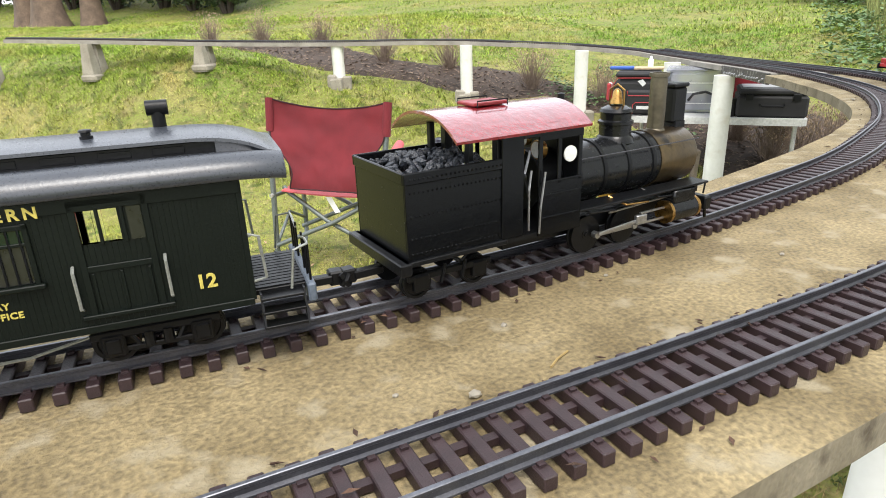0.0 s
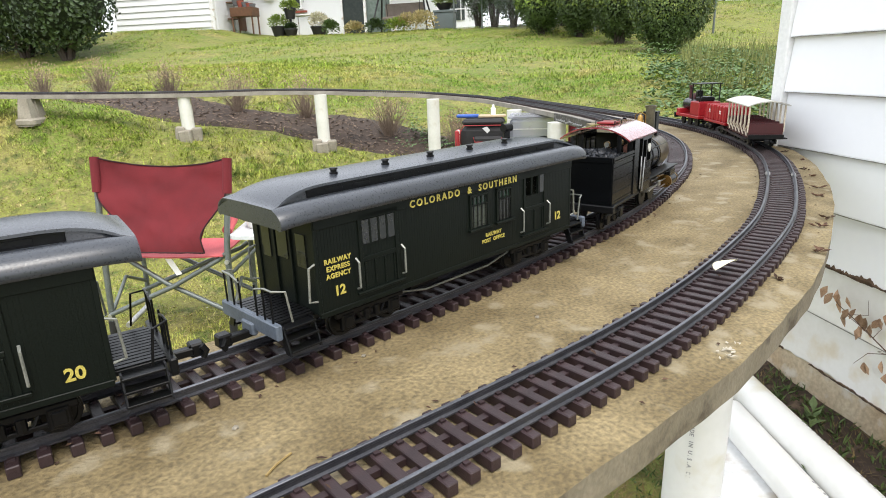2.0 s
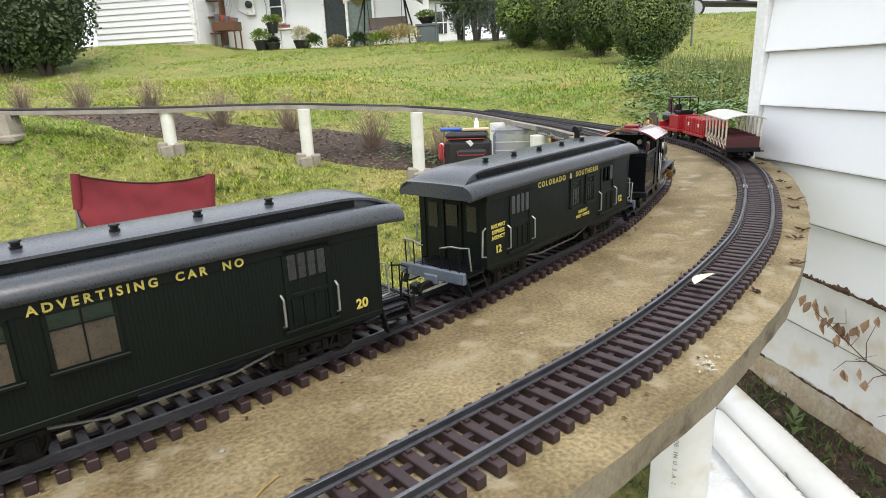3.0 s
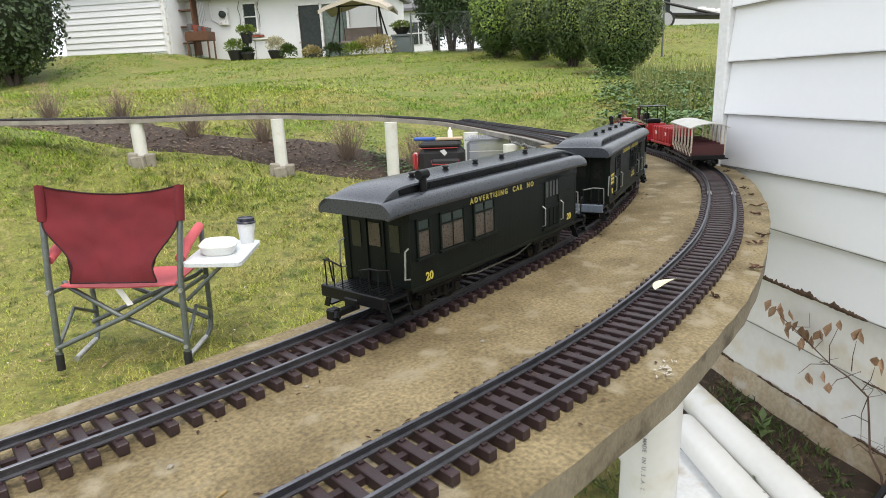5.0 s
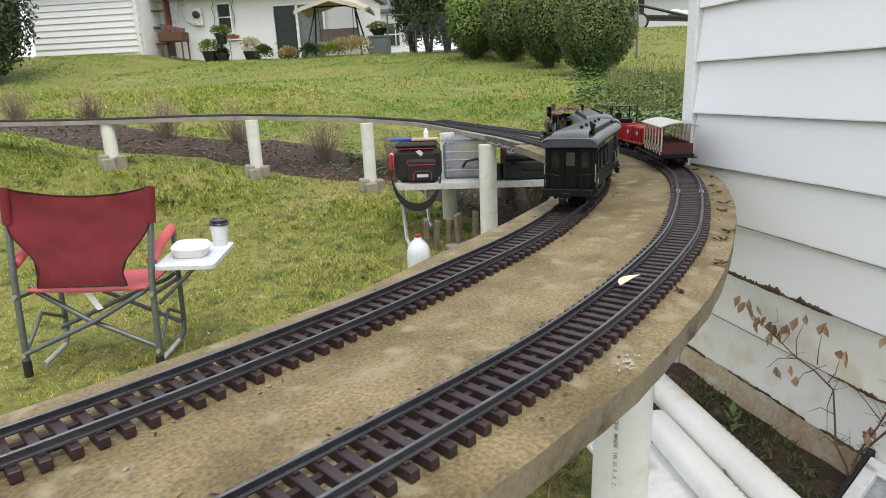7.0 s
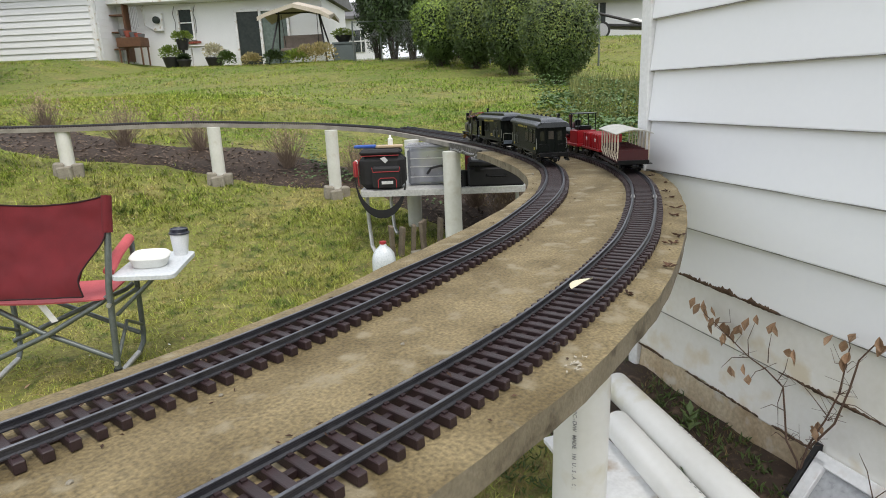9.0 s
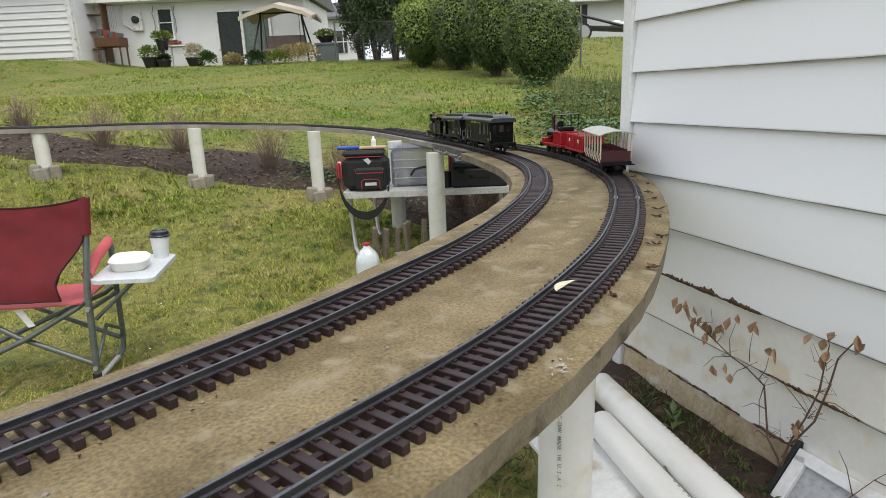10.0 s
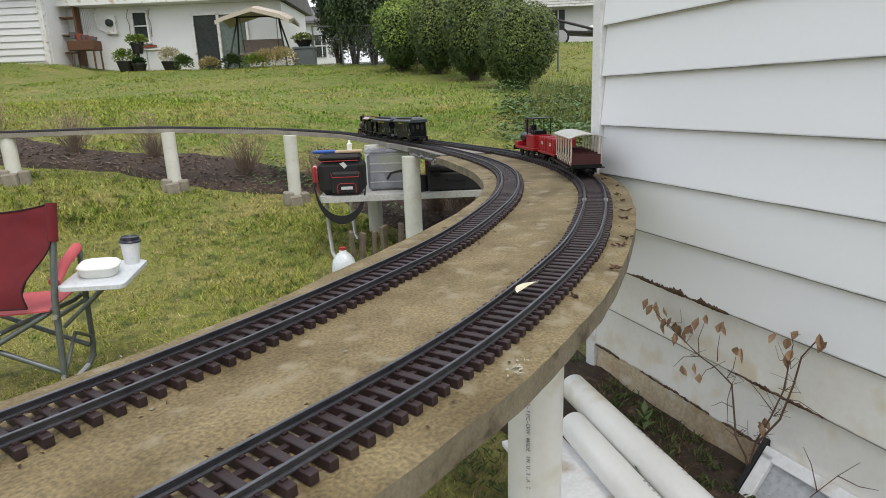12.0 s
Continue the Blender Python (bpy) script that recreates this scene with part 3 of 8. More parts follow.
def build_post(x, y, r, top, base, foot=True, lean=(0, 0), label="white plastic pipe post under the raised line", material=None):
    z0 = land(x, y) if base is None else base
    ob = thing("support_post", pose(x, y, z0), label, "post", "posts under the line")
    h = top - z0
    bm = B()
    rows = []
    for k in range(7):
        f = k / 6
        rows.append([(lean[0] * (1 - f) * h + rr * math.cos(a), lean[1] * (1 - f) * h + rr * math.sin(a), f * h - (0.05 if k == 0 else 0)) for rr in (r,) for a in (2 * math.pi * q / 28 for q in range(28))])
    rings(bm, rows)
    part("pipe", bm, material or pvc, ob, smooth=True)
    if foot:
        bm = B()
        for q, (dx, dy, hh) in enumerate(((-1.25, -0.5, 0.085), (1.25, -0.5, 0.075), (0, 0.9, 0.07), (0, -1.3, 0.06))):
            bm = box(B(), (dx * r, dy * r, hh / 2 - 0.03), (r * (1.5 if q < 2 else 1.9), r * 1.9, hh + 0.06), 0.010, pose(0, 0, 0, 0, 4 - 3 * q, -36 + 9 * math.sin(x * 9 + q)))
            part("footing_block", bm, footing, ob, "rough grey concrete footing block")
    return ob


build_post(3.53, 3.62, 0.050, 0.826, None)
build_post(3.06, 4.505, 0.052, 0.878, None)
build_post(2.21, 5.245, 0.052, 0.905, None)
build_post(2.885, 1.955, 0.049, 0.765, None, False, (-0.02, -0.015))
build_post(3.394, 2.673, 0.050, 0.775, None, False)


def build_stub(x, y, top):
    """A low pair of cast concrete blocks that holds the line where the ground rises to it."""
    z0 = land(x, y)
    ob = thing("concrete_stub", pose(x, y, z0, 0, 0, 50), "low cast concrete block pair under the raised line", "support", "stubs under the line")
    h = top - z0
    for k in (-1, 1):
        rows = [[(k * 0.055 + a * e * w, b * e * w, z) for a, b in ((-1, -1), (1, -1), (1, 1), (-1, 1))] for z, w, e in ((-0.04, 0.058, 1), (h * 0.3, 0.048, 1), (h * 0.9, 0.034, 1), (h, 0.032, 1))]
        part("block", rings(B(), rows), footing, ob)
    part("pad", box(B(), (0, 0, -0.01), (0.24, 0.15, 0.06), 0.015), footing, ob)


for x, y, top in ((1.20, 5.74, 0.945), (0.40, 6.38, 0.99), (-0.42, 7.25, 1.03)):
    build_stub(x, y, top)
near_post = build_post(1.155, 0.365, 0.052, SLAB - 0.029, None, False, (-0.03, 0), "white plastic pipe post with grey print under the concrete shelf", pvc_clean)
build_post(0.2, 0.36, 0.052, SLAB - 0.029, None, False)
build_post(-0.8, 0.55, 0.052, SLAB - 0.029, None, False)
for k, word in enumerate("10-FPC-DWV MADE IN U.S.A 06/29/15 11:35"):
    a = radians(192)
    m = Matrix.Translation((-0.012 + 0.0525 * math.cos(a), 0.0525 * math.sin(a), 0.545 - k * 0.0072)) @ Matrix.Rotation(a + math.pi / 2, 4, "Z") @ Matrix.Rotation(math.pi / 2, 4, "X") @ Matrix.Rotation(-math.pi / 2, 4, "Z")
    if word != " ":
        lettering("print", word, 0.0105, m, ink, near_post, 0.0003)

# ---- rolling stock ----
CAR_L, CAR_W = 0.385, 0.100
FLOOR_Z, SIDE_TOP = 0.037, 0.124


def wheelset(parent, x, z, r, gauge=0.045, material=None, spokes=0):
    """An axle with two flanged wheels, in one mesh that turns."""
    bm = B()
    tube(bm, [(0, -0.030, 0), (0, 0.030, 0)], 0.0022, 8)
    for s in (-1, 1):
        m = pose(0, s * gauge / 2, 0, -90 * s)
        if spokes:
            lathe(bm, [(r * 0.80, 0), (r * 1.07, 0), (r * 1.07, 0.0016), (r, 0.002), (r, 0.006), (r * 0.80, 0.006)], m, 24)
            lathe(bm, [(r * 0.05, 0.001), (r * 0.26, 0.001), (r * 0.26, 0.0065), (r * 0.05, 0.0065)], m, 12)
            for k in range(spokes):
                a = 2 * math.pi * k / spokes
                box(bm, (r * 0.52, 0, 0.003), (r * 0.66, 0.0022, 0.0026), 0, m @ Matrix.Rotation(a, 4, "Z"))
        else:
            lathe(bm, [(r * 0.3, 0), (r * 1.08, 0), (r * 1.08, 0.0014), (r, 0.002), (r, 0.0055), (r * 0.82, 0.0055), (r * 0.78, 0.0042), (r * 0.3, 0.0042), (r * 0.2, 0.0062), (0.002, 0.0062)], m, 24)
    ob = part("wheelset", bm, material or black_paint, parent, smooth=True)
    ob.matrix_basis = pose(x, 0, z)
    return ob


def truck(parent, x):
    """A four-wheeled truck: side frames, journals, springs, bolster."""
    bm = B()
    for s in (-1, 1):
        y = s * 0.036
        box(bm, (x, y, 0.0245), (0.082, 0.005, 0.006), 0.001)
        box(bm, (x, y, 0.0125), (0.050, 0.004, 0.004), 0.0008)
        for k in (-1, 1):
            box(bm, (x + k * 0.028, y, 0.0165), (0.015, 0.007, 0.017), 0.0015)
            box(bm, (x + k * 0.028, y - s * -0.0035, 0.0165), (0.010, 0.003, 0.011), 0.001)
            tube(bm, [(x + k * 0.012, y, 0.013), (x + k * 0.018, y, 0.024)], 0.0017, 6)
            tube(bm, [(x + k * 0.006, y + s * 0.001, 0.013), (x + k * 0.006, y + s * 0.001, 0.023)], 0.0036, 8)
    box(bm, (x, 0, 0.024), (0.020, 0.070, 0.010), 0.001)
    frame_ob = part("truck_frame", bm, black_paint, parent, "black cast truck side frames with journals")
    return [wheelset(parent, x + k * 0.028, 0.0145, 0.0145) for k in (-1, 1)]


def roof_mesh(bm):
    """Clerestory roof: rolled eaves, and ends that sweep down into a rounded hood over the platforms."""
    half = CAR_L / 2 + 0.031
    rows = []
    xs = [-half + 0.062 * (1 - math.cos(math.pi / 2 * q / 12)) for q in range(13)]
    xs = xs + list(np.linspace(xs[-1] + 0.02, -xs[-1] - 0.02, 12)) + [-x for x in xs[::-1]]
    for x in xs:
        e = min(1.0, max(0.0, (abs(x) - (half - 0.062)) / 0.062))
        arc = math.sqrt(max(0.0, 1 - e ** 2.2))
        top = 0.1370 + 0.0135 * arc - 0.006 * e ** 3
        sh = 0.1372 - 0.003 * e ** 3
        k = 1 - 0.06 * e ** 5
        low = 0.1218 - 0.003 * e ** 4
        cl = 0.0290 * (1 + 0.30 * e ** 3)
        eave = [(0.0530 * k, low), (0.0556 * k, low + 0.0008), (0.0572 * k, low + 0.0034), (0.0568 * k, low + 0.0070), (0.0545 * k, low + 0.0108), (0.0500 * k, low + 0.0142), (0.0440 * k, low + 0.0168), (0.0360 * k, min(sh, low + 0.0176))]
        up = [(cl + 0.0012, sh), (cl, max(sh + 0.0006, top - 0.0058)), (cl + 0.0045, max(sh + 0.001, top - 0.0052)), (cl + 0.0042, max(sh + 0.0014, top - 0.0030)), (cl - 0.003, max(sh + 0.0018, top - 0.0016)), (0.014, max(sh + 0.0021, top - 0.0004)), (0.0, max(sh + 0.0022, top))]
        pts = [(x, y, z) for y, z in eave + up] + [(x, -y, z) for y, z in (eave + up)[-2::-1]]
        pts += [(x, -0.050 * k, low + 0.0012), (x, 0.050 * k, low + 0.0012)]
        rows.append(pts)
    return rings(bm, rows)


def coupler(parent, x, sgn):
    bm = B()
    box(bm, (x, 0, 0.022), (0.026, 0.008, 0.007), 0.001)
    box(bm, (x + sgn * 0.016, 0.003, 0.022), (0.012, 0.012, 0.012), 0.0015)
    tube(bm, [(x + sgn * 0.019, -0.006, 0.017), (x + sgn * 0.022, -0.007, 0.022), (x + sgn * 0.019, -0.006, 0.027)], 0.0028, 6)
    part("coupler", bm, black_paint, parent)


def grab(parent, pts, r=0.0011, material=None):
    part("grab_rail", tube(B(), pts, r, 6), material or rail_wire, parent, smooth=True)


def side_door(parent, x0, x1, side, slots=4, z0=0.046, z1=0.110):
    y = side * CAR_W / 2
    bm = B()
    w = x1 - x0
    for a, b in ((x0, x0 + 0.004), (x1 - 0.004, x1)):
        box(bm, ((a + b) / 2, y + side * 0.0004, (z0 + z1) / 2), (b - a, 0.0022, z1 - z0), 0.0004)
    box(bm, ((x0 + x1) / 2, y + side * 0.0004, z1 - 0.002), (w, 0.0022, 0.004), 0.0004)
    box(bm, ((x0 + x1) / 2, y + side * 0.0009, z0 - 0.001), (w + 0.010, 0.0045, 0.0028), 0.0005)
    box(bm, ((x0 + x1) / 2, y + side * 0.0002, z0 + 0.030), (w - 0.006, 0.0018, 0.004), 0.0004)
    d = part("side_door", bm, car_green, parent, "dark green panelled sliding door with slotted windows")
    for k in range(slots):
        xx = x0 + 0.006 + (w - 0.012) * k / max(1, slots - 1)
        part("batten", box(B(), (xx, y + side * 0.0002, z0 + 0.014), (0.0018, 0.0018, 0.026), 0.0003), car_green, d)
    for k in range(slots):
        xx = x0 + 0.0085 + (w - 0.017) * k / max(1, slots - 1)
        bm = B()
        box(bm, (xx, y + side * 0.0003, z1 - 0.017), (0.0080, 0.0012, 0.022))
        part("pane", bm, clear_pane if slots == 3 and k < 2 else dark_glass, d)
        if k:
            part("mullion", box(B(), (xx - 0.5 * (w - 0.017) / (slots - 1), y + side * 0.0004, z1 - 0.017), (0.0020, 0.0024, 0.024), 0.0003), car_green, d)
    for a in (x0 - 0.004, x1 + 0.004):
        yy = y + side * 0.0045
        grab(parent, [(a, y, z0 + 0.004), (a, yy, z0 + 0.006), (a, yy, z0 + 0.030), (a, y, z0 + 0.033)])


def window(parent, x0, x1, side, z0=0.073, z1=0.108, bars=4, top=None, low=None):
    y = side * CAR_W / 2
    bm = B()
    for a, b in ((x0 - 0.002, x0 + 0.001), (x1 - 0.001, x1 + 0.002)):
        box(bm, ((a + b) / 2, y + side * 0.0005, (z0 + z1) / 2), (b - a, 0.003, z1 - z0 + 0.004), 0.0004)
    box(bm, ((x0 + x1) / 2, y + side * 0.0005, z1), (x1 - x0 + 0.004, 0.003, 0.003), 0.0004)
    box(bm, ((x0 + x1) / 2, y + side * 0.0005, z0 + (z1 - z0) * 0.70), (x1 - x0, 0.0026, 0.002), 0.0004)
    box(bm, ((x0 + x1) / 2, y + side * 0.0016, z0 - 0.002), (x1 - x0 + 0.009, 0.006, 0.003), 0.0006)
    w = part("side_window", bm, car_green, parent)
    zs = z0 + (z1 - z0) * 0.70
    bm = B()
    box(bm, ((x0 + x1) / 2, y + side * 0.0002, (zs + z1) / 2), (x1 - x0, 0.001, z1 - zs))
    part("pane", bm, top or dark_glass, w)
    bm = B()
    box(bm, ((x0 + x1) / 2, y + side * 0.0002, (zs + z0) / 2), (x1 - x0, 0.001, zs - z0))
    part("pane", bm, low or dark_glass, w)
    for k in range(bars):
        bm = B()
        tube(bm, [(x0 + (x1 - x0) * (k + 0.5) / bars, y + side * 0.0016, z0), (x0 + (x1 - x0) * (k + 0.5) / bars, y + side * 0.0016, z1)], 0.0006, 5)
        part("window_bar", bm, black_paint, w)


WHEELS = []


def build_car(label, number, kind):
    car = thing("passenger_car", Matrix(), label, "model train car", "cars of the green train")
    bm = B()
    L = CAR_L / 2
    # scribed board sides: a box of narrow boards with grooves
    n = 118
    for side in (-1, 1):
        hole = None if kind != "mail" else (0.0985, 0.1210, 0.092, 0.114) if side < 0 else (0.084, 0.142, 0.044, 0.114)
        for k in range(n):
            a = -L + CAR_L * k / n
            cut_out = hole and hole[0] < a + CAR_L / n / 2 < hole[1]
            for lo, hi in ((FLOOR_Z, hole[2]), (hole[3], SIDE_TOP)) if cut_out else ((FLOOR_Z, SIDE_TOP),):
                box(bm, (a + CAR_L / n / 2, side * (CAR_W / 2 - 0.0015), (lo + hi) / 2), (CAR_L / n - 0.00012, 0.003, hi - lo))
        backing = ((-L, L, FLOOR_Z, SIDE_TOP),)
        if hole:
            backing = ((-L, hole[0], FLOOR_Z, SIDE_TOP), (hole[1], L, FLOOR_Z, SIDE_TOP), (hole[0], hole[1], FLOOR_Z, hole[2]), (hole[0], hole[1], hole[3], SIDE_TOP))
        for xa, xb, lo, hi in backing:
            box(bm, ((xa + xb) / 2, side * (CAR_W / 2 - 0.002), (lo + hi) / 2), (xb - xa, 0.0025, hi - lo))
        box(bm, (0, side * (CAR_W / 2 + 0.0004), SIDE_TOP - 0.0055), (CAR_L + 0.001, 0.0022, 0.011), 0.0004)
        box(bm, (0, side * (CAR_W / 2 - 0.001), FLOOR_Z - 0.001), (CAR_L, 0.004, 0.005), 0.0005)
    for e in (-1, 1):
        box(bm, (e * (L - 0.0015), 0, (FLOOR_Z + SIDE_TOP) / 2), (0.003, CAR_W - 0.004, SIDE_TOP - FLOOR_Z))
        for s in (-1, 1):
            box(bm, (e * (L - 0.0005), s * (CAR_W / 2 - 0.004), (FLOOR_Z + SIDE_TOP) / 2), (0.004, 0.009, SIDE_TOP - FLOOR_Z), 0.0006)
            box(bm, (e * (L + 0.0006), s * 0.013, 0.078), (0.003, 0.003, 0.076), 0.0004)
        box(bm, (e * (L + 0.0006), 0, 0.113), (0.003, 0.028, 0.004), 0.0004)
    part("body", bm, car_green, car, "dark green scribed board sides")["kind"] = "stuff"
    bm = B()
    box(bm, (0, 0, SIDE_TOP + 0.0005), (CAR_L, CAR_W - 0.006, 0.002))
    part("ceiling_board", bm, black_paint, car)
    roof = part("roof", roof_mesh(B()), roof_grey, car, "dark grey clerestory roof with down-swept ends", smooth=True)
    for side in (-1, 1):
        for k in range(11):
            bm = B()
            box(bm, (-0.155 + 0.031 * k, side * 0.0312, 0.1408), (0.019, 0.0012, 0.0046), 0.0003)
            part("clerestory_window", bm, black_paint, roof)
        bm = B()
        box(bm, (0, side * 0.0302, 0.1405), (0.366, 0.0022, 0.0085), 0.0004)
        part("clerestory_side", bm, black_paint, roof, "black clerestory side")
    for k in range(5):
        bm = B()
        lathe(bm, [(0.0040, 0), (0.0040, 0.0018), (0.0030, 0.0022), (0.0030, 0.0040), (0.0042, 0.0046), (0.0036, 0.0058), (0.001, 0.0062)], pose(-0.14 + 0.062 * k, -0.012, 0.1498), 10)
        part("roof_vent", bm, black_paint, roof)
    sx, sy, sz = (0.150, 0.018, 0.149) if kind == "mail" else (-0.150, -0.036, 0.130)
    bm = B()
    lathe(bm, [(0.0045, 0), (0.0045, 0.014 if kind == "mail" else 0.026)], pose(sx, sy, sz - 0.002), 12)
    top = sz + (0.011 if kind == "mail" else 0.023)
    tube(bm, [(sx - 0.007, sy, top + 0.003), (sx + 0.007, sy, top + 0.003)], 0.0052, 12)
    part("smoke_jack", bm, black_paint, roof, smooth=True)
    # under-floor
    bm = B()
    box(bm, (0, 0, FLOOR_Z - 0.002), (CAR_L, 0.080, 0.006))
    box(bm, (0.0, 0.0, 0.026), (0.10, 0.016, 0.010), 0.001)
    lathe(bm, [(0.001, -0.022), (0.009, -0.020), (0.009, 0.020), (0.001, 0.022)], pose(-0.045, -0.018, 0.024, 0, 90), 12)
    part("underframe", bm, black_paint, car)
    for y in (-0.032, 0.032):
        part("truss_rod", tube(B(), [(-0.135, y, 0.033), (-0.05, y, 0.016), (0.05, y, 0.016), (0.135, y, 0.033)], 0.0011, 6), rail_wire, car)
    WHEELS.append((truck(car, -0.128), 0.0145))
    WHEELS.append((truck(car, 0.128), 0.0145))
    for e in (-1, 1):
        bm = B()
        box(bm, (e * (L + 0.019), 0, FLOOR_Z - 0.001), (0.038, 0.074, 0.004), 0.0005)
        deck = part("platform", bm, black_paint, car, "dark planked end platform")
        for k in range(12):
            part("plank", box(B(), (e * (L + 0.019), -0.033 + 0.006 * k, FLOOR_Z + 0.0014), (0.037, 0.0044, 0.0012)), black_paint, deck)
        bm = B()
        box(bm, (e * (L + 0.040), 0, FLOOR_Z - 0.0035), (0.006, 0.096, 0.014), 0.0012)
        box(bm, (e * (L + 0.042), 0, FLOOR_Z - 0.010), (0.006, 0.020, 0.012), 0.0015)
        part("end_sill", bm, blue_grey if kind == "mail" else black_paint, car)
        for s in (-1, 1):
            bm = B()
            for k in range(3):
                box(bm, (e * (L + 0.019), s * (0.042 + 0.003 * k), FLOOR_Z - 0.003 - 0.0095 * k), (0.030, 0.012, 0.002), 0.0003)
            for dx in (0.004, 0.034):
                extrude(bm, [(s * 0.036, FLOOR_Z), (s * 0.044, FLOOR_Z), (s * 0.054, FLOOR_Z - 0.025), (s * 0.046, FLOOR_Z - 0.025)], e * (L + dx), e * (L + dx + 0.0014))
            part("steps", bm, black_paint, car)
            # end railing with its posts
            yy = s * 0.014
            for k in range(3):
                y = s * (0.014 + 0.013 * k)
                part("railing_post", tube(B(), [(e * (L + 0.0405), y, FLOOR_Z + 0.002), (e * (L + 0.0405), y, FLOOR_Z + 0.032)], 0.0009, 6), black_paint, car)
            part("railing", tube(B(), [(e * (L + 0.0405), s * 0.013, FLOOR_Z + 0.028), (e * (L + 0.0405), s * 0.030, FLOOR_Z + 0.032), (e * (L + 0.0405), s * 0.042, FLOOR_Z + 0.032), (e * (L + 0.030), s * 0.046, FLOOR_Z + 0.030), (e * (L + 0.026), s * 0.046, FLOOR_Z + 0.002)], 0.0010, 6), rail_wire if kind == "mail" else black_paint, car)
            grab(car, [(e * (L + 0.001), s * 0.049, 0.050), (e * (L + 0.010), s * 0.050, 0.052), (e * (L + 0.008), s * 0.050, 0.082), (e * (L + 0.001), s * 0.049, 0.084)])
        bm = B()
        box(bm, (e * (L + 0.0012), 0, 0.094), (0.001, 0.017, 0.026))
        part("end_door_pane", bm, curtain_mat if kind != "mail" else dark_glass, car)
        for s in (-1, 1):
            bm = B()
            box(bm, (e * (L + 0.0005), s * 0.029, 0.092), (0.001, 0.014, 0.030))
            part("end_pane", bm, dark_glass, car)
        coupler(car, e * (L + 0.050), e)
    for side in (-1, 1):
        face = Matrix.Rotation(math.pi / 2, 4, "X") if side < 0 else Matrix.Rotation(math.pi, 4, "Z") @ Matrix.Rotation(math.pi / 2, 4, "X")
        y = side * (CAR_W / 2 + 0.0006)
        q = -side

        def put(words, x, z, size, spread=1.0):
            lettering("lettering", words, size, Matrix.Translation((q * x, y + (side * 0.0011 if z > 0.112 else 0), z)) @ face, yellow, car, 0.0003, spread)
        if kind == "mail":
            side_door(car, -0.147, -0.100, side, z1=0.118)
            if side < 0:
                side_door(car, 0.0945, 0.1385, side, 3, z1=0.120)
            window(car, 0.003, 0.030, side, top=glint_green, low=white_pane)
            window(car, 0.047, 0.071, side, top=glint_green)
            put("COLORADO  &  SOUTHERN", -0.002, 0.1155, 0.0098, 1.42)
            put("RAILWAY", -0.171, 0.083, 0.0062, 1.1)
            put("EXPRESS", -0.171, 0.0762, 0.0062, 1.1)
            put("AGENCY", -0.171, 0.0694, 0.0062, 1.1)
            put(number, -0.171, 0.0545, 0.0125, 1.0)
            put("RAILWAY", 0.040, 0.0605, 0.0058, 1.1)
            put("POST  OFFICE", 0.040, 0.0540, 0.0058, 1.1)
            put(number, 0.164, 0.0560, 0.0135)
        else:
            side_door(car, 0.095, 0.140, side, z1=0.118)
            for a, b, bars in ((-0.180, -0.160, 0), (-0.140, -0.097, 1), (-0.0755, -0.0335, 1)):
                window(car, a, b, side, 0.071, 0.112, bars, glint_green, curtain_mat)
            put("ADVERTISING  CAR  NO", -0.011, 0.1155, 0.0094, 1.50)
            put(number, 0.1705, 0.0500, 0.0130)
            put(number, -0.163, 0.0460, 0.0130)
    return car


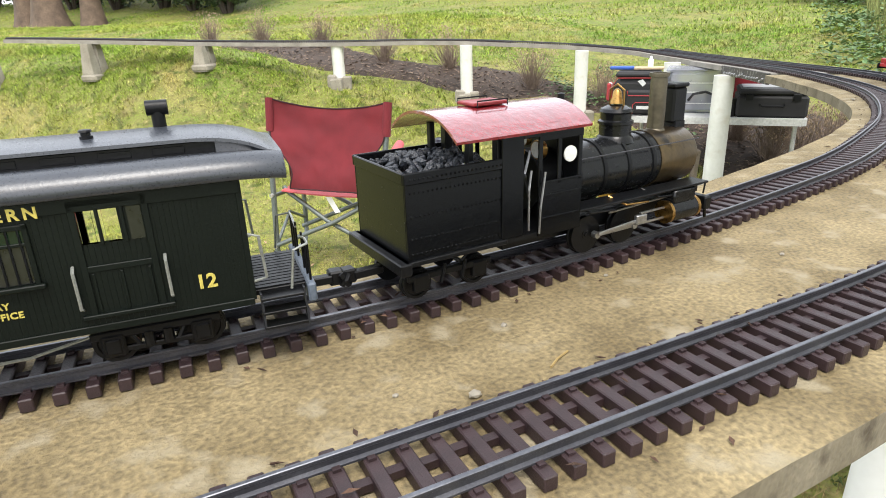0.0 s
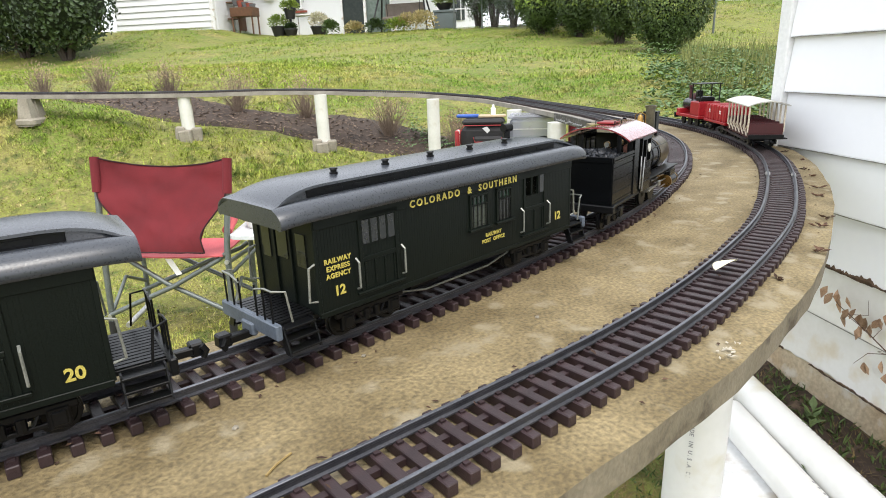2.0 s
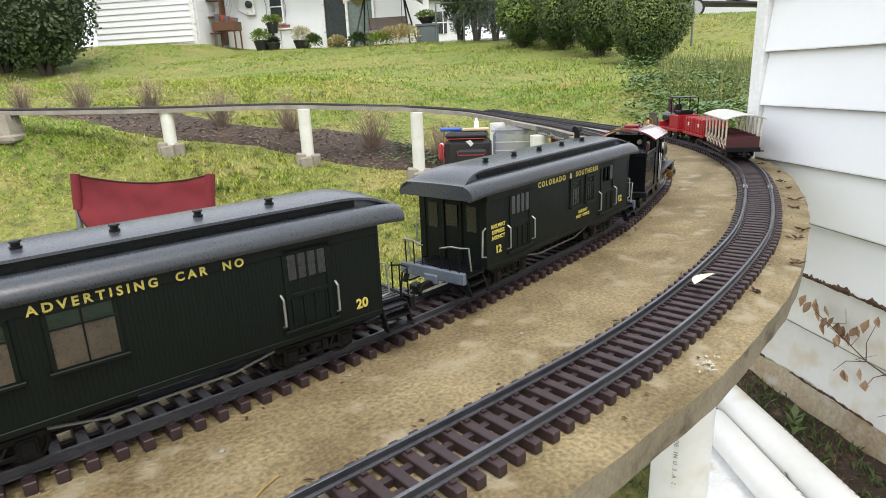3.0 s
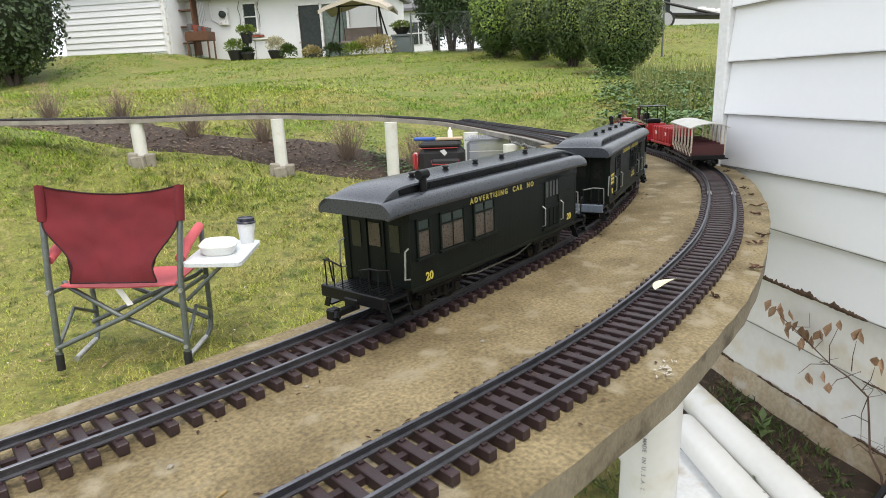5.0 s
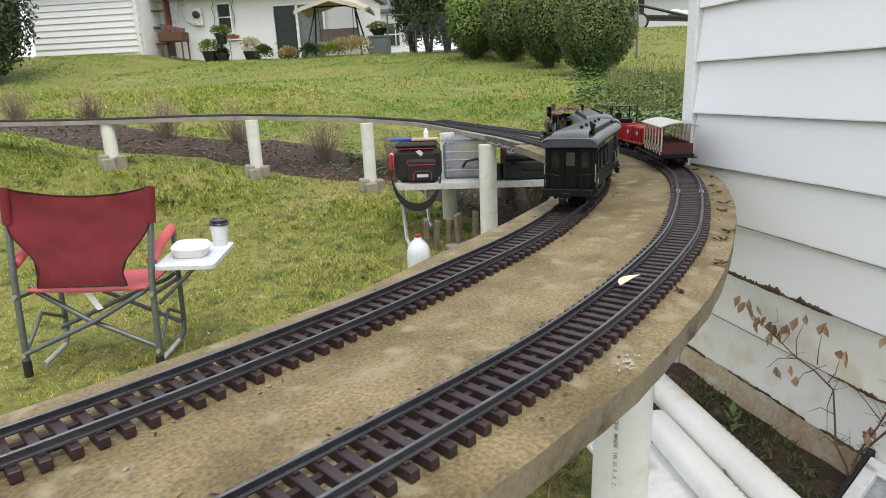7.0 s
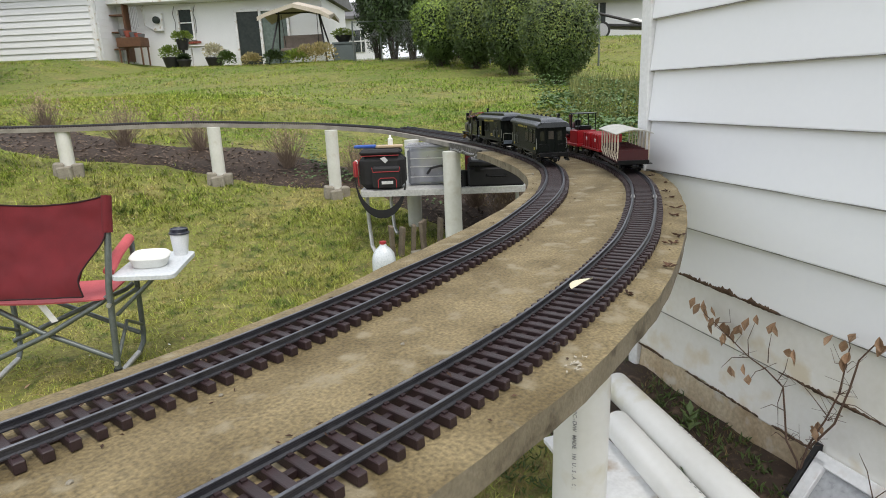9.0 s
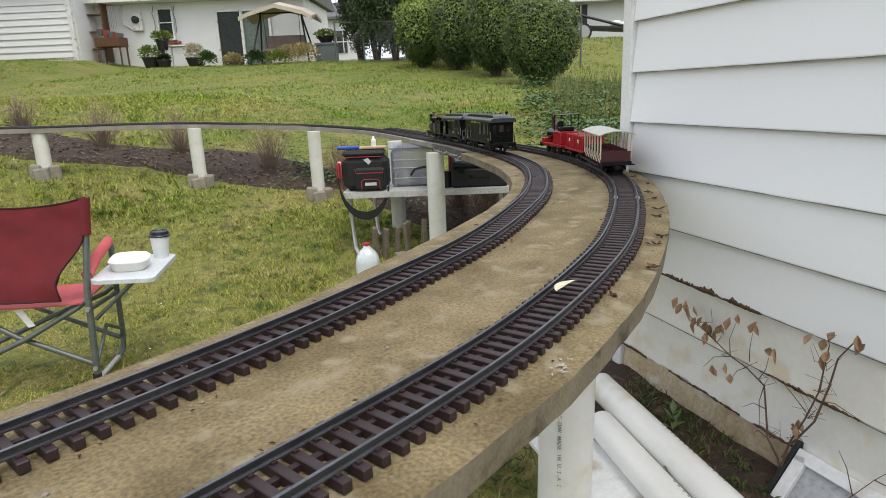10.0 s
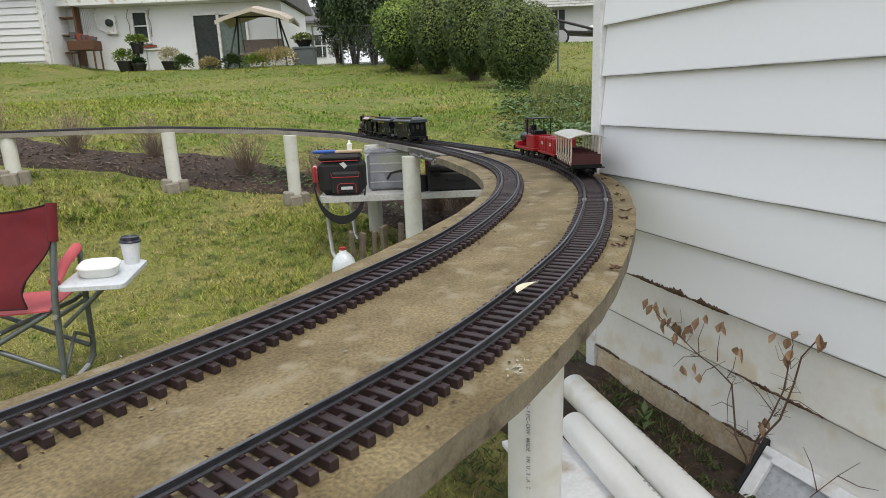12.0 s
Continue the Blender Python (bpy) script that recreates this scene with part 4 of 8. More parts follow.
def build_locomotive():
    lo = thing("steam_locomotive", Matrix(), "black live steam tank locomotive with a glossy red cab roof", "model locomotive")
    # rear tank with coal bunker
    bm = B()
    x0, x1, w, z0, z1 = -0.199, -0.112, 0.046, 0.040, 0.101
    box(bm, ((x0 + x1) / 2, 0, (z0 + z1 - 0.004) / 2), (x1 - x0 - 0.004, 2 * w - 0.004, z1 - z0 - 0.004), 0.0005)
    tank = part("bunker", bm, tank_black, lo, "black riveted water tank and coal bunker")
    for s in (-1, 1):
        part("side_plate", box(B(), ((x0 + x1) / 2, s * (w - 0.001), (z0 + z1) / 2), (x1 - x0, 0.002, z1 - z0), 0.0005), tank_black, tank)
        part("side_rim", box(B(), ((x0 + x1) / 2, s * w, z1 + 0.004), (x1 - x0 + 0.002, 0.0024, 0.009), 0.0008), tank_black, tank)
    part("end_plate", box(B(), (x0 + 0.001, 0, (z0 + z1) / 2), (0.002, 2 * w - 0.004, z1 - z0), 0.0005), tank_black, tank)
    part("end_rim", box(B(), (x0, 0, z1 + 0.004), (0.0024, 2 * w - 0.0024, 0.009), 0.0008), tank_black, tank)
    part("deck", box(B(), (-0.155, 0, 0.039), (0.095, 2 * w + 0.006, 0.004), 0.0006), black_paint, lo)
    part("rear_beam", box(B(), (x0 - 0.004, 0, 0.036), (0.010, 2 * w + 0.010, 0.010), 0.001), black_paint, lo)
    vs, fs = [], []
    for s in (-1, 1):
        for row in (0.046, 0.058, 0.076, 0.094, 0.1045):
            for k in range(22):
                x = x0 + 0.004 + k * 0.0039
                i = len(vs)
                y = s * (w + 0.0001 + (0.0013 if row > 0.1 else 0))
                vs += [(x - 0.0008, y, row - 0.0008), (x + 0.0008, y, row - 0.0008), (x + 0.0008, y, row + 0.0008), (x - 0.0008, y, row + 0.0008), (x, y + s * 0.0010, row)]
                fs += [(i, i + 1, i + 4), (i + 1, i + 2, i + 4), (i + 2, i + 3, i + 4), (i + 3, i, i + 4)]
    rv = part("rivets", raw(vs, fs), tank_black, tank)
    rv["kind"] = "stuff"
    rng = random.Random(4)
    bm = B()
    for _ in range(210):
        px, py = rng.uniform(x0 + 0.006, x1 - 0.004), rng.uniform(-w + 0.006, w - 0.006)
        pz = z1 - 0.002 + 0.012 * (1 - (py / w) ** 2) * (0.5 + 0.5 * math.sin((px - x0) / (x1 - x0) * 3.1)) + rng.uniform(-0.001, 0.001)
        r = bmesh.ops.create_icosphere(bm, subdivisions=1, radius=rng.uniform(0.0026, 0.0058))
        bmesh.ops.scale(bm, vec=(1, rng.uniform(0.6, 1), rng.uniform(0.5, 0.9)), verts=r["verts"])
        for v in r["verts"]:
            v.co *= rng.uniform(0.55, 1.30)
        bmesh.ops.transform(bm, matrix=pose(px, py, pz, rng.uniform(0, 180), rng.uniform(0, 180), 0), verts=r["verts"])
    coal = part("coal", bm, coal_mat, lo, "heap of broken coal")
    coal["kind"] = "stuff"
    # cab: sides with door gap and window, front wall, posts, roof
    for s in (-1, 1):
        y = s * 0.0465
        sheet = part("cab_side", box(B(), (-0.101, y, 0.085), (0.022, 0.002, 0.088), 0.0005), tank_black, lo)
        for c, d in (((-0.050, 0.060), (0.048, 0.048)), ((-0.050, 0.124), (0.048, 0.012)), ((-0.080, 0.126), (0.020, 0.008))):
            part("cab_panel", box(B(), (c[0], y, c[1]), (d[0], 0.002, d[1]), 0.0005), tank_black, sheet)
        for x in (-0.0725, -0.052, -0.029):
            part("window_post", box(B(), (x, y, 0.100), (0.0045, 0.002, 0.040), 0.0005), tank_black, sheet)
        for z in (0.052, 0.072, 0.0835):
            part("beading", box(B(), (-0.050, y + s * 0.001, z), (0.044, 0.002, 0.0016), 0.0003), tank_black, sheet)
        part("cab_grab_rail", tube(B(), [(-0.086, y + s * 0.003, 0.045), (-0.087, y + s * 0.004, 0.08), (-0.084, y + s * 0.003, 0.096)], 0.0010, 6), steel, lo)
        part("cab_grab_rail", tube(B(), [(-0.0745, y + s * 0.003, 0.040), (-0.0745, y + s * 0.004, 0.062), (-0.0700, y + s * 0.004, 0.093)], 0.0010, 6), steel, lo)
    part("cab_front", box(B(), (-0.028, 0, 0.080), (0.002, 0.092, 0.088), 0.0005), black_paint, lo)
    part("cab_floor", box(B(), (-0.07, 0, 0.038), (0.086, 0.092, 0.004)), black_paint, lo)
    for s in (-1, 1):
        part("roof_post", box(B(), (-0.110, s * 0.040, 0.116), (0.008, 0.008, 0.030), 0.0006), black_paint, lo)
        part("roof_post", box(B(), (-0.132, s * 0.030, 0.112), (0.005, 0.006, 0.040), 0.0006), black_paint, lo)
    rows = []
    for x in (-0.158, -0.157, -0.024, -0.023):
        e = 0.0006 if x in (-0.158, -0.023) else 0
        top = [(x, 0.054 * c, 0.1285 + 0.0175 * (1 - abs(c) ** 2.4)) for c in np.linspace(-1, 1, 17)]
        rows.append([(p[0], p[1] * (1 - e), p[2]) for p in top] + [(x, p[1] * 0.99, p[2] - 0.0022) for p in top[::-1]])
    part("cab_roof", rings(B(), rows), cab_roof_red, lo, "glossy wet red curved cab roof", smooth=True)
    bm = B()
    box(bm, (-0.098, 0, 0.148), (0.034, 0.026, 0.003), 0.0008)
    part("roof_hatch", bm, mat("dark_red_hatch", (0.22, 0.012, 0.015), None, 40, 0.4), lo)
    for s in (-1, 1):
        part("hatch_rail", tube(B(), [(-0.113, s * 0.015, 0.146), (-0.113, s * 0.015, 0.151), (-0.083, s * 0.015, 0.151), (-0.083, s * 0.015, 0.146)], 0.0007, 6), black_paint, lo)
    # backhead fittings and the driver figure seen through the openings
    bm = B()
    lathe(bm, [(0.001, -0.026), (0.028, -0.026), (0.028, 0.0)], pose(-0.03, 0, 0.075, 0, 90), 20)
    part("backhead", bm, black_paint, lo, smooth=True)
    for y, z, r in ((-0.024, 0.106, 0.0085), (-0.006, 0.112, 0.005), (0.016, 0.108, 0.005)):
        bm = B()
        lathe(bm, [(0.001, -0.003), (r, -0.003), (r, 0.002), (r * 0.86, 0.0022)], pose(-0.056, y, z, 0, -90), 18)
        g = part("pressure_gauge", bm, brass, lo, smooth=True)
        bm = B()
        lathe(bm, [(0.0005, 0.0026), (r * 0.84, 0.0026), (r * 0.84, 0.0020)], pose(-0.056, y, z, 0, -90), 18)
        part("dial", bm, gauge_face, g)
    bm = B()
    lathe(bm, [(0.001, 0), (0.0068, 0), (0.0068, 0.0015), (0.001, 0.0018)], pose(-0.0415, -0.0475, 0.1045, 90), 20)
    part("window_dial", bm, gauge_face, lo, "round white gauge in the cab window", smooth=True)
    for k in range(5):
        part("backhead_pipe", tube(B(), [(-0.062, -0.02 + 0.01 * k, 0.060), (-0.066, -0.018 + 0.01 * k, 0.085), (-0.058, -0.015 + 0.008 * k, 0.104)], 0.0012, 6), brass if k % 2 else steel, lo)
    bm = B()
    lathe(bm, [(0.003, 0), (0.0085, 0.002), (0.0095, 0.022), (0.0075, 0.036), (0.003, 0.039)], pose(-0.090, -0.026, 0.062), 12)
    lathe(bm, [(0.001, 0), (0.0045, 0.002), (0.0055, 0.007), (0.004, 0.012), (0.001, 0.014)], pose(-0.090, -0.027, 0.100), 12)
    figure = part("driver_figure", bm, [doll_blue, doll_skin], lo, "small plain painted driver figure in the cab", smooth=True)
    for p in figure.data.polygons:
        p.material_index = 1 if p.center.z > 0.1005 else 0
    # boiler
    zc, r = 0.0735, 0.0285
    bm = B()
    lathe(bm, [(0.001, -0.030), (r, -0.030), (r, 0.098), (0.001, 0.098)], pose(0, 0, zc, 0, 90), 36)
    boiler = part("boiler", bm, black_gloss, lo, "glossy black boiler with bands", smooth=True)
    for x in (-0.010, 0.022, 0.054, 0.088):
        bm = B()
        lathe(bm, [(r, -0.0022), (r + 0.0011, -0.0020), (r + 0.0011, 0.0020), (r, 0.0022)], pose(x, 0, zc, 0, 90), 36)
        part("boiler_band", bm, black_paint, boiler)
    bm = B()
    lathe(bm, [(0.001, 0.097), (r + 0.0008, 0.098), (r + 0.0008, 0.150), (r - 0.0004, 0.1525), (r - 0.004, 0.1535), (r * 0.78, 0.1545), (r * 0.70, 0.1555), (0.001, 0.1585)], pose(0, 0, zc, 0, 90), 36)
    sb = part("smokebox", bm, smokebox_mat, lo, "heat-browned smokebox with a round door", smooth=True)
    bm = B()
    tube(bm, [(0.156, -0.010, zc), (0.161, -0.010, zc), (0.161, 0.010, zc), (0.156, 0.010, zc)], 0.0009, 6)
    lathe(bm, [(0.001, 0.157), (0.004, 0.158), (0.003, 0.166), (0.001, 0.167)], pose(0, 0, zc, 0, 90), 10)
    part("door_handle", bm, steel, sb)
    for k in range(8):
        a = 2 * math.pi * k / 8
        bm = B()
        box(bm, (0.1545, 0.0245 * math.cos(a), zc + 0.0245 * math.sin(a)), (0.003, 0.004, 0.004), 0.0006)
        part("door_dog", bm, smokebox_mat, sb)
    bm = B()
    lathe(bm, [(0.016, 0.094), (0.012, 0.099), (0.0085, 0.103), (0.0083, 0.154), (0.0098, 0.1545), (0.0098, 0.158), (0.0072, 0.158), (0.0072, 0.120), (0.001, 0.120)], pose(0.118, 0, 0), 24)
    part("chimney", bm, stack_mat, lo, "tall straight brown chimney", smooth=True)
    bm = B()
    lathe(bm, [(0.019, 0.096), (0.0175, 0.101), (0.0155, 0.103), (0.0155, 0.113), (0.0172, 0.114), (0.0172, 0.1165), (0.0148, 0.118), (0.0150, 0.124), (0.0165, 0.1255), (0.0150, 0.1285), (0.009, 0.131), (0.001, 0.132)], pose(0.060, 0, 0), 28)
    part("steam_dome", bm, black_gloss, lo, "turned black steam dome", smooth=True)
    bm = B()
    lathe(bm, [(0.0068, 0.133), (0.0066, 0.1345), (0.0050, 0.1385), (0.0042, 0.144), (0.002, 0.1465), (0.001, 0.1470)], pose(0.060, 0, 0), 18)
    tube(bm, [(0.060, -0.009, 0.131), (0.060, -0.009, 0.146), (0.060, 0, 0.151), (0.060, 0.009, 0.146), (0.060, 0.009, 0.131)], 0.0010, 6)
    part("bell", bm, brass, lo, "brass bell in its yoke", smooth=True)
    bm = B()
    box(bm, (0.146, 0.006, 0.124), (0.020, 0.024, 0.036), 0.002)
    box(bm, (0.146, 0.006, 0.144), (0.022, 0.026, 0.004), 0.001)
    box(bm, (0.146, 0.0, 0.104), (0.014, 0.016, 0.008))
    part("headlamp_box", bm, black_paint, lo, "black boxed headlamp")
    bm = B()
    lathe(bm, [(0.0026, 0.100), (0.0026, 0.118), (0.0036, 0.119), (0.0030, 0.127), (0.001, 0.128)], pose(0.010, 0.008, 0), 12)
    lathe(bm, [(0.0022, 0.128), (0.0024, 0.137), (0.0034, 0.138), (0.0034, 0.147), (0.001, 0.148)], pose(-0.006, 0.006, 0), 12)
    part("whistle", bm, black_paint, lo)
    for s in (-1, 1):
        part("boiler_handrail", tube(B(), [(-0.026, s * 0.030, 0.092), (0.09, s * 0.031, 0.0925), (0.150, s * 0.029, 0.0925)], 0.0007, 6), rail_mat, lo)
        bm = B()
        box(bm, (0.060, s * 0.036, 0.050), (0.180, 0.022, 0.0022), 0.0005)
        part("running_board", bm, black_paint, lo)
        # cylinder with valve chest, slide bars and crosshead
        bm = B()
        tube(bm, [(0.096, s * 0.040, 0.026), (0.134, s * 0.040, 0.026)], 0.0115, 18)
        box(bm, (0.115, s * 0.038, 0.041), (0.032, 0.019, 0.014), 0.0015)
        part("cylinder", bm, black_gloss, lo, smooth=True)
        for x in (0.0955, 0.1345):
            bm = B()
            tube(bm, [(x - 0.0018, s * 0.040, 0.026), (x + 0.0018, s * 0.040, 0.026)], 0.0118, 18)
            part("cylinder_cover", bm, brass, lo, "worn brass cylinder cover", smooth=True)
        for z in (0.0205, 0.0310):
            bm = B()
            box(bm, (0.077, s * 0.040, z), (0.034, 0.0028, 0.0018), 0.0003)
            part("slide_bar", bm, steel, lo)
        part("valve_rod", tube(B(), [(0.02, s * 0.037, 0.038), (0.100, s * 0.038, 0.041)], 0.0010, 6), steel, lo)
        for k in range(3):
            part("feed_pipe", tube(B(), [(-0.02 + 0.045 * k, s * 0.030, 0.052), (-0.01 + 0.045 * k, s * 0.044, 0.045), (0.02 + 0.045 * k, s * 0.044, 0.043)], 0.0011, 6), brass if k == 1 else black_paint, lo)
    bm = B()
    box(bm, (0.03, 0, 0.026), (0.24, 0.034, 0.016), 0.001)
    box(bm, (-0.150, 0, 0.032), (0.09, 0.036, 0.008), 0.001)
    box(bm, (0.155, 0, 0.026), (0.010, 0.092, 0.014), 0.0015)
    box(bm, (0.147, 0, 0.040), (0.020, 0.060, 0.010), 0.001)
    for s in (-1, 1):
        for k in range(4):
            tube(bm, [(0.160, s * (0.008 + 0.010 * k), 0.022), (0.178 - 0.003 * k, s * (0.006 + 0.009 * k), 0.006)], 0.0018, 6)
        tube(bm, [(0.158, s * 0.036, 0.034), (0.160, s * 0.036, 0.046)], 0.0010, 6)
        box(bm, (-0.155, s * 0.034, 0.021), (0.080, 0.004, 0.006), 0.001)
        for x in (-0.183, -0.127):
            box(bm, (x, s * 0.034, 0.016), (0.014, 0.006, 0.014), 0.001)
        for x in (-0.165, -0.145):
            tube(bm, [(x, s * 0.036, 0.013), (x + 0.004, s * 0.036, 0.028)], 0.0016, 6)
    part("frame", bm, black_paint, lo, "black frame, pilot and trailing truck")
    drivers = [wheelset(lo, x, 0.0180, 0.0180, material=black_paint, spokes=10) for x in (0.000, 0.050)]
    trail = [wheelset(lo, x, 0.0130, 0.0130) for x in (-0.183, -0.127)]
    WHEELS.append((drivers, 0.0180))
    WHEELS.append((trail, 0.0130))
    rods = []
    for s in (-1, 1):
        bm = B()
        box(bm, (0.025, s * 0.0345, 0.0), (0.050, 0.0022, 0.0042), 0.0005)
        for x in (0, 0.05):
            tube(bm, [(x, s * 0.031, 0), (x, s * 0.037, 0)], 0.0034, 10)
        rods.append((part("side_rod", bm, steel, lo, smooth=False), s))
        bm = B()
        box(bm, (0.026, s * 0.0390, 0.0020), (0.054, 0.0022, 0.0034), 0.0005, pose(0.0, 0, 0, 0, -4))
        box(bm, (0.054, s * 0.0395, 0.0065), (0.014, 0.005, 0.010), 0.001)
        rods.append((part("main_rod", bm, steel, lo, smooth=False), s + 0.0))
    coupler(lo, -0.214, -1)
    return lo, rods


mail_car = build_car("dark green model mail car with yellow lettering and grey clerestory roof", "12", "mail")
show_car = build_car("dark green model coach with blinds, yellow lettering and stovepipe", "20", "show")
loco, RODS = build_locomotive()

# ---- white house beside the shelf ----
CORNER = Vector((2.09, 0.573, 0))
ALONG, INTO = Vector((-0.581, -0.814, 0)), Vector((0.814, -0.581, 0))
HOUSE = Matrix(((ALONG.x, INTO.x, 0, CORNER.x), (ALONG.y, INTO.y, 0, CORNER.y), (0, 0, 1, 0), (0, 0, 0, 1)))


def jag(x, k, amp):
    return amp * (noise.noise((x * 14, k * 7.3, 0)) + 0.6 * noise.noise((x * 47, k * 3.1, 2)) + 0.5 * noise.noise((x * 120, k, 5)))


def board(k, z0, z1, s0, s1, worn):
    """One lapped board: thicker and proud at its lower edge, which may be eaten by rot."""
    n = 120 if worn else 16
    out = 0.018
    rows = []
    for i in range(n + 1):
        x = s0 + (s1 - s0) * i / n
        lo = z0 + (jag(x, k, worn) if worn else 0.0006 * noise.noise((x * 3, k, 0)))
        rows.append([(x, -out, lo), (x, -out - 0.001, lo + 0.004), (x, -0.003, z1), (x, 0.004, z1), (x, 0.002, lo)])
    return rings(B(), rows)


def build_house_wall():
    bm = B()
    box(bm, (1.6, 0.075, 1.5), (3.3, 0.14, 3.2))
    box(bm, (0.02, 1.6, 1.5), (0.14, 3.0, 3.2))
    w = part("wall_south", bm, siding)
    w.matrix_basis = HOUSE
    tagged(w, "white clapboard house wall with rotted lower boards", "wall", kind="structure")
    zs = [0.085, 0.238, 0.386, 0.530, 0.675, 0.823, 0.973, 1.120, 1.268, 1.415, 1.562, 1.71, 1.86, 2.0, 2.15]
    for k, z in enumerate(zs[:-1]):
        worn = {0: 0.018, 1: 0.009, 2: 0.0035, 3: 0.002}.get(k, 0)
        material = rot_wood if k == 0 else siding_worn if k < 3 else siding
        part("clapboard", board(k, z, zs[k + 1] + 0.012, -0.004, 3.2, worn), material, w, "rotten beige bottom board" if k == 0 else "")
        # thin dark strip on the weathered edge paints the shadow line of each lap
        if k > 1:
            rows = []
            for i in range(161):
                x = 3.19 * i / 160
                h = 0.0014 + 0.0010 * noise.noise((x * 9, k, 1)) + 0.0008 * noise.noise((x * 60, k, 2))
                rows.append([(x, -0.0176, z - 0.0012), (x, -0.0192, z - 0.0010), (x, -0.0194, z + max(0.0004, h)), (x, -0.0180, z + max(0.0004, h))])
            part("worn_edge", rings(B(), rows), lap_shade, w, "weathered lower board edge with the lap's shadow line painted in")
        if k in (1, 2, 3):
            rng = random.Random(k)
            a = 0.0
            while a < (2.2 if k < 3 else 1.0):
                ln = rng.uniform(0.10, 0.34)
                if k == 1 or k == 2 and rng.random() < 0.45 or k == 3 and 0.14 < a < 0.50:
                    if k == 3:
                        a, ln = 0.14, 0.42
                    rows = []
                    for i in range(91):
                        x = a + ln * i / 90
                        e = math.sin(math.pi * i / 90) ** 0.4
                        th = (0.002 + (0.015 if k == 3 else 0.006) * max(0.0, 0.4 + 0.7 * noise.noise((x * 55, k, 8)) + 0.5 * noise.noise((x * 190, k, 4)) + 0.5 * noise.noise((x * 20, k, 3)))) * e + 0.0005
                        rows.append([(x, -0.0195, z - 0.003 + jag(x, k + 5, 0.004)), (x, -0.0225, z + th * 0.5), (x, -0.0190, z + th + jag(x, k + 9, 0.003))])
                    part("rotten_edge", rings(B(), rows), rot_edge, w, "dark crumbling rot along the board's edge")
                    if k == 3:
                        break
                a += ln + rng.uniform(0.02, 0.12)
    bm = B()
    box(bm, (-0.028, -0.008, 1.5), (0.046, 0.034, 2.9), 0.003)
    box(bm, (-0.048, 0.02, 1.5), (0.012, 0.08, 2.9), 0.002)
    t = part("corner_board", bm, white_trim, w, "white painted corner board, chipped along its edge")
    bm = B()
    box(bm, (1.6, 0.03, 0.02), (3.2, 0.10, 0.26), 0.01)
    part("sill_beam", bm, rot_edge, w, "dark decayed sill under the wall")


build_house_wall()


def at_wall(s, off, z):
    return CORNER + ALONG * s - INTO * off + Vector((0, 0, z))


def build_pipes():
    for k, (s0, o0, s1, o1, z, r) in enumerate(((0.20, 0.235, 3.0, 0.50, 0.215, 0.041), (0.345, 0.325, 3.0, 0.60, 0.185, 0.040))):
        a, b = at_wall(s0, o0, z), at_wall(s1, o1, z - 0.03)
        d = (b - a).normalized()
        ob = thing("drain_pipe", Matrix(), "spare white plastic pipe lying beside the house wall", "pipe", "spare pipes")
        part("pipe", tube(B(), [a + (b - a) * q / 20 for q in range(21)], r, 28), pvc_clean, ob, smooth=True)
        bm = B()
        tube(bm, [a - d * 0.006, a, a + d * 0.02], r * 0.82, 24)
        part("end_cap", bm, pvc, ob, smooth=True)
        rng = random.Random(k)
        for q in range(22):
            p = a + d * (0.30 + 0.018 * q)
            side = Vector((0, 0, 1)).cross(d).normalized()
            n = (Vector((0, 0, 1)) + side * 0.55).normalized()
            bm = B()
            box(bm, (0, 0, 0), (0.005, rng.uniform(0.003, 0.006), 0.0006))
            m = Matrix.Translation(p + n * (r + 0.0002)) @ n.to_track_quat("Z", "Y").to_matrix().to_4x4()
            if rng.random() < 0.8:
                pr = part("print", bm, ink, ob)
                pr.matrix_basis = m
    bm = B()
    box(bm, (0, 0, 0), (0.9, 0.16, 0.016), 0.002)
    ob = part("loose_board", bm, white_trim)
    c = at_wall(0.72, 0.44, 0.135)
    ob.matrix_basis = Matrix.Translation(c) @ Matrix.Rotation(math.atan2(ALONG.y, ALONG.x) - 0.03, 4, "Z") @ Matrix.Rotation(0.06, 4, "X")
    tagged(ob, "flat white painted board with peeling paint on the ground", "board")


build_pipes()


def leaf_quad(vs, fs, p, d, n, ln, wd, curl=0.0):
    d, n = d.normalized(), n.normalized()
    s = d.cross(n).normalized()
    i = len(vs)
    vs += [p, p + d * ln * 0.45 + s * wd + n * curl, p + d * ln + n * curl * 0.3, p + d * ln * 0.45 - s * wd + n * curl, p + d * ln * 0.5 - n * curl * 0.5]
    fs += [(i, i + 1, i + 4), (i + 1, i + 2, i + 4), (i + 2, i + 3, i + 4), (i + 3, i, i + 4)]


twig = mat("brown_twig", (0.13, 0.075, 0.05), (0.08, 0.05, 0.035), 60, 0.85, 0.3)
dead_leaf = mat("dead_brown_leaf", (0.40, 0.27, 0.17), (0.25, 0.15, 0.085), 60, 0.8, 0.4, fine=400, vary=0.35)
weed_mat = mat("weed_leaves", (0.060, 0.105, 0.026), (0.110, 0.150, 0.045), 20, 0.55, 0.1, vary=0.4)


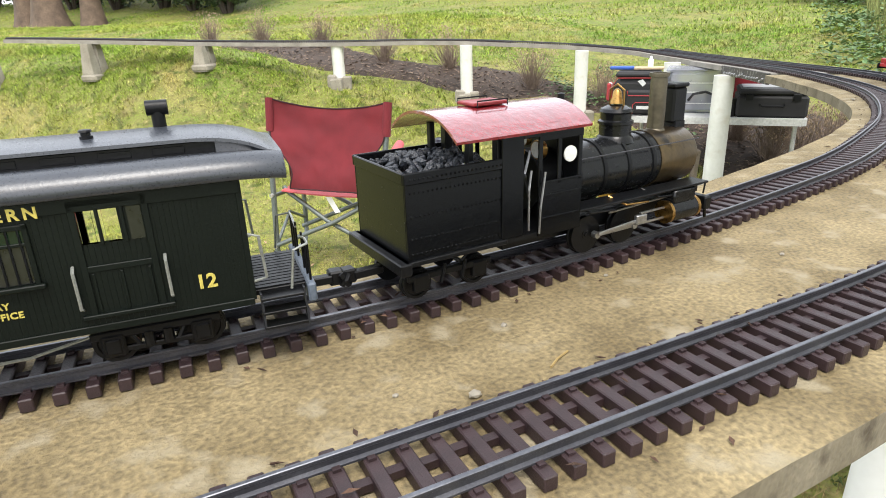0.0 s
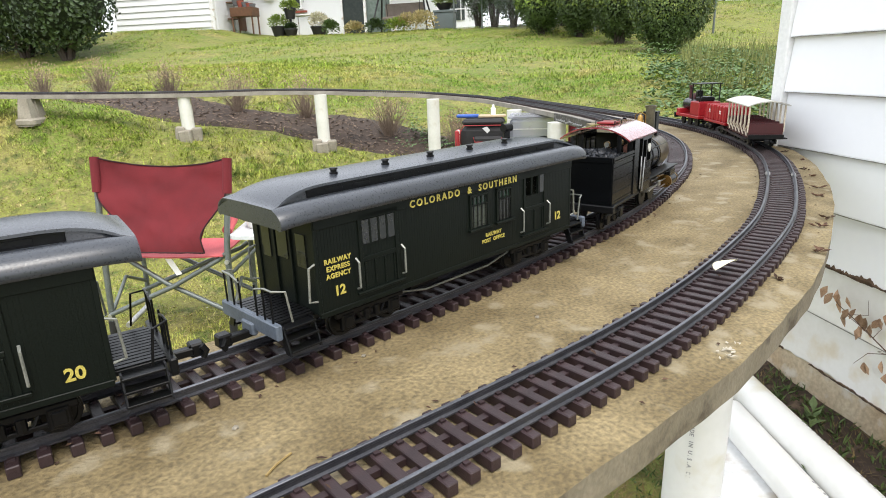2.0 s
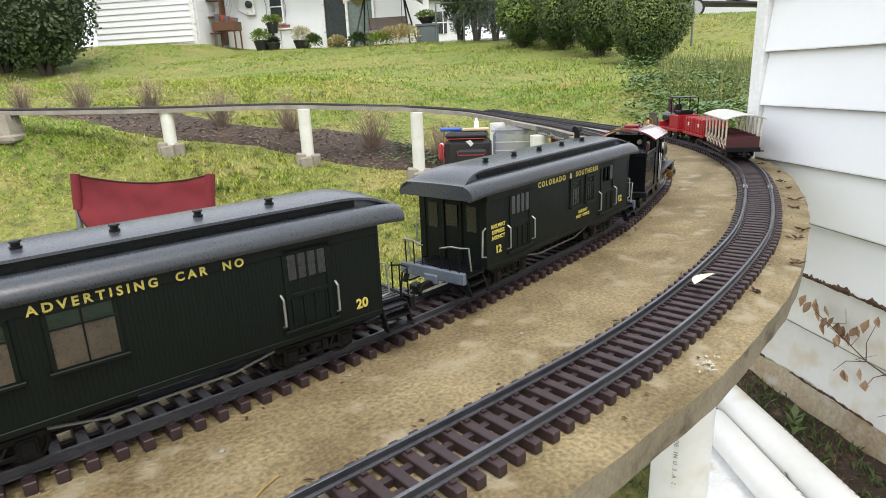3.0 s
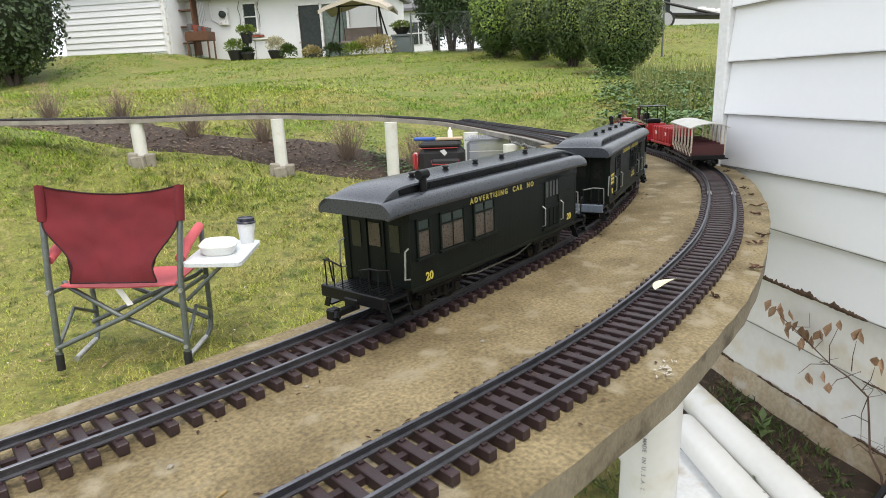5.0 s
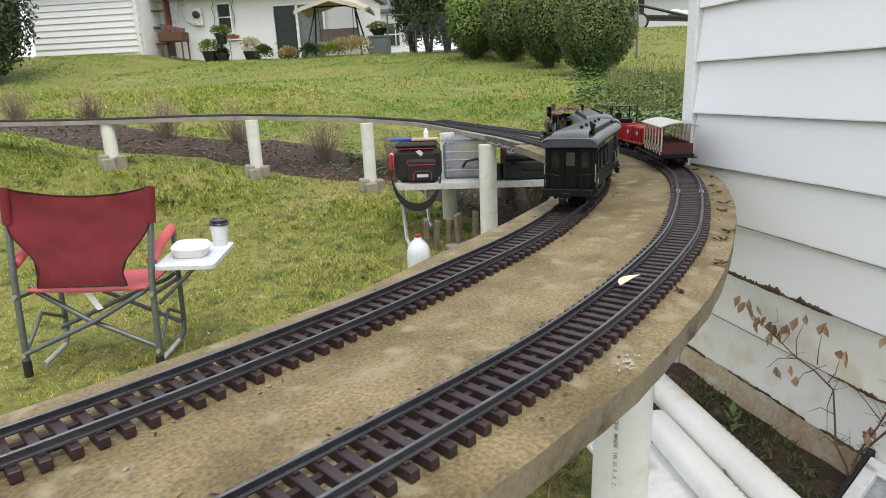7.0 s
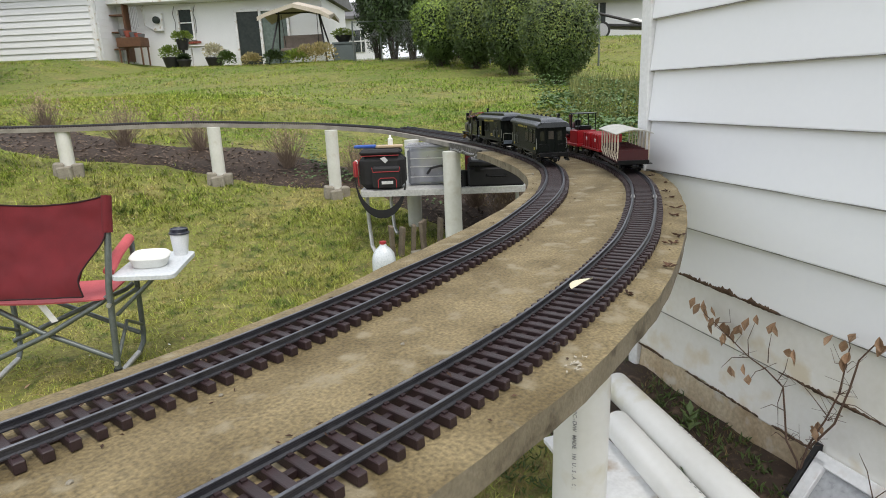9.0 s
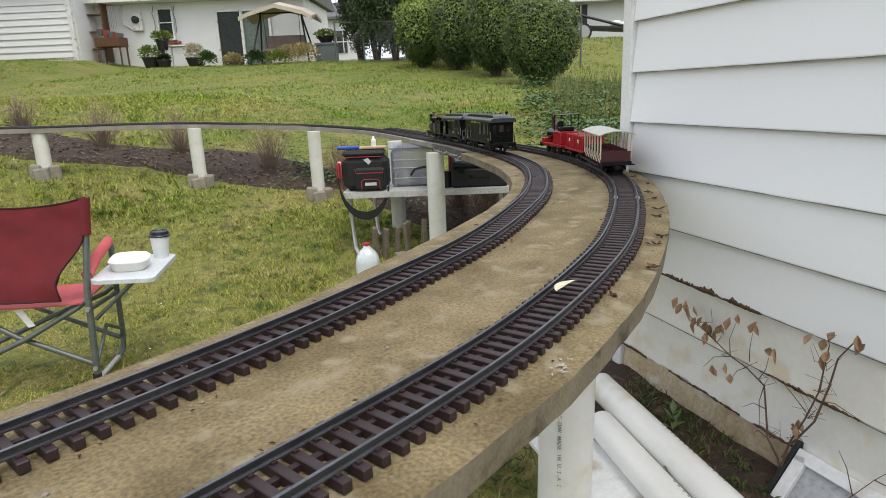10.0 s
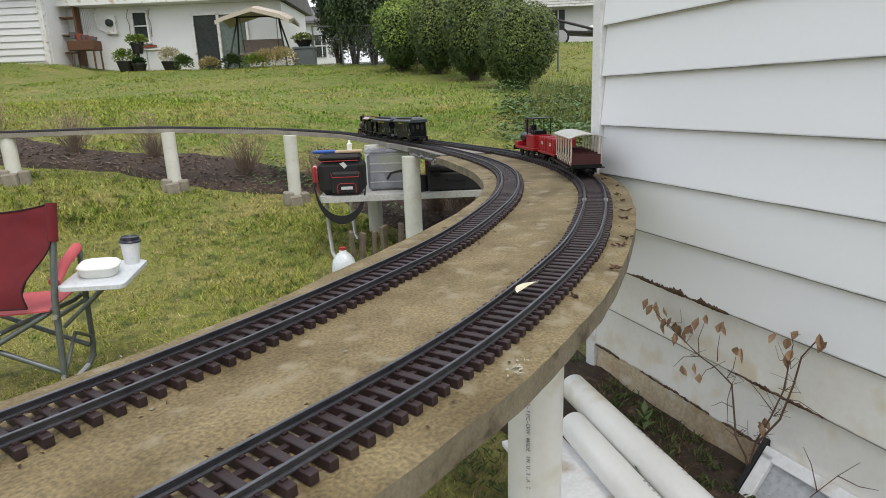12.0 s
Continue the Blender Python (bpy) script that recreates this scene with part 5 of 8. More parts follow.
def build_dry_plant():
    ob = thing("dry_plant", Matrix(), "leafless woody stems with a few curled brown leaves against the wall", "plant")
    rng = random.Random(12)

    def w(s, z, off=0.06):
        return at_wall(s, off, z)
    stems = [[(0.73, 0.06), (0.71, 0.16), (0.69, 0.225), (0.652, 0.256), (0.636, 0.324), (0.622, 0.378), (0.557, 0.395), (0.508, 0.405), (0.465, 0.428), (0.40, 0.46)], [(0.73, 0.06), (0.70, 0.20), (0.715, 0.28), (0.745, 0.357), (0.766, 0.43), (0.772, 0.499), (0.775, 0.539)],
             [(0.72, 0.28), (0.765, 0.36), (0.785, 0.45), (0.795, 0.52), (0.825, 0.573), (0.836, 0.566)], [(0.564, 0.413), (0.562, 0.45), (0.566, 0.489)], [(0.506, 0.405), (0.50, 0.45), (0.515, 0.50)], [(0.60, 0.382), (0.622, 0.42), (0.628, 0.454)],
             [(0.508, 0.405), (0.46, 0.385), (0.431, 0.345)], [(0.557, 0.395), (0.53, 0.375), (0.512, 0.34)], [(0.465, 0.428), (0.43, 0.445), (0.387, 0.457)], [(0.40, 0.46), (0.36, 0.47), (0.327, 0.485)],
             [(0.76, 0.41), (0.80, 0.42), (0.87, 0.405)], [(0.75, 0.37), (0.71, 0.40), (0.68, 0.415)], [(0.636, 0.324), (0.59, 0.315), (0.555, 0.285)], [(0.652, 0.256), (0.615, 0.255), (0.60, 0.235)], [(0.622, 0.378), (0.61, 0.33), (0.62, 0.27)],
             [(0.80, 0.13), (0.85, 0.22), (0.90, 0.30), (0.945, 0.36)], [(0.86, 0.235), (0.84, 0.29), (0.82, 0.32)], [(0.90, 0.30), (0.95, 0.31), (0.99, 0.33)], [(0.73, 0.06), (0.80, 0.12), (0.84, 0.10), (0.85, 0.02)]]
    for k, st in enumerate(stems):
        r = 0.0030 if k < 3 else 0.0013
        part("stem", tube(B(), [w(s, z, 0.06 + 0.01 * math.sin(s * 20)) for s, z in st], r, 6, r * 0.4), twig, ob, smooth=True)
    for _ in range(34):
        st = rng.choice(stems[:2])[2:]
        s, z = rng.choice(st)
        part("stem", tube(B(), [w(s, z), w(s + rng.uniform(-0.025, 0.025), z + rng.uniform(-0.01, 0.03), 0.05 + rng.uniform(-0.02, 0.03)), w(s + rng.uniform(-0.05, 0.05), z + rng.uniform(0.0, 0.05), 0.05)], 0.0009, 5, 0.0004), twig, ob)
    for s, z, c in ((0.327, 0.495, 3), (0.36, 0.485, 3), (0.387, 0.47, 4), (0.423, 0.44, 4), (0.453, 0.46, 3), (0.518, 0.52, 2), (0.566, 0.515, 3), (0.628, 0.475, 3), (0.431, 0.345, 2), (0.512, 0.375, 2), (0.757, 0.555, 3), (0.831, 0.578, 2), (0.784, 0.53, 2), (0.715, 0.335, 3)):
        for _ in range(c):
            vs, fs = [], []
            p = w(s + rng.uniform(-0.02, 0.02), z + rng.uniform(-0.01, 0.015), 0.055 + rng.uniform(-0.02, 0.02))
            leaf_quad(vs, fs, p, Vector((rng.uniform(-0.5, 0.5), rng.uniform(-0.5, 0.5), -1)), -INTO + Vector((rng.uniform(-0.6, 0.6), rng.uniform(-0.6, 0.6), 0)), rng.uniform(0.024, 0.042), rng.uniform(0.006, 0.011), rng.uniform(0.004, 0.012))
            q = [Vector(p) for p in vs]
            side = (q[1] - q[3]) * 0.35
            vs = [q[0], q[0].lerp(q[1], 0.55) + side * 0.3, q[1], q[1].lerp(q[2], 0.55) + side * 0.25, q[2], q[2].lerp(q[3], 0.45) - side * 0.25, q[3], q[0].lerp(q[3], 0.55) - side * 0.3, q[4]]
            fs = [(i, (i + 1) % 8, 8) for i in range(8)]
            part("dead_leaf", raw(vs, fs), dead_leaf, ob, smooth=True)


build_dry_plant()


def build_storm_window():
    """A framed sash that leans on the wall."""
    m = Matrix.Translation(at_wall(0.975, 0.115, 0.135)) @ Matrix.Rotation(math.atan2(ALONG.y, ALONG.x), 4, "Z") @ Matrix.Rotation(radians(-38), 4, "X") @ Matrix.Rotation(radians(-1.5), 4, "Y")
    ob = thing("storm_window", m, "old white framed storm window leaning on the house wall", "window")
    for c, s in (((0, 0, 0.14), (0.52, 0.02, 0.030)), ((0, 0, -0.30), (0.52, 0.02, 0.030)), ((-0.245, 0, -0.08), (0.030, 0.02, 0.44)), ((0.245, 0, -0.08), (0.030, 0.02, 0.44))):
        bm = B()
        box(bm, c, s, 0.002)
        part("frame_bar", bm, white_trim, ob)
    bm = B()
    box(bm, (0, 0.004, -0.08), (0.47, 0.004, 0.42))
    part("pane", bm, mat("dusty_glass", (0.42, 0.43, 0.44), (0.30, 0.31, 0.32), 8, 0.3, 0.2, c3=(0.2, 0.2, 0.2)), ob)
    bm = B()
    box(bm, (-0.268, 0.0, -0.08), (0.012, 0.026, 0.50), 0.002)
    part("side_strip", bm, rubber, ob)


build_storm_window()


def build_dirt():
    vs, fs = [], []
    n, w = 60, 14
    for i in range(n + 1):
        for j in range(w + 1):
            s, o = -0.4 + 3.2 * i / n, 0.0 + 0.40 * j / w
            p = at_wall(s, o, 0)
            vs.append((p.x, p.y, land(p.x, p.y) + (0.012 if 0 < i < n and j < w else -0.02) + 0.012 * noise.noise((s * 9, o * 9, 0))))
    for i in range(n):
        for j in range(w):
            a = i * (w + 1) + j
            fs.append((a, a + 1, a + w + 2, a + w + 1))
    ob = part("bare_soil", raw(vs, fs), soil, smooth=True)
    tagged(ob, "bare dark soil strip along the house wall", "soil", kind="structure")
    rng = random.Random(31)
    vs, fs = [], []
    for _ in range(420):
        s, o = rng.uniform(-0.3, 1.6), rng.choice((rng.uniform(0.02, 0.22), rng.uniform(0.36, 0.6)))
        p = at_wall(s, o, 0)
        p.z = land(p.x, p.y) + 0.01
        if noise.noise((s * 4, o * 4, 2)) < -0.1:
            continue
        for _ in range(7):
            a = rng.uniform(0, 6.28)
            d = Vector((math.cos(a), math.sin(a), rng.uniform(0.4, 1.6)))
            leaf_quad(vs, fs, p + Vector((rng.uniform(-0.02, 0.02), rng.uniform(-0.02, 0.02), 0)), d, Vector((0, 0, 1)) - d * 0.2, rng.uniform(0.012, 0.036), rng.uniform(0.0012, 0.0035), 0.003)
    ob = part("weeds", raw(vs, fs), weed_mat)
    tagged(ob, "low green weeds in the soil beside the wall", "weeds", kind="stuff")
    for s, o, k in ((0.40, 0.13, 9), (0.62, 0.30, 8), (0.34, 0.30, 6)):
        vs, fs = [], []
        p = at_wall(s, o, 0)
        p.z = land(p.x, p.y)
        for q in range(k):
            a = q * 2.4
            d = Vector((math.cos(a), math.sin(a), 0.5 + 0.1 * q))
            leaf_quad(vs, fs, p + Vector((0, 0, 0.015 + 0.006 * q)), d, Vector((0, 0, 1)), 0.042, 0.010, 0.003)
        ob = thing("broadleaf_weed", Matrix(), "young broad-leaved green weed in the soil", "weed", "weeds")
        for q in range(k):
            part("leaf", raw(vs[5 * q:5 * q + 5], fs[:4]), weed_mat, ob)
        tagged(ob, "young broad-leaved green weed in the soil", "weed", "weeds")


build_dirt()

# ---- folding chair ----


def build_chair():
    m = pose(0.956, 2.547, 0.0036, 0, 0, -43.4) @ Matrix.Rotation(radians(2.64), 4, "Y")
    ch = thing("folding_chair", m, "maroon canvas folding camp chair with grey tube frame on grass", "chair")
    W, D = 0.258, 0.32
    for s in (-1, 1):
        lean = [(s * W, 0.0, 0.0), (s * W, 0.012, 0.40), (s * (W + 0.006), 0.040, 0.56), (s * (W + 0.012), 0.070, 0.745)]
        part("rear_leg", tube(B(), lean, 0.0125, 12), chair_tube, ch, smooth=True)
        bm = B()
        tube(bm, [(s * W, 0, -0.004), (s * W, 0, 0.065)], 0.0165, 12)
        part("rubber_foot", bm, rubber, ch, smooth=True)
        part("front_leg", tube(B(), [(s * W, D, 0.52), (s * W, D + 0.005, 0.44), (s * W, D + 0.02, 0.10), (s * (W - 0.002), D + 0.012, 0.045), (s * (W - 0.01), D - 0.03, 0.012), (s * (W - 0.02), D - 0.22, 0.006)], 0.0115, 10), chair_tube, ch, smooth=True)
        part("floor_runner", tube(B(), [(s * (W - 0.011), D - 0.04, 0.012), (s * (W - 0.022), D - 0.24, 0.0075)], 0.0125, 10), chair_bright, ch, smooth=True)
        part("side_rail", tube(B(), [(s * W, 0, 0.33), (s * W, D, 0.30)], 0.010, 8), chair_tube, ch, smooth=True)
        part("side_brace", tube(B(), [(s * W, 0.0, 0.09), (s * W, D * 0.5, 0.21), (s * W, D + 0.01, 0.13)], 0.008, 8), chair_tube, ch, smooth=True)
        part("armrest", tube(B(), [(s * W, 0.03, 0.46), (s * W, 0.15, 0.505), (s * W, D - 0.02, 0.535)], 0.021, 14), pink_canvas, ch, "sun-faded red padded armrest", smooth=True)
        part("arm_bend", tube(B(), [(s * W, D - 0.03, 0.535), (s * W, D, 0.53), (s * W, D + 0.004, 0.50), (s * W, D, 0.42)], 0.0115, 10), chair_tube, ch, smooth=True)
        for z in (0.09, 0.335):
            bm = B()
            tube(bm, [(s * W, -0.016, z), (s * W, 0.016, z)], 0.009, 8)
            part("pivot", bm, chair_bright, ch)
    for y, hi in ((0.006, 0.335), (D - 0.02, 0.30)):
        for s in (-1, 1):
            yy = y + 0.012 * s
            part("cross_brace", tube(B(), [(s * (W - 0.004), yy, 0.095), (-s * 0.02, yy + 0.02, 0.22), (-s * (W - 0.05), yy + 0.05, hi - 0.005), (-s * (W - 0.02), yy + 0.06, hi + 0.02)], 0.0105, 10), chair_tube, ch, smooth=True)
    # waisted canvas back, slack in the middle
    rows = []
    for i in range(33):
        u = 2 * i / 32 - 1
        col = []
        for j in range(25):
            f = j / 24
            z = 0.372 + 0.386 * f
            half = 0.155 + 0.107 * ease(0.43, 0.62, z) + 0.012 * (1 - ease(0.372, 0.44, z))
            if z > 0.62:
                half = 0.262 + 0.012 * f
            y = -0.012 + 0.012 * ease(0.2, 0.45, z) + 0.066 * ease(0.38, 0.80, z) + 0.030 * (1 - u * u) * ease(0.372, 0.6, z) + 0.009 * noise.noise((u * 1.5 + z * 3, z * 11, 0)) + 0.005 * noise.noise((u * 6, z * 17, 3))
            zz = z - 0.042 * (1 - u * u) * f
            col.append((u * half, y, zz))
        rows.append(col)
    bm = B()
    rows2 = [r + [(p[0], p[1] + 0.004, p[2]) for p in r[::-1]] for r in rows]
    rings(bm, rows2)
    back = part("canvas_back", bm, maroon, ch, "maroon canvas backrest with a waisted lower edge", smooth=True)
    for line in ([rows[i][-1] for i in range(33)], [rows[i][0] for i in range(33)], rows[0], rows[-1]):
        part("hem", tube(B(), [(p[0], p[1], p[2]) for p in line], 0.0035, 6), dark_hem, back, smooth=True)
    for s in (-1, 1):
        bm = B()
        tube(bm, [(s * (W + 0.008), 0.049, 0.615), (s * (W + 0.012), 0.071, 0.757)], 0.019, 12)
        part("canvas_sleeve", bm, maroon, ch, smooth=True)
    rows = []
    for i in range(13):
        u = 2 * i / 12 - 1
        r = [(u * (W - 0.03), 0.03 + D * 0.92 * j / 8, 0.352 - 0.03 * (1 - u * u) * math.sin(math.pi * (j + 1) / 10)) for j in range(9)]
        rows.append(r + [(p[0], p[1], p[2] - 0.006) for p in r[::-1]])
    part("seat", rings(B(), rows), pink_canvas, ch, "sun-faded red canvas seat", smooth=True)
    bm = B()
    rings(bm, [[(-0.275 + 0.028 * math.cos(a) * k, 0.30, 0.455 + 0.016 * math.sin(a) * k) for a in (2 * math.pi * q / 16 for q in range(16))] for k in (1.0,)] + [[(-0.275 + 0.028 * math.cos(a), 0.285, 0.455 + 0.016 * math.sin(a)) for a in (2 * math.pi * q / 16 for q in range(16))]])
    part("cup_holder", bm, black_paint, ch)
    # fold-out side table
    rows = []
    pts = []
    for cx, cy, a0 in ((0.475, 0.365, 0), (0.300, 0.365, 90), (0.300, 0.03, 180), (0.475, 0.03, 270)):
        for q in range(5):
            a = radians(a0 + 22.5 * q)
            pts.append((cx + 0.030 * math.cos(a), cy + 0.030 * math.sin(a)))
    for z, k in ((0.428, 0.985), (0.430, 1.0), (0.446, 1.0), (0.448, 0.985)):
        rows.append([(0.3875 + (x - 0.3875) * k, 0.1975 + (y - 0.1975) * k, z) for x, y in pts])
    part("side_table", rings(B(), rows), tray_mat, ch, "pale grey fold-out side table with rounded corners")
    for y in (0.06, 0.33):
        part("table_strut", tube(B(), [(W, y, 0.27), (0.42, y, 0.428)], 0.008, 8), chair_tube, ch, smooth=True)
    part("law_tag", raw([(-0.03, 0.06, 0.325), (0.0, 0.06, 0.325), (0.045, 0.045, 0.262), (0.02, 0.045, 0.255)], [(0, 1, 2, 3)]), foam, ch, "hanging white sewn tag")
    # what lies on the side table
    cup = thing("coffee_cup", m @ pose(0.455, 0.335, 0.448), "white paper coffee cup with a dark plastic lid", "cup")
    part("cup_wall", lathe(B(), [(0.001, 0), (0.029, 0), (0.030, 0.004), (0.040, 0.098), (0.001, 0.098)], None, 24), paper, cup, smooth=True)
    part("lid", lathe(B(), [(0.043, 0.094), (0.044, 0.098), (0.042, 0.102), (0.039, 0.104), (0.037, 0.116), (0.034, 0.118), (0.031, 0.114), (0.001, 0.113)], None, 24), dark_lid, cup, "dark lid", smooth=True)
    bx = thing("food_box", m @ pose(0.375, 0.17, 0.448, 0, 0, 6) @ Matrix.Diagonal((0.88, 0.95, 0.8, 1)), "closed white foam take-away box on the chair's side table", "food box")
    rows = []
    for z, k in ((0, 0.80), (0.004, 0.86), (0.045, 1.0), (0.047, 1.03), (0.051, 1.03)):
        rows.append([((0.085 * k) * (abs(math.cos(a)) ** 0.6) * (1 if math.cos(a) > 0 else -1), (0.085 * k) * (abs(math.sin(a)) ** 0.6) * (1 if math.sin(a) > 0 else -1), z) for a in (2 * math.pi * q / 28 for q in range(28))])
    part("tray", rings(B(), rows), foam, bx, smooth=True)
    rows = []
    for z, k in ((0.051, 1.03), (0.055, 1.0), (0.064, 0.90), (0.067, 0.80)):
        rows.append([((0.085 * k) * (abs(math.cos(a)) ** 0.6) * (1 if math.cos(a) > 0 else -1), (0.085 * k) * (abs(math.sin(a)) ** 0.6) * (1 if math.sin(a) > 0 else -1), z) for a in (2 * math.pi * q / 28 for q in range(28))])
    part("lid", rings(B(), rows), foam, bx, smooth=True)


build_chair()

# ---- folding table with bag, boxes and jug beyond the shelf ----
table_grey = mat("pale_table_edge", (0.52, 0.52, 0.50), (0.42, 0.42, 0.40), 12, 0.45, 0.1)
bag_black = mat("black_nylon", (0.006, 0.006, 0.007), (0.011, 0.0105, 0.011), 40, 0.7, 0.4, fine=500)
bag_red = mat("red_piping", (0.40, 0.035, 0.04), (0.30, 0.025, 0.03), 60, 0.6)
clear_plastic = mat("cloudy_clear_plastic", (0.66, 0.68, 0.74), (0.56, 0.58, 0.64), 14, 0.16, 0.0, grain=0.05)
bin_shader = clear_plastic.node_tree.nodes["Principled BSDF"]
bin_shader.inputs["Transmission Weight"].default_value, bin_shader.inputs["IOR"].default_value = 0.7, 1.08
grey_cloth = mat("pale_mark", (0.6, 0.6, 0.6), None, 60, 0.6)
jug_mat = mat("milky_plastic", (0.66, 0.70, 0.72), (0.56, 0.60, 0.62), 14, 0.3)


def build_table():
    tx, ty = Vector((0.59, -0.807, 0)), Vector((0.807, 0.59, 0))
    o = Vector((2.575, 1.83, 0))
    zt = 0.635
    k = 1.29
    eye = Vector((0.17, -0.08, 1.083))
    M0 = Matrix(((k * tx.x, k * ty.x, 0, eye.x + k * (o.x - eye.x)), (k * tx.y, k * ty.y, 0, eye.y + k * (o.y - eye.y)), (0, 0, k, eye.z * (1 - k)), (0, 0, 0, 1)))
    tb = thing("folding_table", M0, "folding table with a pale grey top and thin tube legs", "table")
    pts = []
    x0, x1, y0, y1 = -0.36, 0.44, -0.17, 0.30
    for cx, cy, a0 in ((x1 - 0.03, y1 - 0.03, 0), (x0 + 0.03, y1 - 0.03, 90), (x0 + 0.03, y0 + 0.03, 180), (x1 - 0.03, y0 + 0.03, 270)):
        for q in range(5):
            a = radians(a0 + 22.5 * q)
            pts.append((cx + 0.03 * math.cos(a), cy + 0.03 * math.sin(a)))
    part("table_top", rings(B(), [[(x, y, z) for x, y in pts] for z in (zt - 0.028, zt)]), table_grey, tb)
    for x, y in ((-0.33, -0.13), (-0.24, 0.10), (0.40, -0.13), (0.40, 0.26)):
        p = M0 @ Vector((x, y, 0))
        g = (land(p.x, p.y) - eye.z) / k + eye.z
        part("leg", tube(B(), [(x, y, zt - 0.02), (x, y, g + 0.16), (x + 0.012, y - 0.02, g + 0.03), (x + 0.03, y - 0.05, g + 0.004)], 0.0095, 8), chair_bright, tb, smooth=True)
    # tool bag
    bg = thing("tool_bag", M0 @ pose(-0.255, -0.06, zt), "black nylon tool bag with red piping and a hanging shoulder strap", "bag")
    bm = B()
    box(bm, (0.004, 0, 0.085), (0.222, 0.15, 0.17), 0.030)
    part("bag_body", bm, bag_black, bg)
    bm = B()
    box(bm, (0, -0.01, 0.178), (0.20, 0.13, 0.03), 0.012)
    part("bag_lid", bm, bag_black, bg)
    bm = B()
    box(bm, (0.028, -0.085, 0.062), (0.14, 0.03, 0.105), 0.01)
    part("front_pocket", bm, bag_black, bg)
    for pts in ([(-0.04, -0.101, 0.112), (-0.035, -0.101, 0.090), (0.09, -0.101, 0.090), (0.095, -0.101, 0.112)], [(-0.012, -0.102, 0.012), (-0.012, -0.102, 0.05), (0.0, -0.102, 0.06), (0.065, -0.102, 0.06), (0.075, -0.102, 0.05), (0.075, -0.102, 0.012)], [(-0.112, -0.06, 0.02), (-0.113, -0.07, 0.12), (-0.09, -0.076, 0.165), (0.09, -0.076, 0.165)]):
        part("piping", tube(B(), pts, 0.0020, 6), bag_red, bg)
    bm = B()
    box(bm, (0.032, -0.102, 0.038), (0.055, 0.003, 0.014))
    part("name_patch", bm, grey_cloth, bg, "plain grey patch where a name stands")
    part("emblem", raw([(0.0, -0.0775, 0.152), (0.022, -0.0775, 0.160), (0.038, -0.0775, 0.142), (0.024, -0.0775, 0.128)], [(0, 1, 2, 3)]), grey_cloth, bg, "small pale emblem shape")
    rows = []
    for q in range(25):
        a = math.pi * q / 24
        rows.append([(-0.118 * math.cos(a) * 1.04, -0.10 + dy, 0.10 - 0.215 * math.sin(a) ** 0.8 + dz) for dy, dz in ((0, 0.020), (-0.006, 0.020), (-0.006, -0.020), (0, -0.020))])
    part("shoulder_strap", rings(B(), rows), bag_black, bg)
    for k in range(3):
        bm = B()
        box(bm, (-0.128, -0.04 + 0.03 * k, 0.10), (0.02, 0.02, 0.08), 0.006)
        part("side_tool", bm, foam if k == 1 else bag_red, bg)
    hs = thing("hand_saw", M0 @ pose(-0.29, -0.05, zt + 0.196), "hand tool with a blue handle on top of the bag", "hand tool")
    bm = B()
    box(bm, (-0.045, 0, 0.008), (0.11, 0.03, 0.016), 0.005)
    part("handle", bm, mat("blue_plastic", (0.03, 0.10, 0.42), None, 60, 0.4), hs)
    bm = B()
    box(bm, (0.075, 0, 0.006), (0.13, 0.06, 0.012), 0.003)
    part("block", bm, mat("pale_wood", (0.5, 0.38, 0.24), None, 40, 0.7), hs)
    gl = part("glue_bottle", lathe(B(), [(0.001, 0), (0.012, 0), (0.012, 0.030), (0.006, 0.036), (0.005, 0.046), (0.001, 0.048)], None, 14), foam, smooth=True)
    gl.matrix_basis = M0 @ pose(-0.21, -0.05, zt + 0.208)
    tagged(gl, "small white squeeze bottle standing on the wood block", "bottle")
    # clear bin
    cb = thing("storage_bin", M0 @ pose(-0.015, 0.06, zt), "cloudy clear plastic storage bin with parts inside", "storage bin")
    bm = B()
    box(bm, (0, 0, 0.093), (0.235, 0.20, 0.186), 0.016)
    part("bin_body", bm, clear_plastic, cb)
    bm = B()
    box(bm, (0, 0, 0.192), (0.250, 0.215, 0.012), 0.004)
    part("bin_lid", bm, clear_plastic, cb)
    for z in (0.045, 0.095, 0.135):
        bm = B()
        box(bm, (0, -0.1005, z), (0.21, 0.003, 0.004))
        part("rib", bm, table_grey, cb)
    for q in range(6):
        bm = B()
        box(bm, (-0.08 + 0.03 * q, -0.06 + 0.02 * (q % 2), 0.03 + 0.016 * (q % 3)), (0.026, 0.04, 0.05), 0.004)
        part("bin_content", bm, [bag_black, table_grey, rail_mat][q % 3], cb)
    part("bin_cable", tube(B(), [(-0.02, -0.115, 0.06), (0.0, -0.13, 0.09), (0.05, -0.13, 0.10), (0.09, -0.13, 0.085), (0.105, -0.13, 0.05)], 0.006, 8), bag_black, cb, smooth=True)
    # hard cases
    hc = thing("equipment_case", M0 @ pose(0.30, -0.02, zt), "black plastic hard case with a flat grey lid", "case")
    bm = B()
    box(bm, (0, 0, 0.046), (0.275, 0.24, 0.092), 0.010)
    part("case_body", bm, bag_black, hc)
    bm = B()
    box(bm, (0, 0, 0.106), (0.268, 0.235, 0.026), 0.008)
    part("case_lid", bm, bag_black, hc)
    bm = B()
    box(bm, (-0.02, 0.02, 0.1205), (0.19, 0.14, 0.004), 0.001)
    part("lid_panel", bm, mat("grey_panel", (0.30, 0.31, 0.32), None, 30, 0.35), hc)
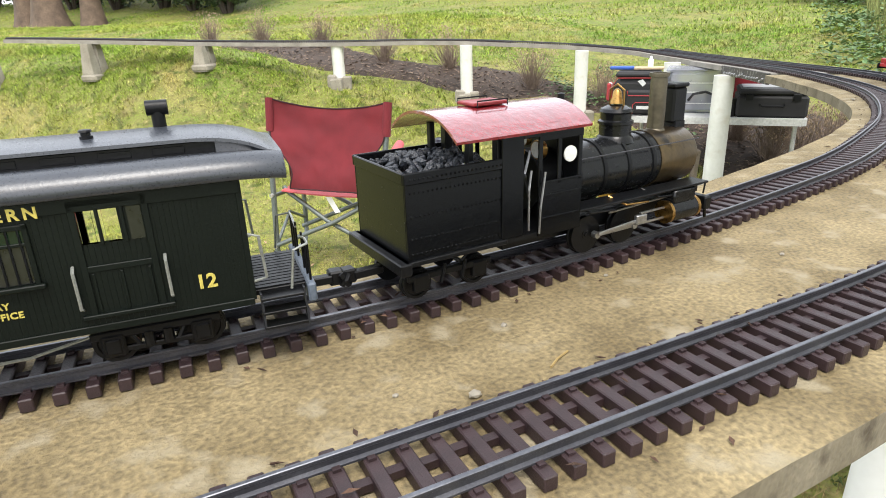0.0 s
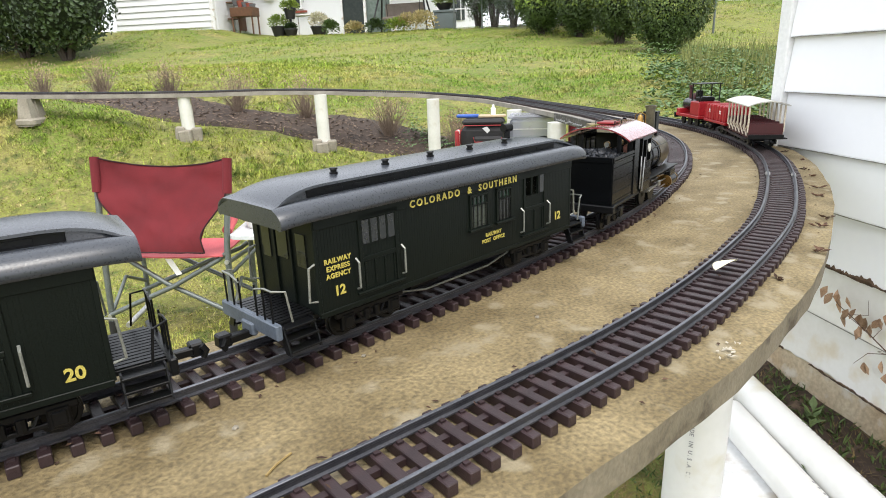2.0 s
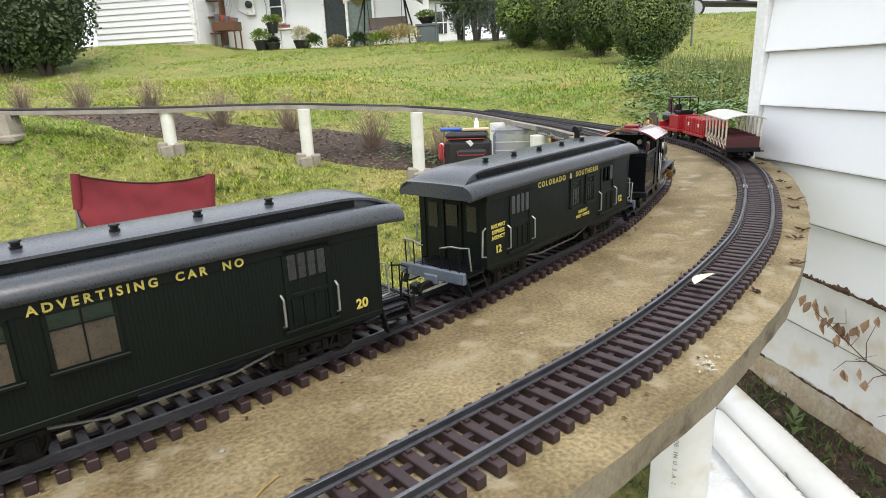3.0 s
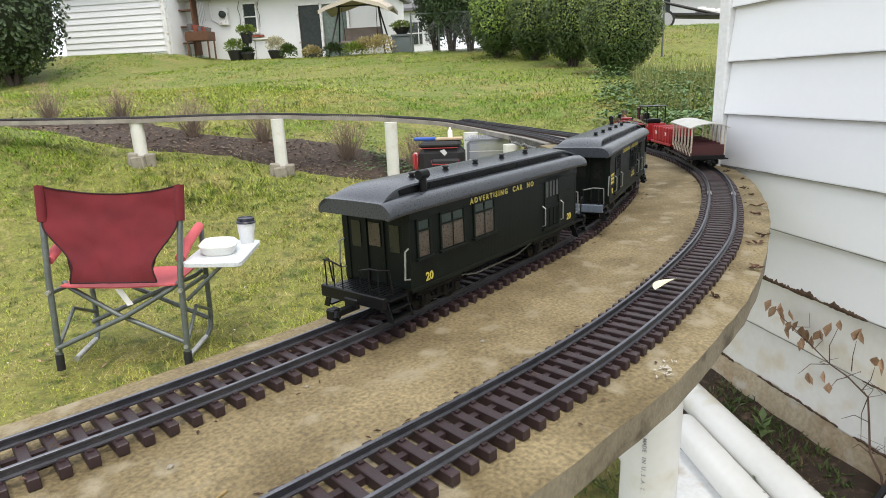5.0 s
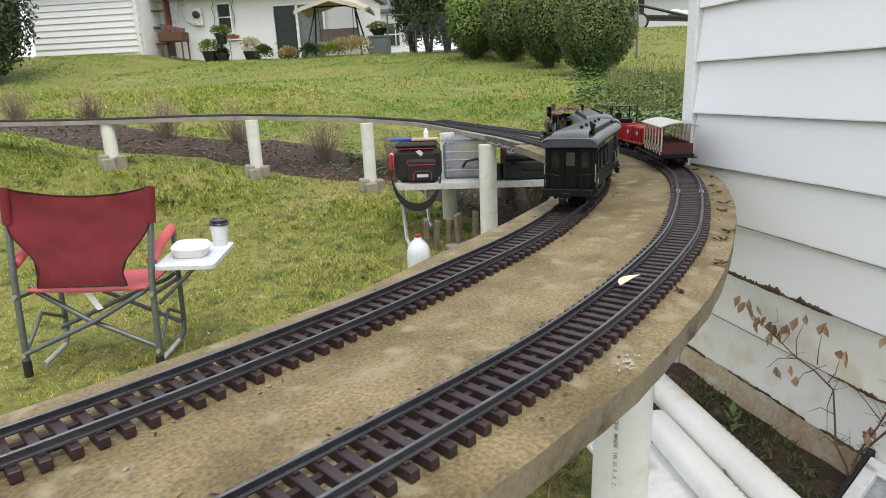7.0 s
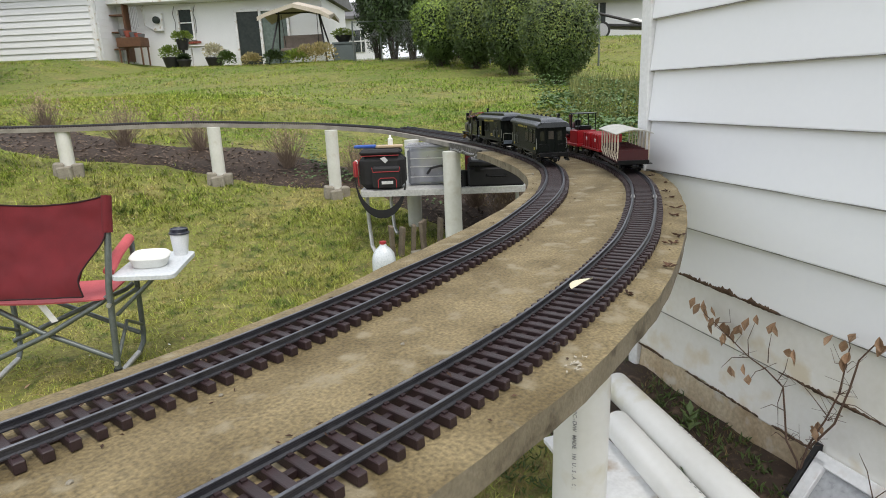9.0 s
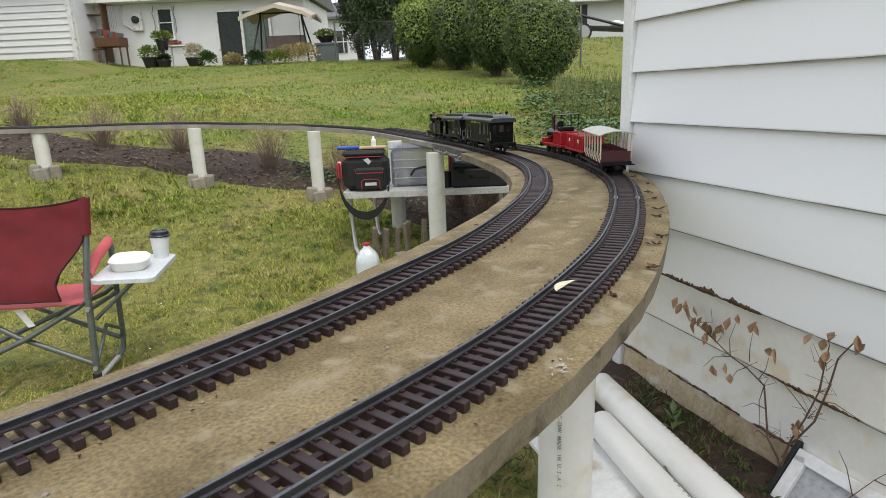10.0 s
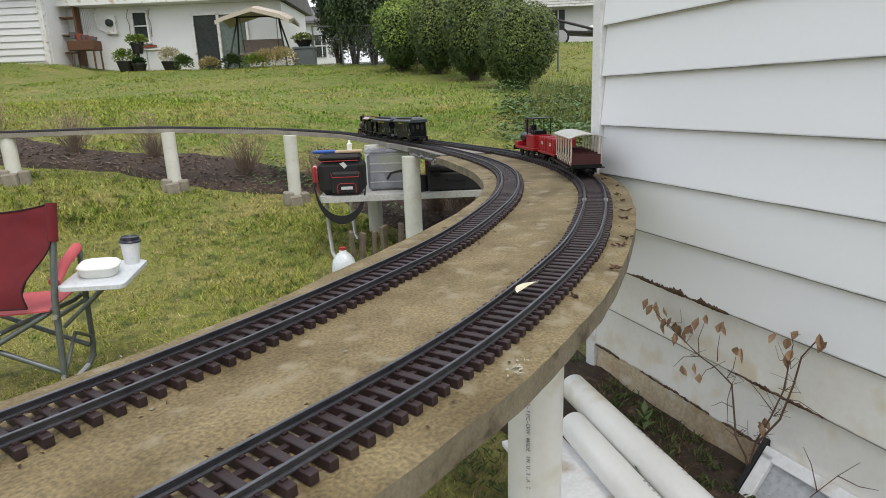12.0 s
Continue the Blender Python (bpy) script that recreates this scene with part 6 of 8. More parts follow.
    for x in (-0.09, 0.09):
        bm = B()
        box(bm, (x, -0.122, 0.086), (0.03, 0.008, 0.026), 0.002)
        part("latch", bm, black_paint, hc)
    part("handle", tube(B(), [(-0.045, -0.12, 0.055), (-0.045, -0.135, 0.05), (0.045, -0.135, 0.05), (0.045, -0.12, 0.055)], 0.004, 8), black_paint, hc)
    rb = part("red_toolbox", box(B(), (0, 0, 0.075), (0.16, 0.14, 0.15), 0.006), mat("red_metal_box", (0.24, 0.012, 0.02), (0.16, 0.01, 0.014), 20, 0.4))
    rb.matrix_basis = M0 @ pose(0.235, 0.22, zt)
    tagged(rb, "dark red metal toolbox behind the black case", "toolbox")
    can = part("tin_can", lathe(B(), [(0.001, 0), (0.03, 0), (0.03, 0.075), (0.027, 0.077), (0.001, 0.077)], None, 20), bag_black, smooth=True)
    can.matrix_basis = M0 @ pose(0.135, -0.10, zt)
    tagged(can, "small dark tin standing on the table", "can")
    # jug on the grass
    p = Vector((2.576, 2.223))
    jg = thing("water_jug", pose(p.x, p.y, land(p.x, p.y), 0, 0, 40) @ Matrix.Diagonal((0.92, 0.92, 0.92, 1)), "milky plastic gallon water jug with a red cap on the grass", "jug")
    rows = []
    for z, k, in ((0, 0.9), (0.01, 1.0), (0.15, 1.0), (0.185, 0.9), (0.215, 0.62), (0.235, 0.32), (0.25, 0.26)):
        rows.append([(0.072 * k * abs(math.cos(a)) ** 0.7 * (1 if math.cos(a) > 0 else -1), 0.072 * k * abs(math.sin(a)) ** 0.7 * (1 if math.sin(a) > 0 else -1), z) for a in (2 * math.pi * q / 24 for q in range(24))])
    part("jug_body", rings(B(), rows), jug_mat, jg, smooth=True)
    part("jug_handle", tube(B(), [(0.03, 0, 0.235), (0.062, 0, 0.225), (0.075, 0, 0.18), (0.068, 0, 0.14)], 0.010, 8), jug_mat, jg, smooth=True)
    part("cap", lathe(B(), [(0.001, 0.248), (0.021, 0.248), (0.021, 0.264), (0.001, 0.265)], None, 16), bag_red, jg, smooth=True)
    # old timber and a flat slab at the post's foot
    old = mat("old_grey_timber", (0.20, 0.165, 0.12), (0.11, 0.085, 0.06), 14, 0.9, 0.6, fine=120)
    rng = random.Random(6)
    for k in range(6):
        x, y = 2.90 + 0.032 * k + rng.uniform(-0.02, 0.02), 2.44 - 0.044 * k + rng.uniform(-0.03, 0.03)
        h = rng.uniform(0.16, 0.26)
        bm = B()
        box(bm, (0, 0, h / 2), (0.045, 0.025, h), 0.003)
        ob = part("timber_stub", bm, old)
        ob.matrix_basis = pose(x, y, land(x, y) - 0.01, rng.uniform(-8, 8), rng.uniform(-8, 8), rng.uniform(0, 90))
        tagged(ob, "weathered grey timber offcut standing by the post", "timber", "timber stubs")
    bm = B()
    box(bm, (0, 0, 0.015), (0.34, 0.16, 0.03), 0.006)
    ob = part("stepping_slab", bm, footing)
    ob.matrix_basis = pose(3.06, 2.20, land(3.06, 2.20) + 0.02, 0, 0, -20)
    tagged(ob, "flat pale concrete slab at the foot of the post", "slab")


build_table()

# ---- red train standing on the outer line ----
train_red = mat("bright_red_paint", (0.34, 0.010, 0.016), (0.27, 0.008, 0.012), 20, 0.35, 0.05)
dark_red = mat("dark_red_paint", (0.060, 0.005, 0.007), (0.040, 0.003, 0.005), 20, 0.45, 0.1)
cream = mat("cream_paint", (0.62, 0.54, 0.42), (0.52, 0.45, 0.34), 30, 0.5)
pale_roof = mat("pale_grey_roof", (0.52, 0.51, 0.46), (0.40, 0.39, 0.34), 14, 0.45, 0.1)


def small_truck(ob, x):
    bm = B()
    for s in (-1, 1):
        box(bm, (x, s * 0.033, 0.018), (0.060, 0.005, 0.008), 0.001)
        for k in (-1, 1):
            box(bm, (x + k * 0.021, s * 0.034, 0.014), (0.012, 0.006, 0.012), 0.001)
    box(bm, (x, 0, 0.020), (0.016, 0.064, 0.008), 0.001)
    part("truck_frame", bm, black_paint, ob)
    for k in (-1, 1):
        wheelset(ob, x + k * 0.021, 0.0125, 0.0125)


def build_red_train():
    co = thing("open_coach", OUTER.seat(2.075, 0.08) @ Matrix.Diagonal((1, 0.95, 0.87, 1)), "open model coach with dark red body, cream posts and pale roof", "model train car", "cars of the red train")
    L = 0.125
    bm = B()
    box(bm, (0, 0, 0.033), (2 * L, 0.088, 0.008), 0.001)
    for s in (-1, 1):
        box(bm, (0, s * 0.043, 0.050), (2 * L, 0.003, 0.030), 0.0006)
        box(bm, (s * L, 0, 0.054), (0.003, 0.088, 0.038), 0.0006)
    part("coach_body", bm, dark_red, co, "dark red body with low sides")
    for k in range(6):
        bench = part("bench", box(B(), (-0.09 + 0.04 * k, 0, 0.046), (0.024, 0.080, 0.006), 0.001), dark_red, co)
        part("bench_back", box(B(), (-0.10 + 0.04 * k, 0, 0.060), (0.006, 0.080, 0.034), 0.002), dark_red, bench)
    for s in (-1, 1):
        for k in range(7):
            bm = B()
            box(bm, (-L + 0.004 + (2 * L - 0.008) * k / 6, s * 0.0455, 0.086), (0.005, 0.004, 0.080), 0.0006)
            part("roof_post", bm, cream, co)
        for k in range(6):
            part("seat_bracket", tube(B(), [(-0.115 + 0.04 * k, s * 0.046, 0.066), (-0.105 + 0.04 * k, s * 0.049, 0.052), (-0.115 + 0.04 * k, s * 0.046, 0.036)], 0.002, 6), cream, co)
        bm = B()
        box(bm, (0, s * 0.052, 0.027), (2 * L, 0.012, 0.003), 0.0005)
        part("running_step", bm, black_paint, co)
    rows = []
    for x in (-L - 0.012, -L - 0.010, L + 0.010, L + 0.012):
        top = [(x, 0.054 * c, 0.127 + 0.013 * (1 - c * c)) for c in np.linspace(-1, 1, 13)]
        rows.append(top + [(x, y, z - 0.003) for _, y, z in top[::-1]])
    part("coach_roof", rings(B(), rows), pale_roof, co, "pale grey arched roof", smooth=True)
    bm = B()
    box(bm, (-L - 0.004, 0, 0.033), (0.008, 0.092, 0.014), 0.001)
    box(bm, (0, 0, 0.024), (0.16, 0.02, 0.012), 0.001)
    part("end_beam", bm, black_paint, co)
    coupler(co, -L - 0.014, -1)
    for x in (-0.08, 0.08):
        small_truck(co, x)
    wg = thing("red_wagon", OUTER.seat(2.345, 0.05), "bright red model wagon with white cross marks on its sides", "model train car", "cars of the red train")
    bm = B()
    box(bm, (0, 0, 0.034), (0.20, 0.08, 0.008), 0.001)
    part("wagon_floor", bm, train_red, wg)
    for k in (-1, 1):
        tub = part("wagon_tub", box(B(), (k * 0.048, 0, 0.062), (0.086, 0.076, 0.048), 0.003), train_red, wg)
        for q in range(4):
            part("rib", box(B(), (k * 0.048 - 0.039 + 0.026 * q, 0, 0.062), (0.003, 0.080, 0.05), 0.0006), train_red, tub)
    for k in (-1, 1):
        for a in (-35, 35):
            for s in (-1, 1):
                bm = B()
                box(bm, (0, 0, 0), (0.016, 0.0012, 0.003))
                x = part("cross_mark", bm, foam, wg)
                x.matrix_basis = pose(k * 0.048, s * 0.0386, 0.066, 0, a)
    for x in (-0.06, 0.06):
        small_truck(wg, x)
    lo = thing("red_locomotive", OUTER.seat(2.60, 0.05), "small red and black model steam locomotive with an open cab", "model locomotive")
    bm = B()
    box(bm, (0, 0, 0.033), (0.20, 0.082, 0.010), 0.001)
    box(bm, (-0.055, 0, 0.062), (0.075, 0.076, 0.050), 0.003)
    box(bm, (0.085, 0, 0.046), (0.03, 0.08, 0.018), 0.002)
    part("loco_body", bm, train_red, lo)
    bm = B()
    lathe(bm, [(0.001, -0.02), (0.022, -0.02), (0.022, 0.078), (0.018, 0.082), (0.001, 0.084)], pose(0.01, 0, 0.070, 0, 90), 24)
    part("boiler", bm, black_gloss, lo, smooth=True)
    bm = B()
    lathe(bm, [(0.007, 0.085), (0.006, 0.128), (0.009, 0.130), (0.009, 0.138), (0.006, 0.138)], pose(0.072, 0, 0), 16)
    lathe(bm, [(0.011, 0.086), (0.010, 0.104), (0.006, 0.110), (0.001, 0.112)], pose(0.035, 0, 0), 16)
    part("chimney", bm, dark_red, lo, smooth=True)
    for x in (-0.088, -0.022):
        for s in (-1, 1):
            part("cab_post", tube(B(), [(x, s * 0.034, 0.085), (x, s * 0.034, 0.146)], 0.0022, 6), black_paint, lo)
    bm = B()
    box(bm, (-0.055, 0, 0.1475), (0.082, 0.080, 0.003), 0.001)
    part("cab_roof", bm, black_paint, lo)
    bm = B()
    box(bm, (-0.055, 0.0, 0.094), (0.05, 0.05, 0.016), 0.004)
    box(bm, (-0.03, 0.012, 0.108), (0.02, 0.02, 0.03), 0.003)
    part("cab_fittings", bm, black_paint, lo)
    bm = B()
    box(bm, (0.106, 0, 0.030), (0.008, 0.09, 0.018), 0.002)
    for s in (-1, 1):
        tube(bm, [(0.108, s * 0.028, 0.032), (0.120, s * 0.028, 0.032)], 0.005, 8)
    part("buffer_beam", bm, black_paint, lo)
    for x in (-0.06, 0.0, 0.06):
        wheelset(lo, x, 0.0160, 0.0160, spokes=8)


build_red_train()

# ---- litter on the shelf ----


def build_litter():
    # a curled oval petal: two rows of rim points about a sunk midrib
    vs, fs = [], []
    for i in range(11):
        f = i / 10
        half = 0.0075 * math.sin(math.pi * min(1, f * 0.92 + 0.05)) ** 0.7
        bend = 0.006 * math.sin(math.pi * f)
        vs += [(0.050 * f, bend - half, 0.003 + 0.002 * f), (0.050 * f, bend, 0.001), (0.050 * f, bend + half, 0.0025)]
    for i in range(10):
        fs += [(3 * i, 3 * i + 3, 3 * i + 4, 3 * i + 1), (3 * i + 1, 3 * i + 4, 3 * i + 5, 3 * i + 2)]
    ob = part("fallen_leaf", raw(vs, fs), mat("pale_yellow_petal", (0.66, 0.64, 0.48), (0.58, 0.54, 0.36), 90, 0.6, 0.1), smooth=True)
    ob.matrix_basis = pose(0.828, 0.237, RAIL + 0.001, 0, 0, -5)
    tagged(ob, "pale yellow fallen petal lying across the sleepers", "leaf")
    bits = mat("dry_litter", (0.12, 0.065, 0.04), (0.06, 0.032, 0.02), 120, 0.9, 0.5, vary=0.5)
    spots = [(1.50, 0.318), (1.42, 0.300), (1.25, 0.236), (1.19, 0.226), (1.05, 0.190), (1.70, 0.40), (1.62, 0.365), (1.97, 0.53), (1.84, 0.45), (0.90, 0.19)]
    for k, (x, y) in enumerate(spots):
        vs, fs = [], []
        rng = random.Random(k)
        for _ in range(5):
            a = rng.uniform(0, 6.28)
            leaf_quad(vs, fs, Vector((rng.uniform(-0.006, 0.006), rng.uniform(-0.006, 0.006), 0.001)), Vector((math.cos(a), math.sin(a), rng.uniform(0, 0.5))), Vector((0, 0, 1)), rng.uniform(0.008, 0.016), rng.uniform(0.002, 0.004), 0.002)
        ob = part("dry_leaf_clump", raw(vs, fs), bits)
        ob.matrix_basis = pose(x, y, SLAB)
        tagged(ob, "small clump of dry brown leaf litter on the concrete", "leaf litter", "leaf litter")
    for k, (x, y, s) in enumerate(((0.225, 0.307, 0.005), (0.182, 0.337, 0.0025), (0.30, 0.375, 0.003), (1.86, 0.87, 0.006), (0.62, 0.335, 0.003), (0.44, 0.40, 0.0025))):
        bm = B()
        r = bmesh.ops.create_icosphere(bm, subdivisions=1, radius=s)
        for v in r["verts"]:
            v.co = Vector((v.co.x * 1.2, v.co.y, v.co.z * 0.6)) * (0.85 + 0.3 * noise.noise(v.co * 300 + Vector((k, 0, 0))))
        ob = part("pebble", bm, footing)
        ob.matrix_basis = pose(x, y, SLAB + s * 0.4)
        tagged(ob, "small grey pebble on the concrete shelf", "pebble", "pebbles")
    rng = random.Random(77)
    vs, fs = [], []
    for _ in range(260):
        line = rng.choice((INNER, OUTER))
        s, o = rng.uniform(0.0, 2.6), rng.uniform(-0.06, 0.06)
        c, d, l, u = line.axes(s)
        if 0.018 < abs(o) < 0.030:
            continue
        p = c + l * o
        p.z = SLAB + 0.0012 if abs(o) > 0.04 else SLAB + 0.011
        a = rng.uniform(0, 6.28)
        leaf_quad(vs, fs, p, Vector((math.cos(a), math.sin(a), 0.1)), Vector((0, 0, 1)), rng.uniform(0.004, 0.011), rng.uniform(0.0006, 0.002), 0.0008)
    ob = part("track_debris", raw(vs, fs), bits)
    tagged(ob, "tiny dry bits scattered along the tracks", "debris", kind="stuff")
    vs, fs = [], []
    rng = random.Random(41)
    for q in range(26):
        a = rng.uniform(0, 6.28)
        leaf_quad(vs, fs, Vector((rng.gauss(0, 0.011), rng.gauss(0, 0.004), 0.00004 * q)), Vector((math.cos(a), 0.4 * math.sin(a), 0)), Vector((0, 0, 1)), rng.uniform(0.002, 0.008), rng.uniform(0.0006, 0.0018), 0.0)
    ob = part("lime_stain", raw(vs, fs), mat("white_lime", (0.46, 0.42, 0.34), None, 200, 0.9))
    ob.matrix_basis = pose(0.675, 0.158, SLAB + 0.0012, 0, 0, 10)
    tagged(ob, "small white lime splash on the concrete", "stain")
    part_twig = part("straw", tube(B(), [(0, 0, 0.0012), (0.012, 0.001, 0.0016), (0.027, 0.000, 0.0012)], 0.0009, 5), mat("straw", (0.34, 0.24, 0.09), None, 90, 0.8))
    part_twig.matrix_basis = pose(0.288, 0.305, SLAB, 0, 0, 22)
    tagged(part_twig, "short brown straw lying on the concrete", "straw")


build_litter()

# ---- dormant shrubs along the soil bed ----


def ground_at(v, u):
    p = EYE0 + AHEAD * v + RIGHT * u
    return Vector((p.x, p.y, land(p.x, p.y)))


grey_twig = mat("grey_brown_twigs", (0.22, 0.17, 0.13), (0.14, 0.10, 0.08), 30, 0.9, 0.2, vary=0.3)
bud_mat = mat("withered_flower_heads", (0.34, 0.26, 0.17), (0.24, 0.17, 0.11), 30, 0.9, vary=0.4)


def build_bare_shrub(p, size, seed):
    rng = random.Random(seed)
    ob = thing("bare_shrub", Matrix.Translation(p), "leafless grey-brown shrub with withered tips in the soil bed", "shrub", "bare shrubs")
    vs, fs, bs, bf = [], [], [], []
    for _ in range(210):
        a, t = rng.uniform(0, 6.28), rng.uniform(0.05, 0.80)
        d = Vector((math.cos(a) * math.sin(t), math.sin(a) * math.sin(t), math.cos(t)))
        q, ln = Vector((rng.uniform(-0.03, 0.03), rng.uniform(-0.03, 0.03), -0.02)), size * rng.uniform(0.5, 1.0)
        for k in range(3):
            e = q + (d + Vector((rng.uniform(-0.25, 0.25), rng.uniform(-0.25, 0.25), 0.1))).normalized() * ln / 3
            s = d.orthogonal().normalized() * 0.0032 * (1 - k * 0.25)
            s2 = d.cross(s)
            i = len(vs)
            vs += [q + s, q - s * 0.5 + s2, q - s * 0.5 - s2, e]
            fs += [(i, i + 1, i + 3), (i + 1, i + 2, i + 3), (i + 2, i, i + 3)]
            q = e
        leaf_quad(bs, bf, q, d, d.orthogonal(), 0.018, 0.006, 0.003)
    part("twig_growth", raw(vs, fs), grey_twig, ob)["kind"] = "stuff"
    part("seed_growth", raw(bs, bf), bud_mat, ob)["kind"] = "stuff"


for k, (v, u, s) in enumerate(((5.6, -3.1, 0.46), (5.7, -2.45, 0.44), (5.5, -1.57, 0.44), (5.3, -0.90, 0.36), (5.75, -3.9, 0.42), (5.8, -4.7, 0.42), (5.9, -5.5, 0.40), (4.9, -0.25, 0.30), (4.5, 0.10, 0.38), (4.55, 0.35, 0.40), (4.3, 0.62, 0.40), (4.15, 0.28, 0.34), (4.2, 0.45, 0.36))):
    build_bare_shrub(ground_at(v, u), s, k)

# ---- hedges and evergreen shrubs ----
BARK = mat("dark_bark", (0.06, 0.045, 0.035), None, 20, 0.9, 0.6)
LEAF_DARK = mat("dark_evergreen_leaves", (0.026, 0.052, 0.014), (0.046, 0.078, 0.022), 3, 0.5, 0.0, vary=0.5)
# near-black core colour paints the shade inside the crowns
LEAF_CORE = mat("shaded_crown_core", (0.010, 0.018, 0.006), (0.018, 0.030, 0.010), 6, 0.9, 0.8, fine=40)
# in the hedges this serves as the shaded green under LEAF_MID and LEAF_LIGHT
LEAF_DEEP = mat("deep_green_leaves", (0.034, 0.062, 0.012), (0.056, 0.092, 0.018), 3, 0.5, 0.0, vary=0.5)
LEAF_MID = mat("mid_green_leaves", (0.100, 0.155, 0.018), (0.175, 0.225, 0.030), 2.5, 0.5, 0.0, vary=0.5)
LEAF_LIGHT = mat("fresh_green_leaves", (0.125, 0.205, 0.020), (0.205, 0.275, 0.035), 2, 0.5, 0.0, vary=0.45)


def full(c):
    """How far a clipped shrub swells past a plain ball at that height."""
    return math.sqrt((1 - abs(c) ** 3.2) / max(0.02, 1 - c * c)) * (1 + 0.30 * min(0.0, c))


def build_shrub(p, rx, rz, seed, material, count=3600, leaf=0.05, name="evergreen_shrub", label="tall dense evergreen shrub at the top of the lawn", base=0.06, shade=None, stems=5):
    rng = random.Random(seed)
    ob = thing(name, Matrix.Translation(p), label, "shrub" if "shrub" in name else "tree", "hedge shrubs")
    for k in range(stems):
        a = 6.283 * k / stems
        bm = tube(B(), [(0.05 * math.cos(a), 0.05 * math.sin(a), -0.1), (0.25 * rx * math.cos(a), 0.25 * rx * math.sin(a), rz * 0.5), (0.5 * rx * math.cos(a + 0.4), 0.5 * rx * math.sin(a + 0.4), rz * 1.3)], 0.05 * rx, 6, 0.012)
        part("trunk", bm, BARK, ob, smooth=True)
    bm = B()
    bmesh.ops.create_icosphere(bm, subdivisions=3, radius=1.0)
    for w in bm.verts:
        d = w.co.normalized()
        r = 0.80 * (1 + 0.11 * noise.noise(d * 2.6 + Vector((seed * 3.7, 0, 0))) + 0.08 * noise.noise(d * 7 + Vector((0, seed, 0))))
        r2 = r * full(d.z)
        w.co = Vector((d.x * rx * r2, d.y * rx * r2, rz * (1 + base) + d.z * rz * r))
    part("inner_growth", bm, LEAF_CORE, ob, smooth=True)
    groups = [([], []), ([], [])]
    for _ in range(count):
        a, c = rng.uniform(0, 6.283), rng.uniform(-1, 1)
        d = Vector((math.cos(a) * math.sqrt(1 - c * c), math.sin(a) * math.sqrt(1 - c * c), c))
        lump = 1 + 0.11 * noise.noise(d * 2.6 + Vector((seed * 3.7, 0, 0))) + 0.08 * noise.noise(d * 7 + Vector((0, seed, 0)))
        r = lump * (rng.random() ** 0.22)
        k = full(c)
        q = Vector((d.x * rx * r * k, d.y * rx * r * k, rz * (1 + base) + d.z * rz * r))
        if q.z < base * rz * 0.5:
            continue
        n = (d + Vector((rng.uniform(-0.8, 0.8), rng.uniform(-0.8, 0.8), rng.uniform(-0.4, 0.9)))).normalized()
        t = n.orthogonal().normalized()
        t = (t * math.cos(a * 7) + n.cross(t) * math.sin(a * 7)).normalized()
        # painted light: upper outer leaves get the lit green, low and inner ones the shade
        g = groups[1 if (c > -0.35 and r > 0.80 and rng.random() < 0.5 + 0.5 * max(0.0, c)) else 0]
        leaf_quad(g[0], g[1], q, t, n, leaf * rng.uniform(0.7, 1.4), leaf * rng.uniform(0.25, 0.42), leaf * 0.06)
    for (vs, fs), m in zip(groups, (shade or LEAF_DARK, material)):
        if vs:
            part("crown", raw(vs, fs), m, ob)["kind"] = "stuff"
    return ob


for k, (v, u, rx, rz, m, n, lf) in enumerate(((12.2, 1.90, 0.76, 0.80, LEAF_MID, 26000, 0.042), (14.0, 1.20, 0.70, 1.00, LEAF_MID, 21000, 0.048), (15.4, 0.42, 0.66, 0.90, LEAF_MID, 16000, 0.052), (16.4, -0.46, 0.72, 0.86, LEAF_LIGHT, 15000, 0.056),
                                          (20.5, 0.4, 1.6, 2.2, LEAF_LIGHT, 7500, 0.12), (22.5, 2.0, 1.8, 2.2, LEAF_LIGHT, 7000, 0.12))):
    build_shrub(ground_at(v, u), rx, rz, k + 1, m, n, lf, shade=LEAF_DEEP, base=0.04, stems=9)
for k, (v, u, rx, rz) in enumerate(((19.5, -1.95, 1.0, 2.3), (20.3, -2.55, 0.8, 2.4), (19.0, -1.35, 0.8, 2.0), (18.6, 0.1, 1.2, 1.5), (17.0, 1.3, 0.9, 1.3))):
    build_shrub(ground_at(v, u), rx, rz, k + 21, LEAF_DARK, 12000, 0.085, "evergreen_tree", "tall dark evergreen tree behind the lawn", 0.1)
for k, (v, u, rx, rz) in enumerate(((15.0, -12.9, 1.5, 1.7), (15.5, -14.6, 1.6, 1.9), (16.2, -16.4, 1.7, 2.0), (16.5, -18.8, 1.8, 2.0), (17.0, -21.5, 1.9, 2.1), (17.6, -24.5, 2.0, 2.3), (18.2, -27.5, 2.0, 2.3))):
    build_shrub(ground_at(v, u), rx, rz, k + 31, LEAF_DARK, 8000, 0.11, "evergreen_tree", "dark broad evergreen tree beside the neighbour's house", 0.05)


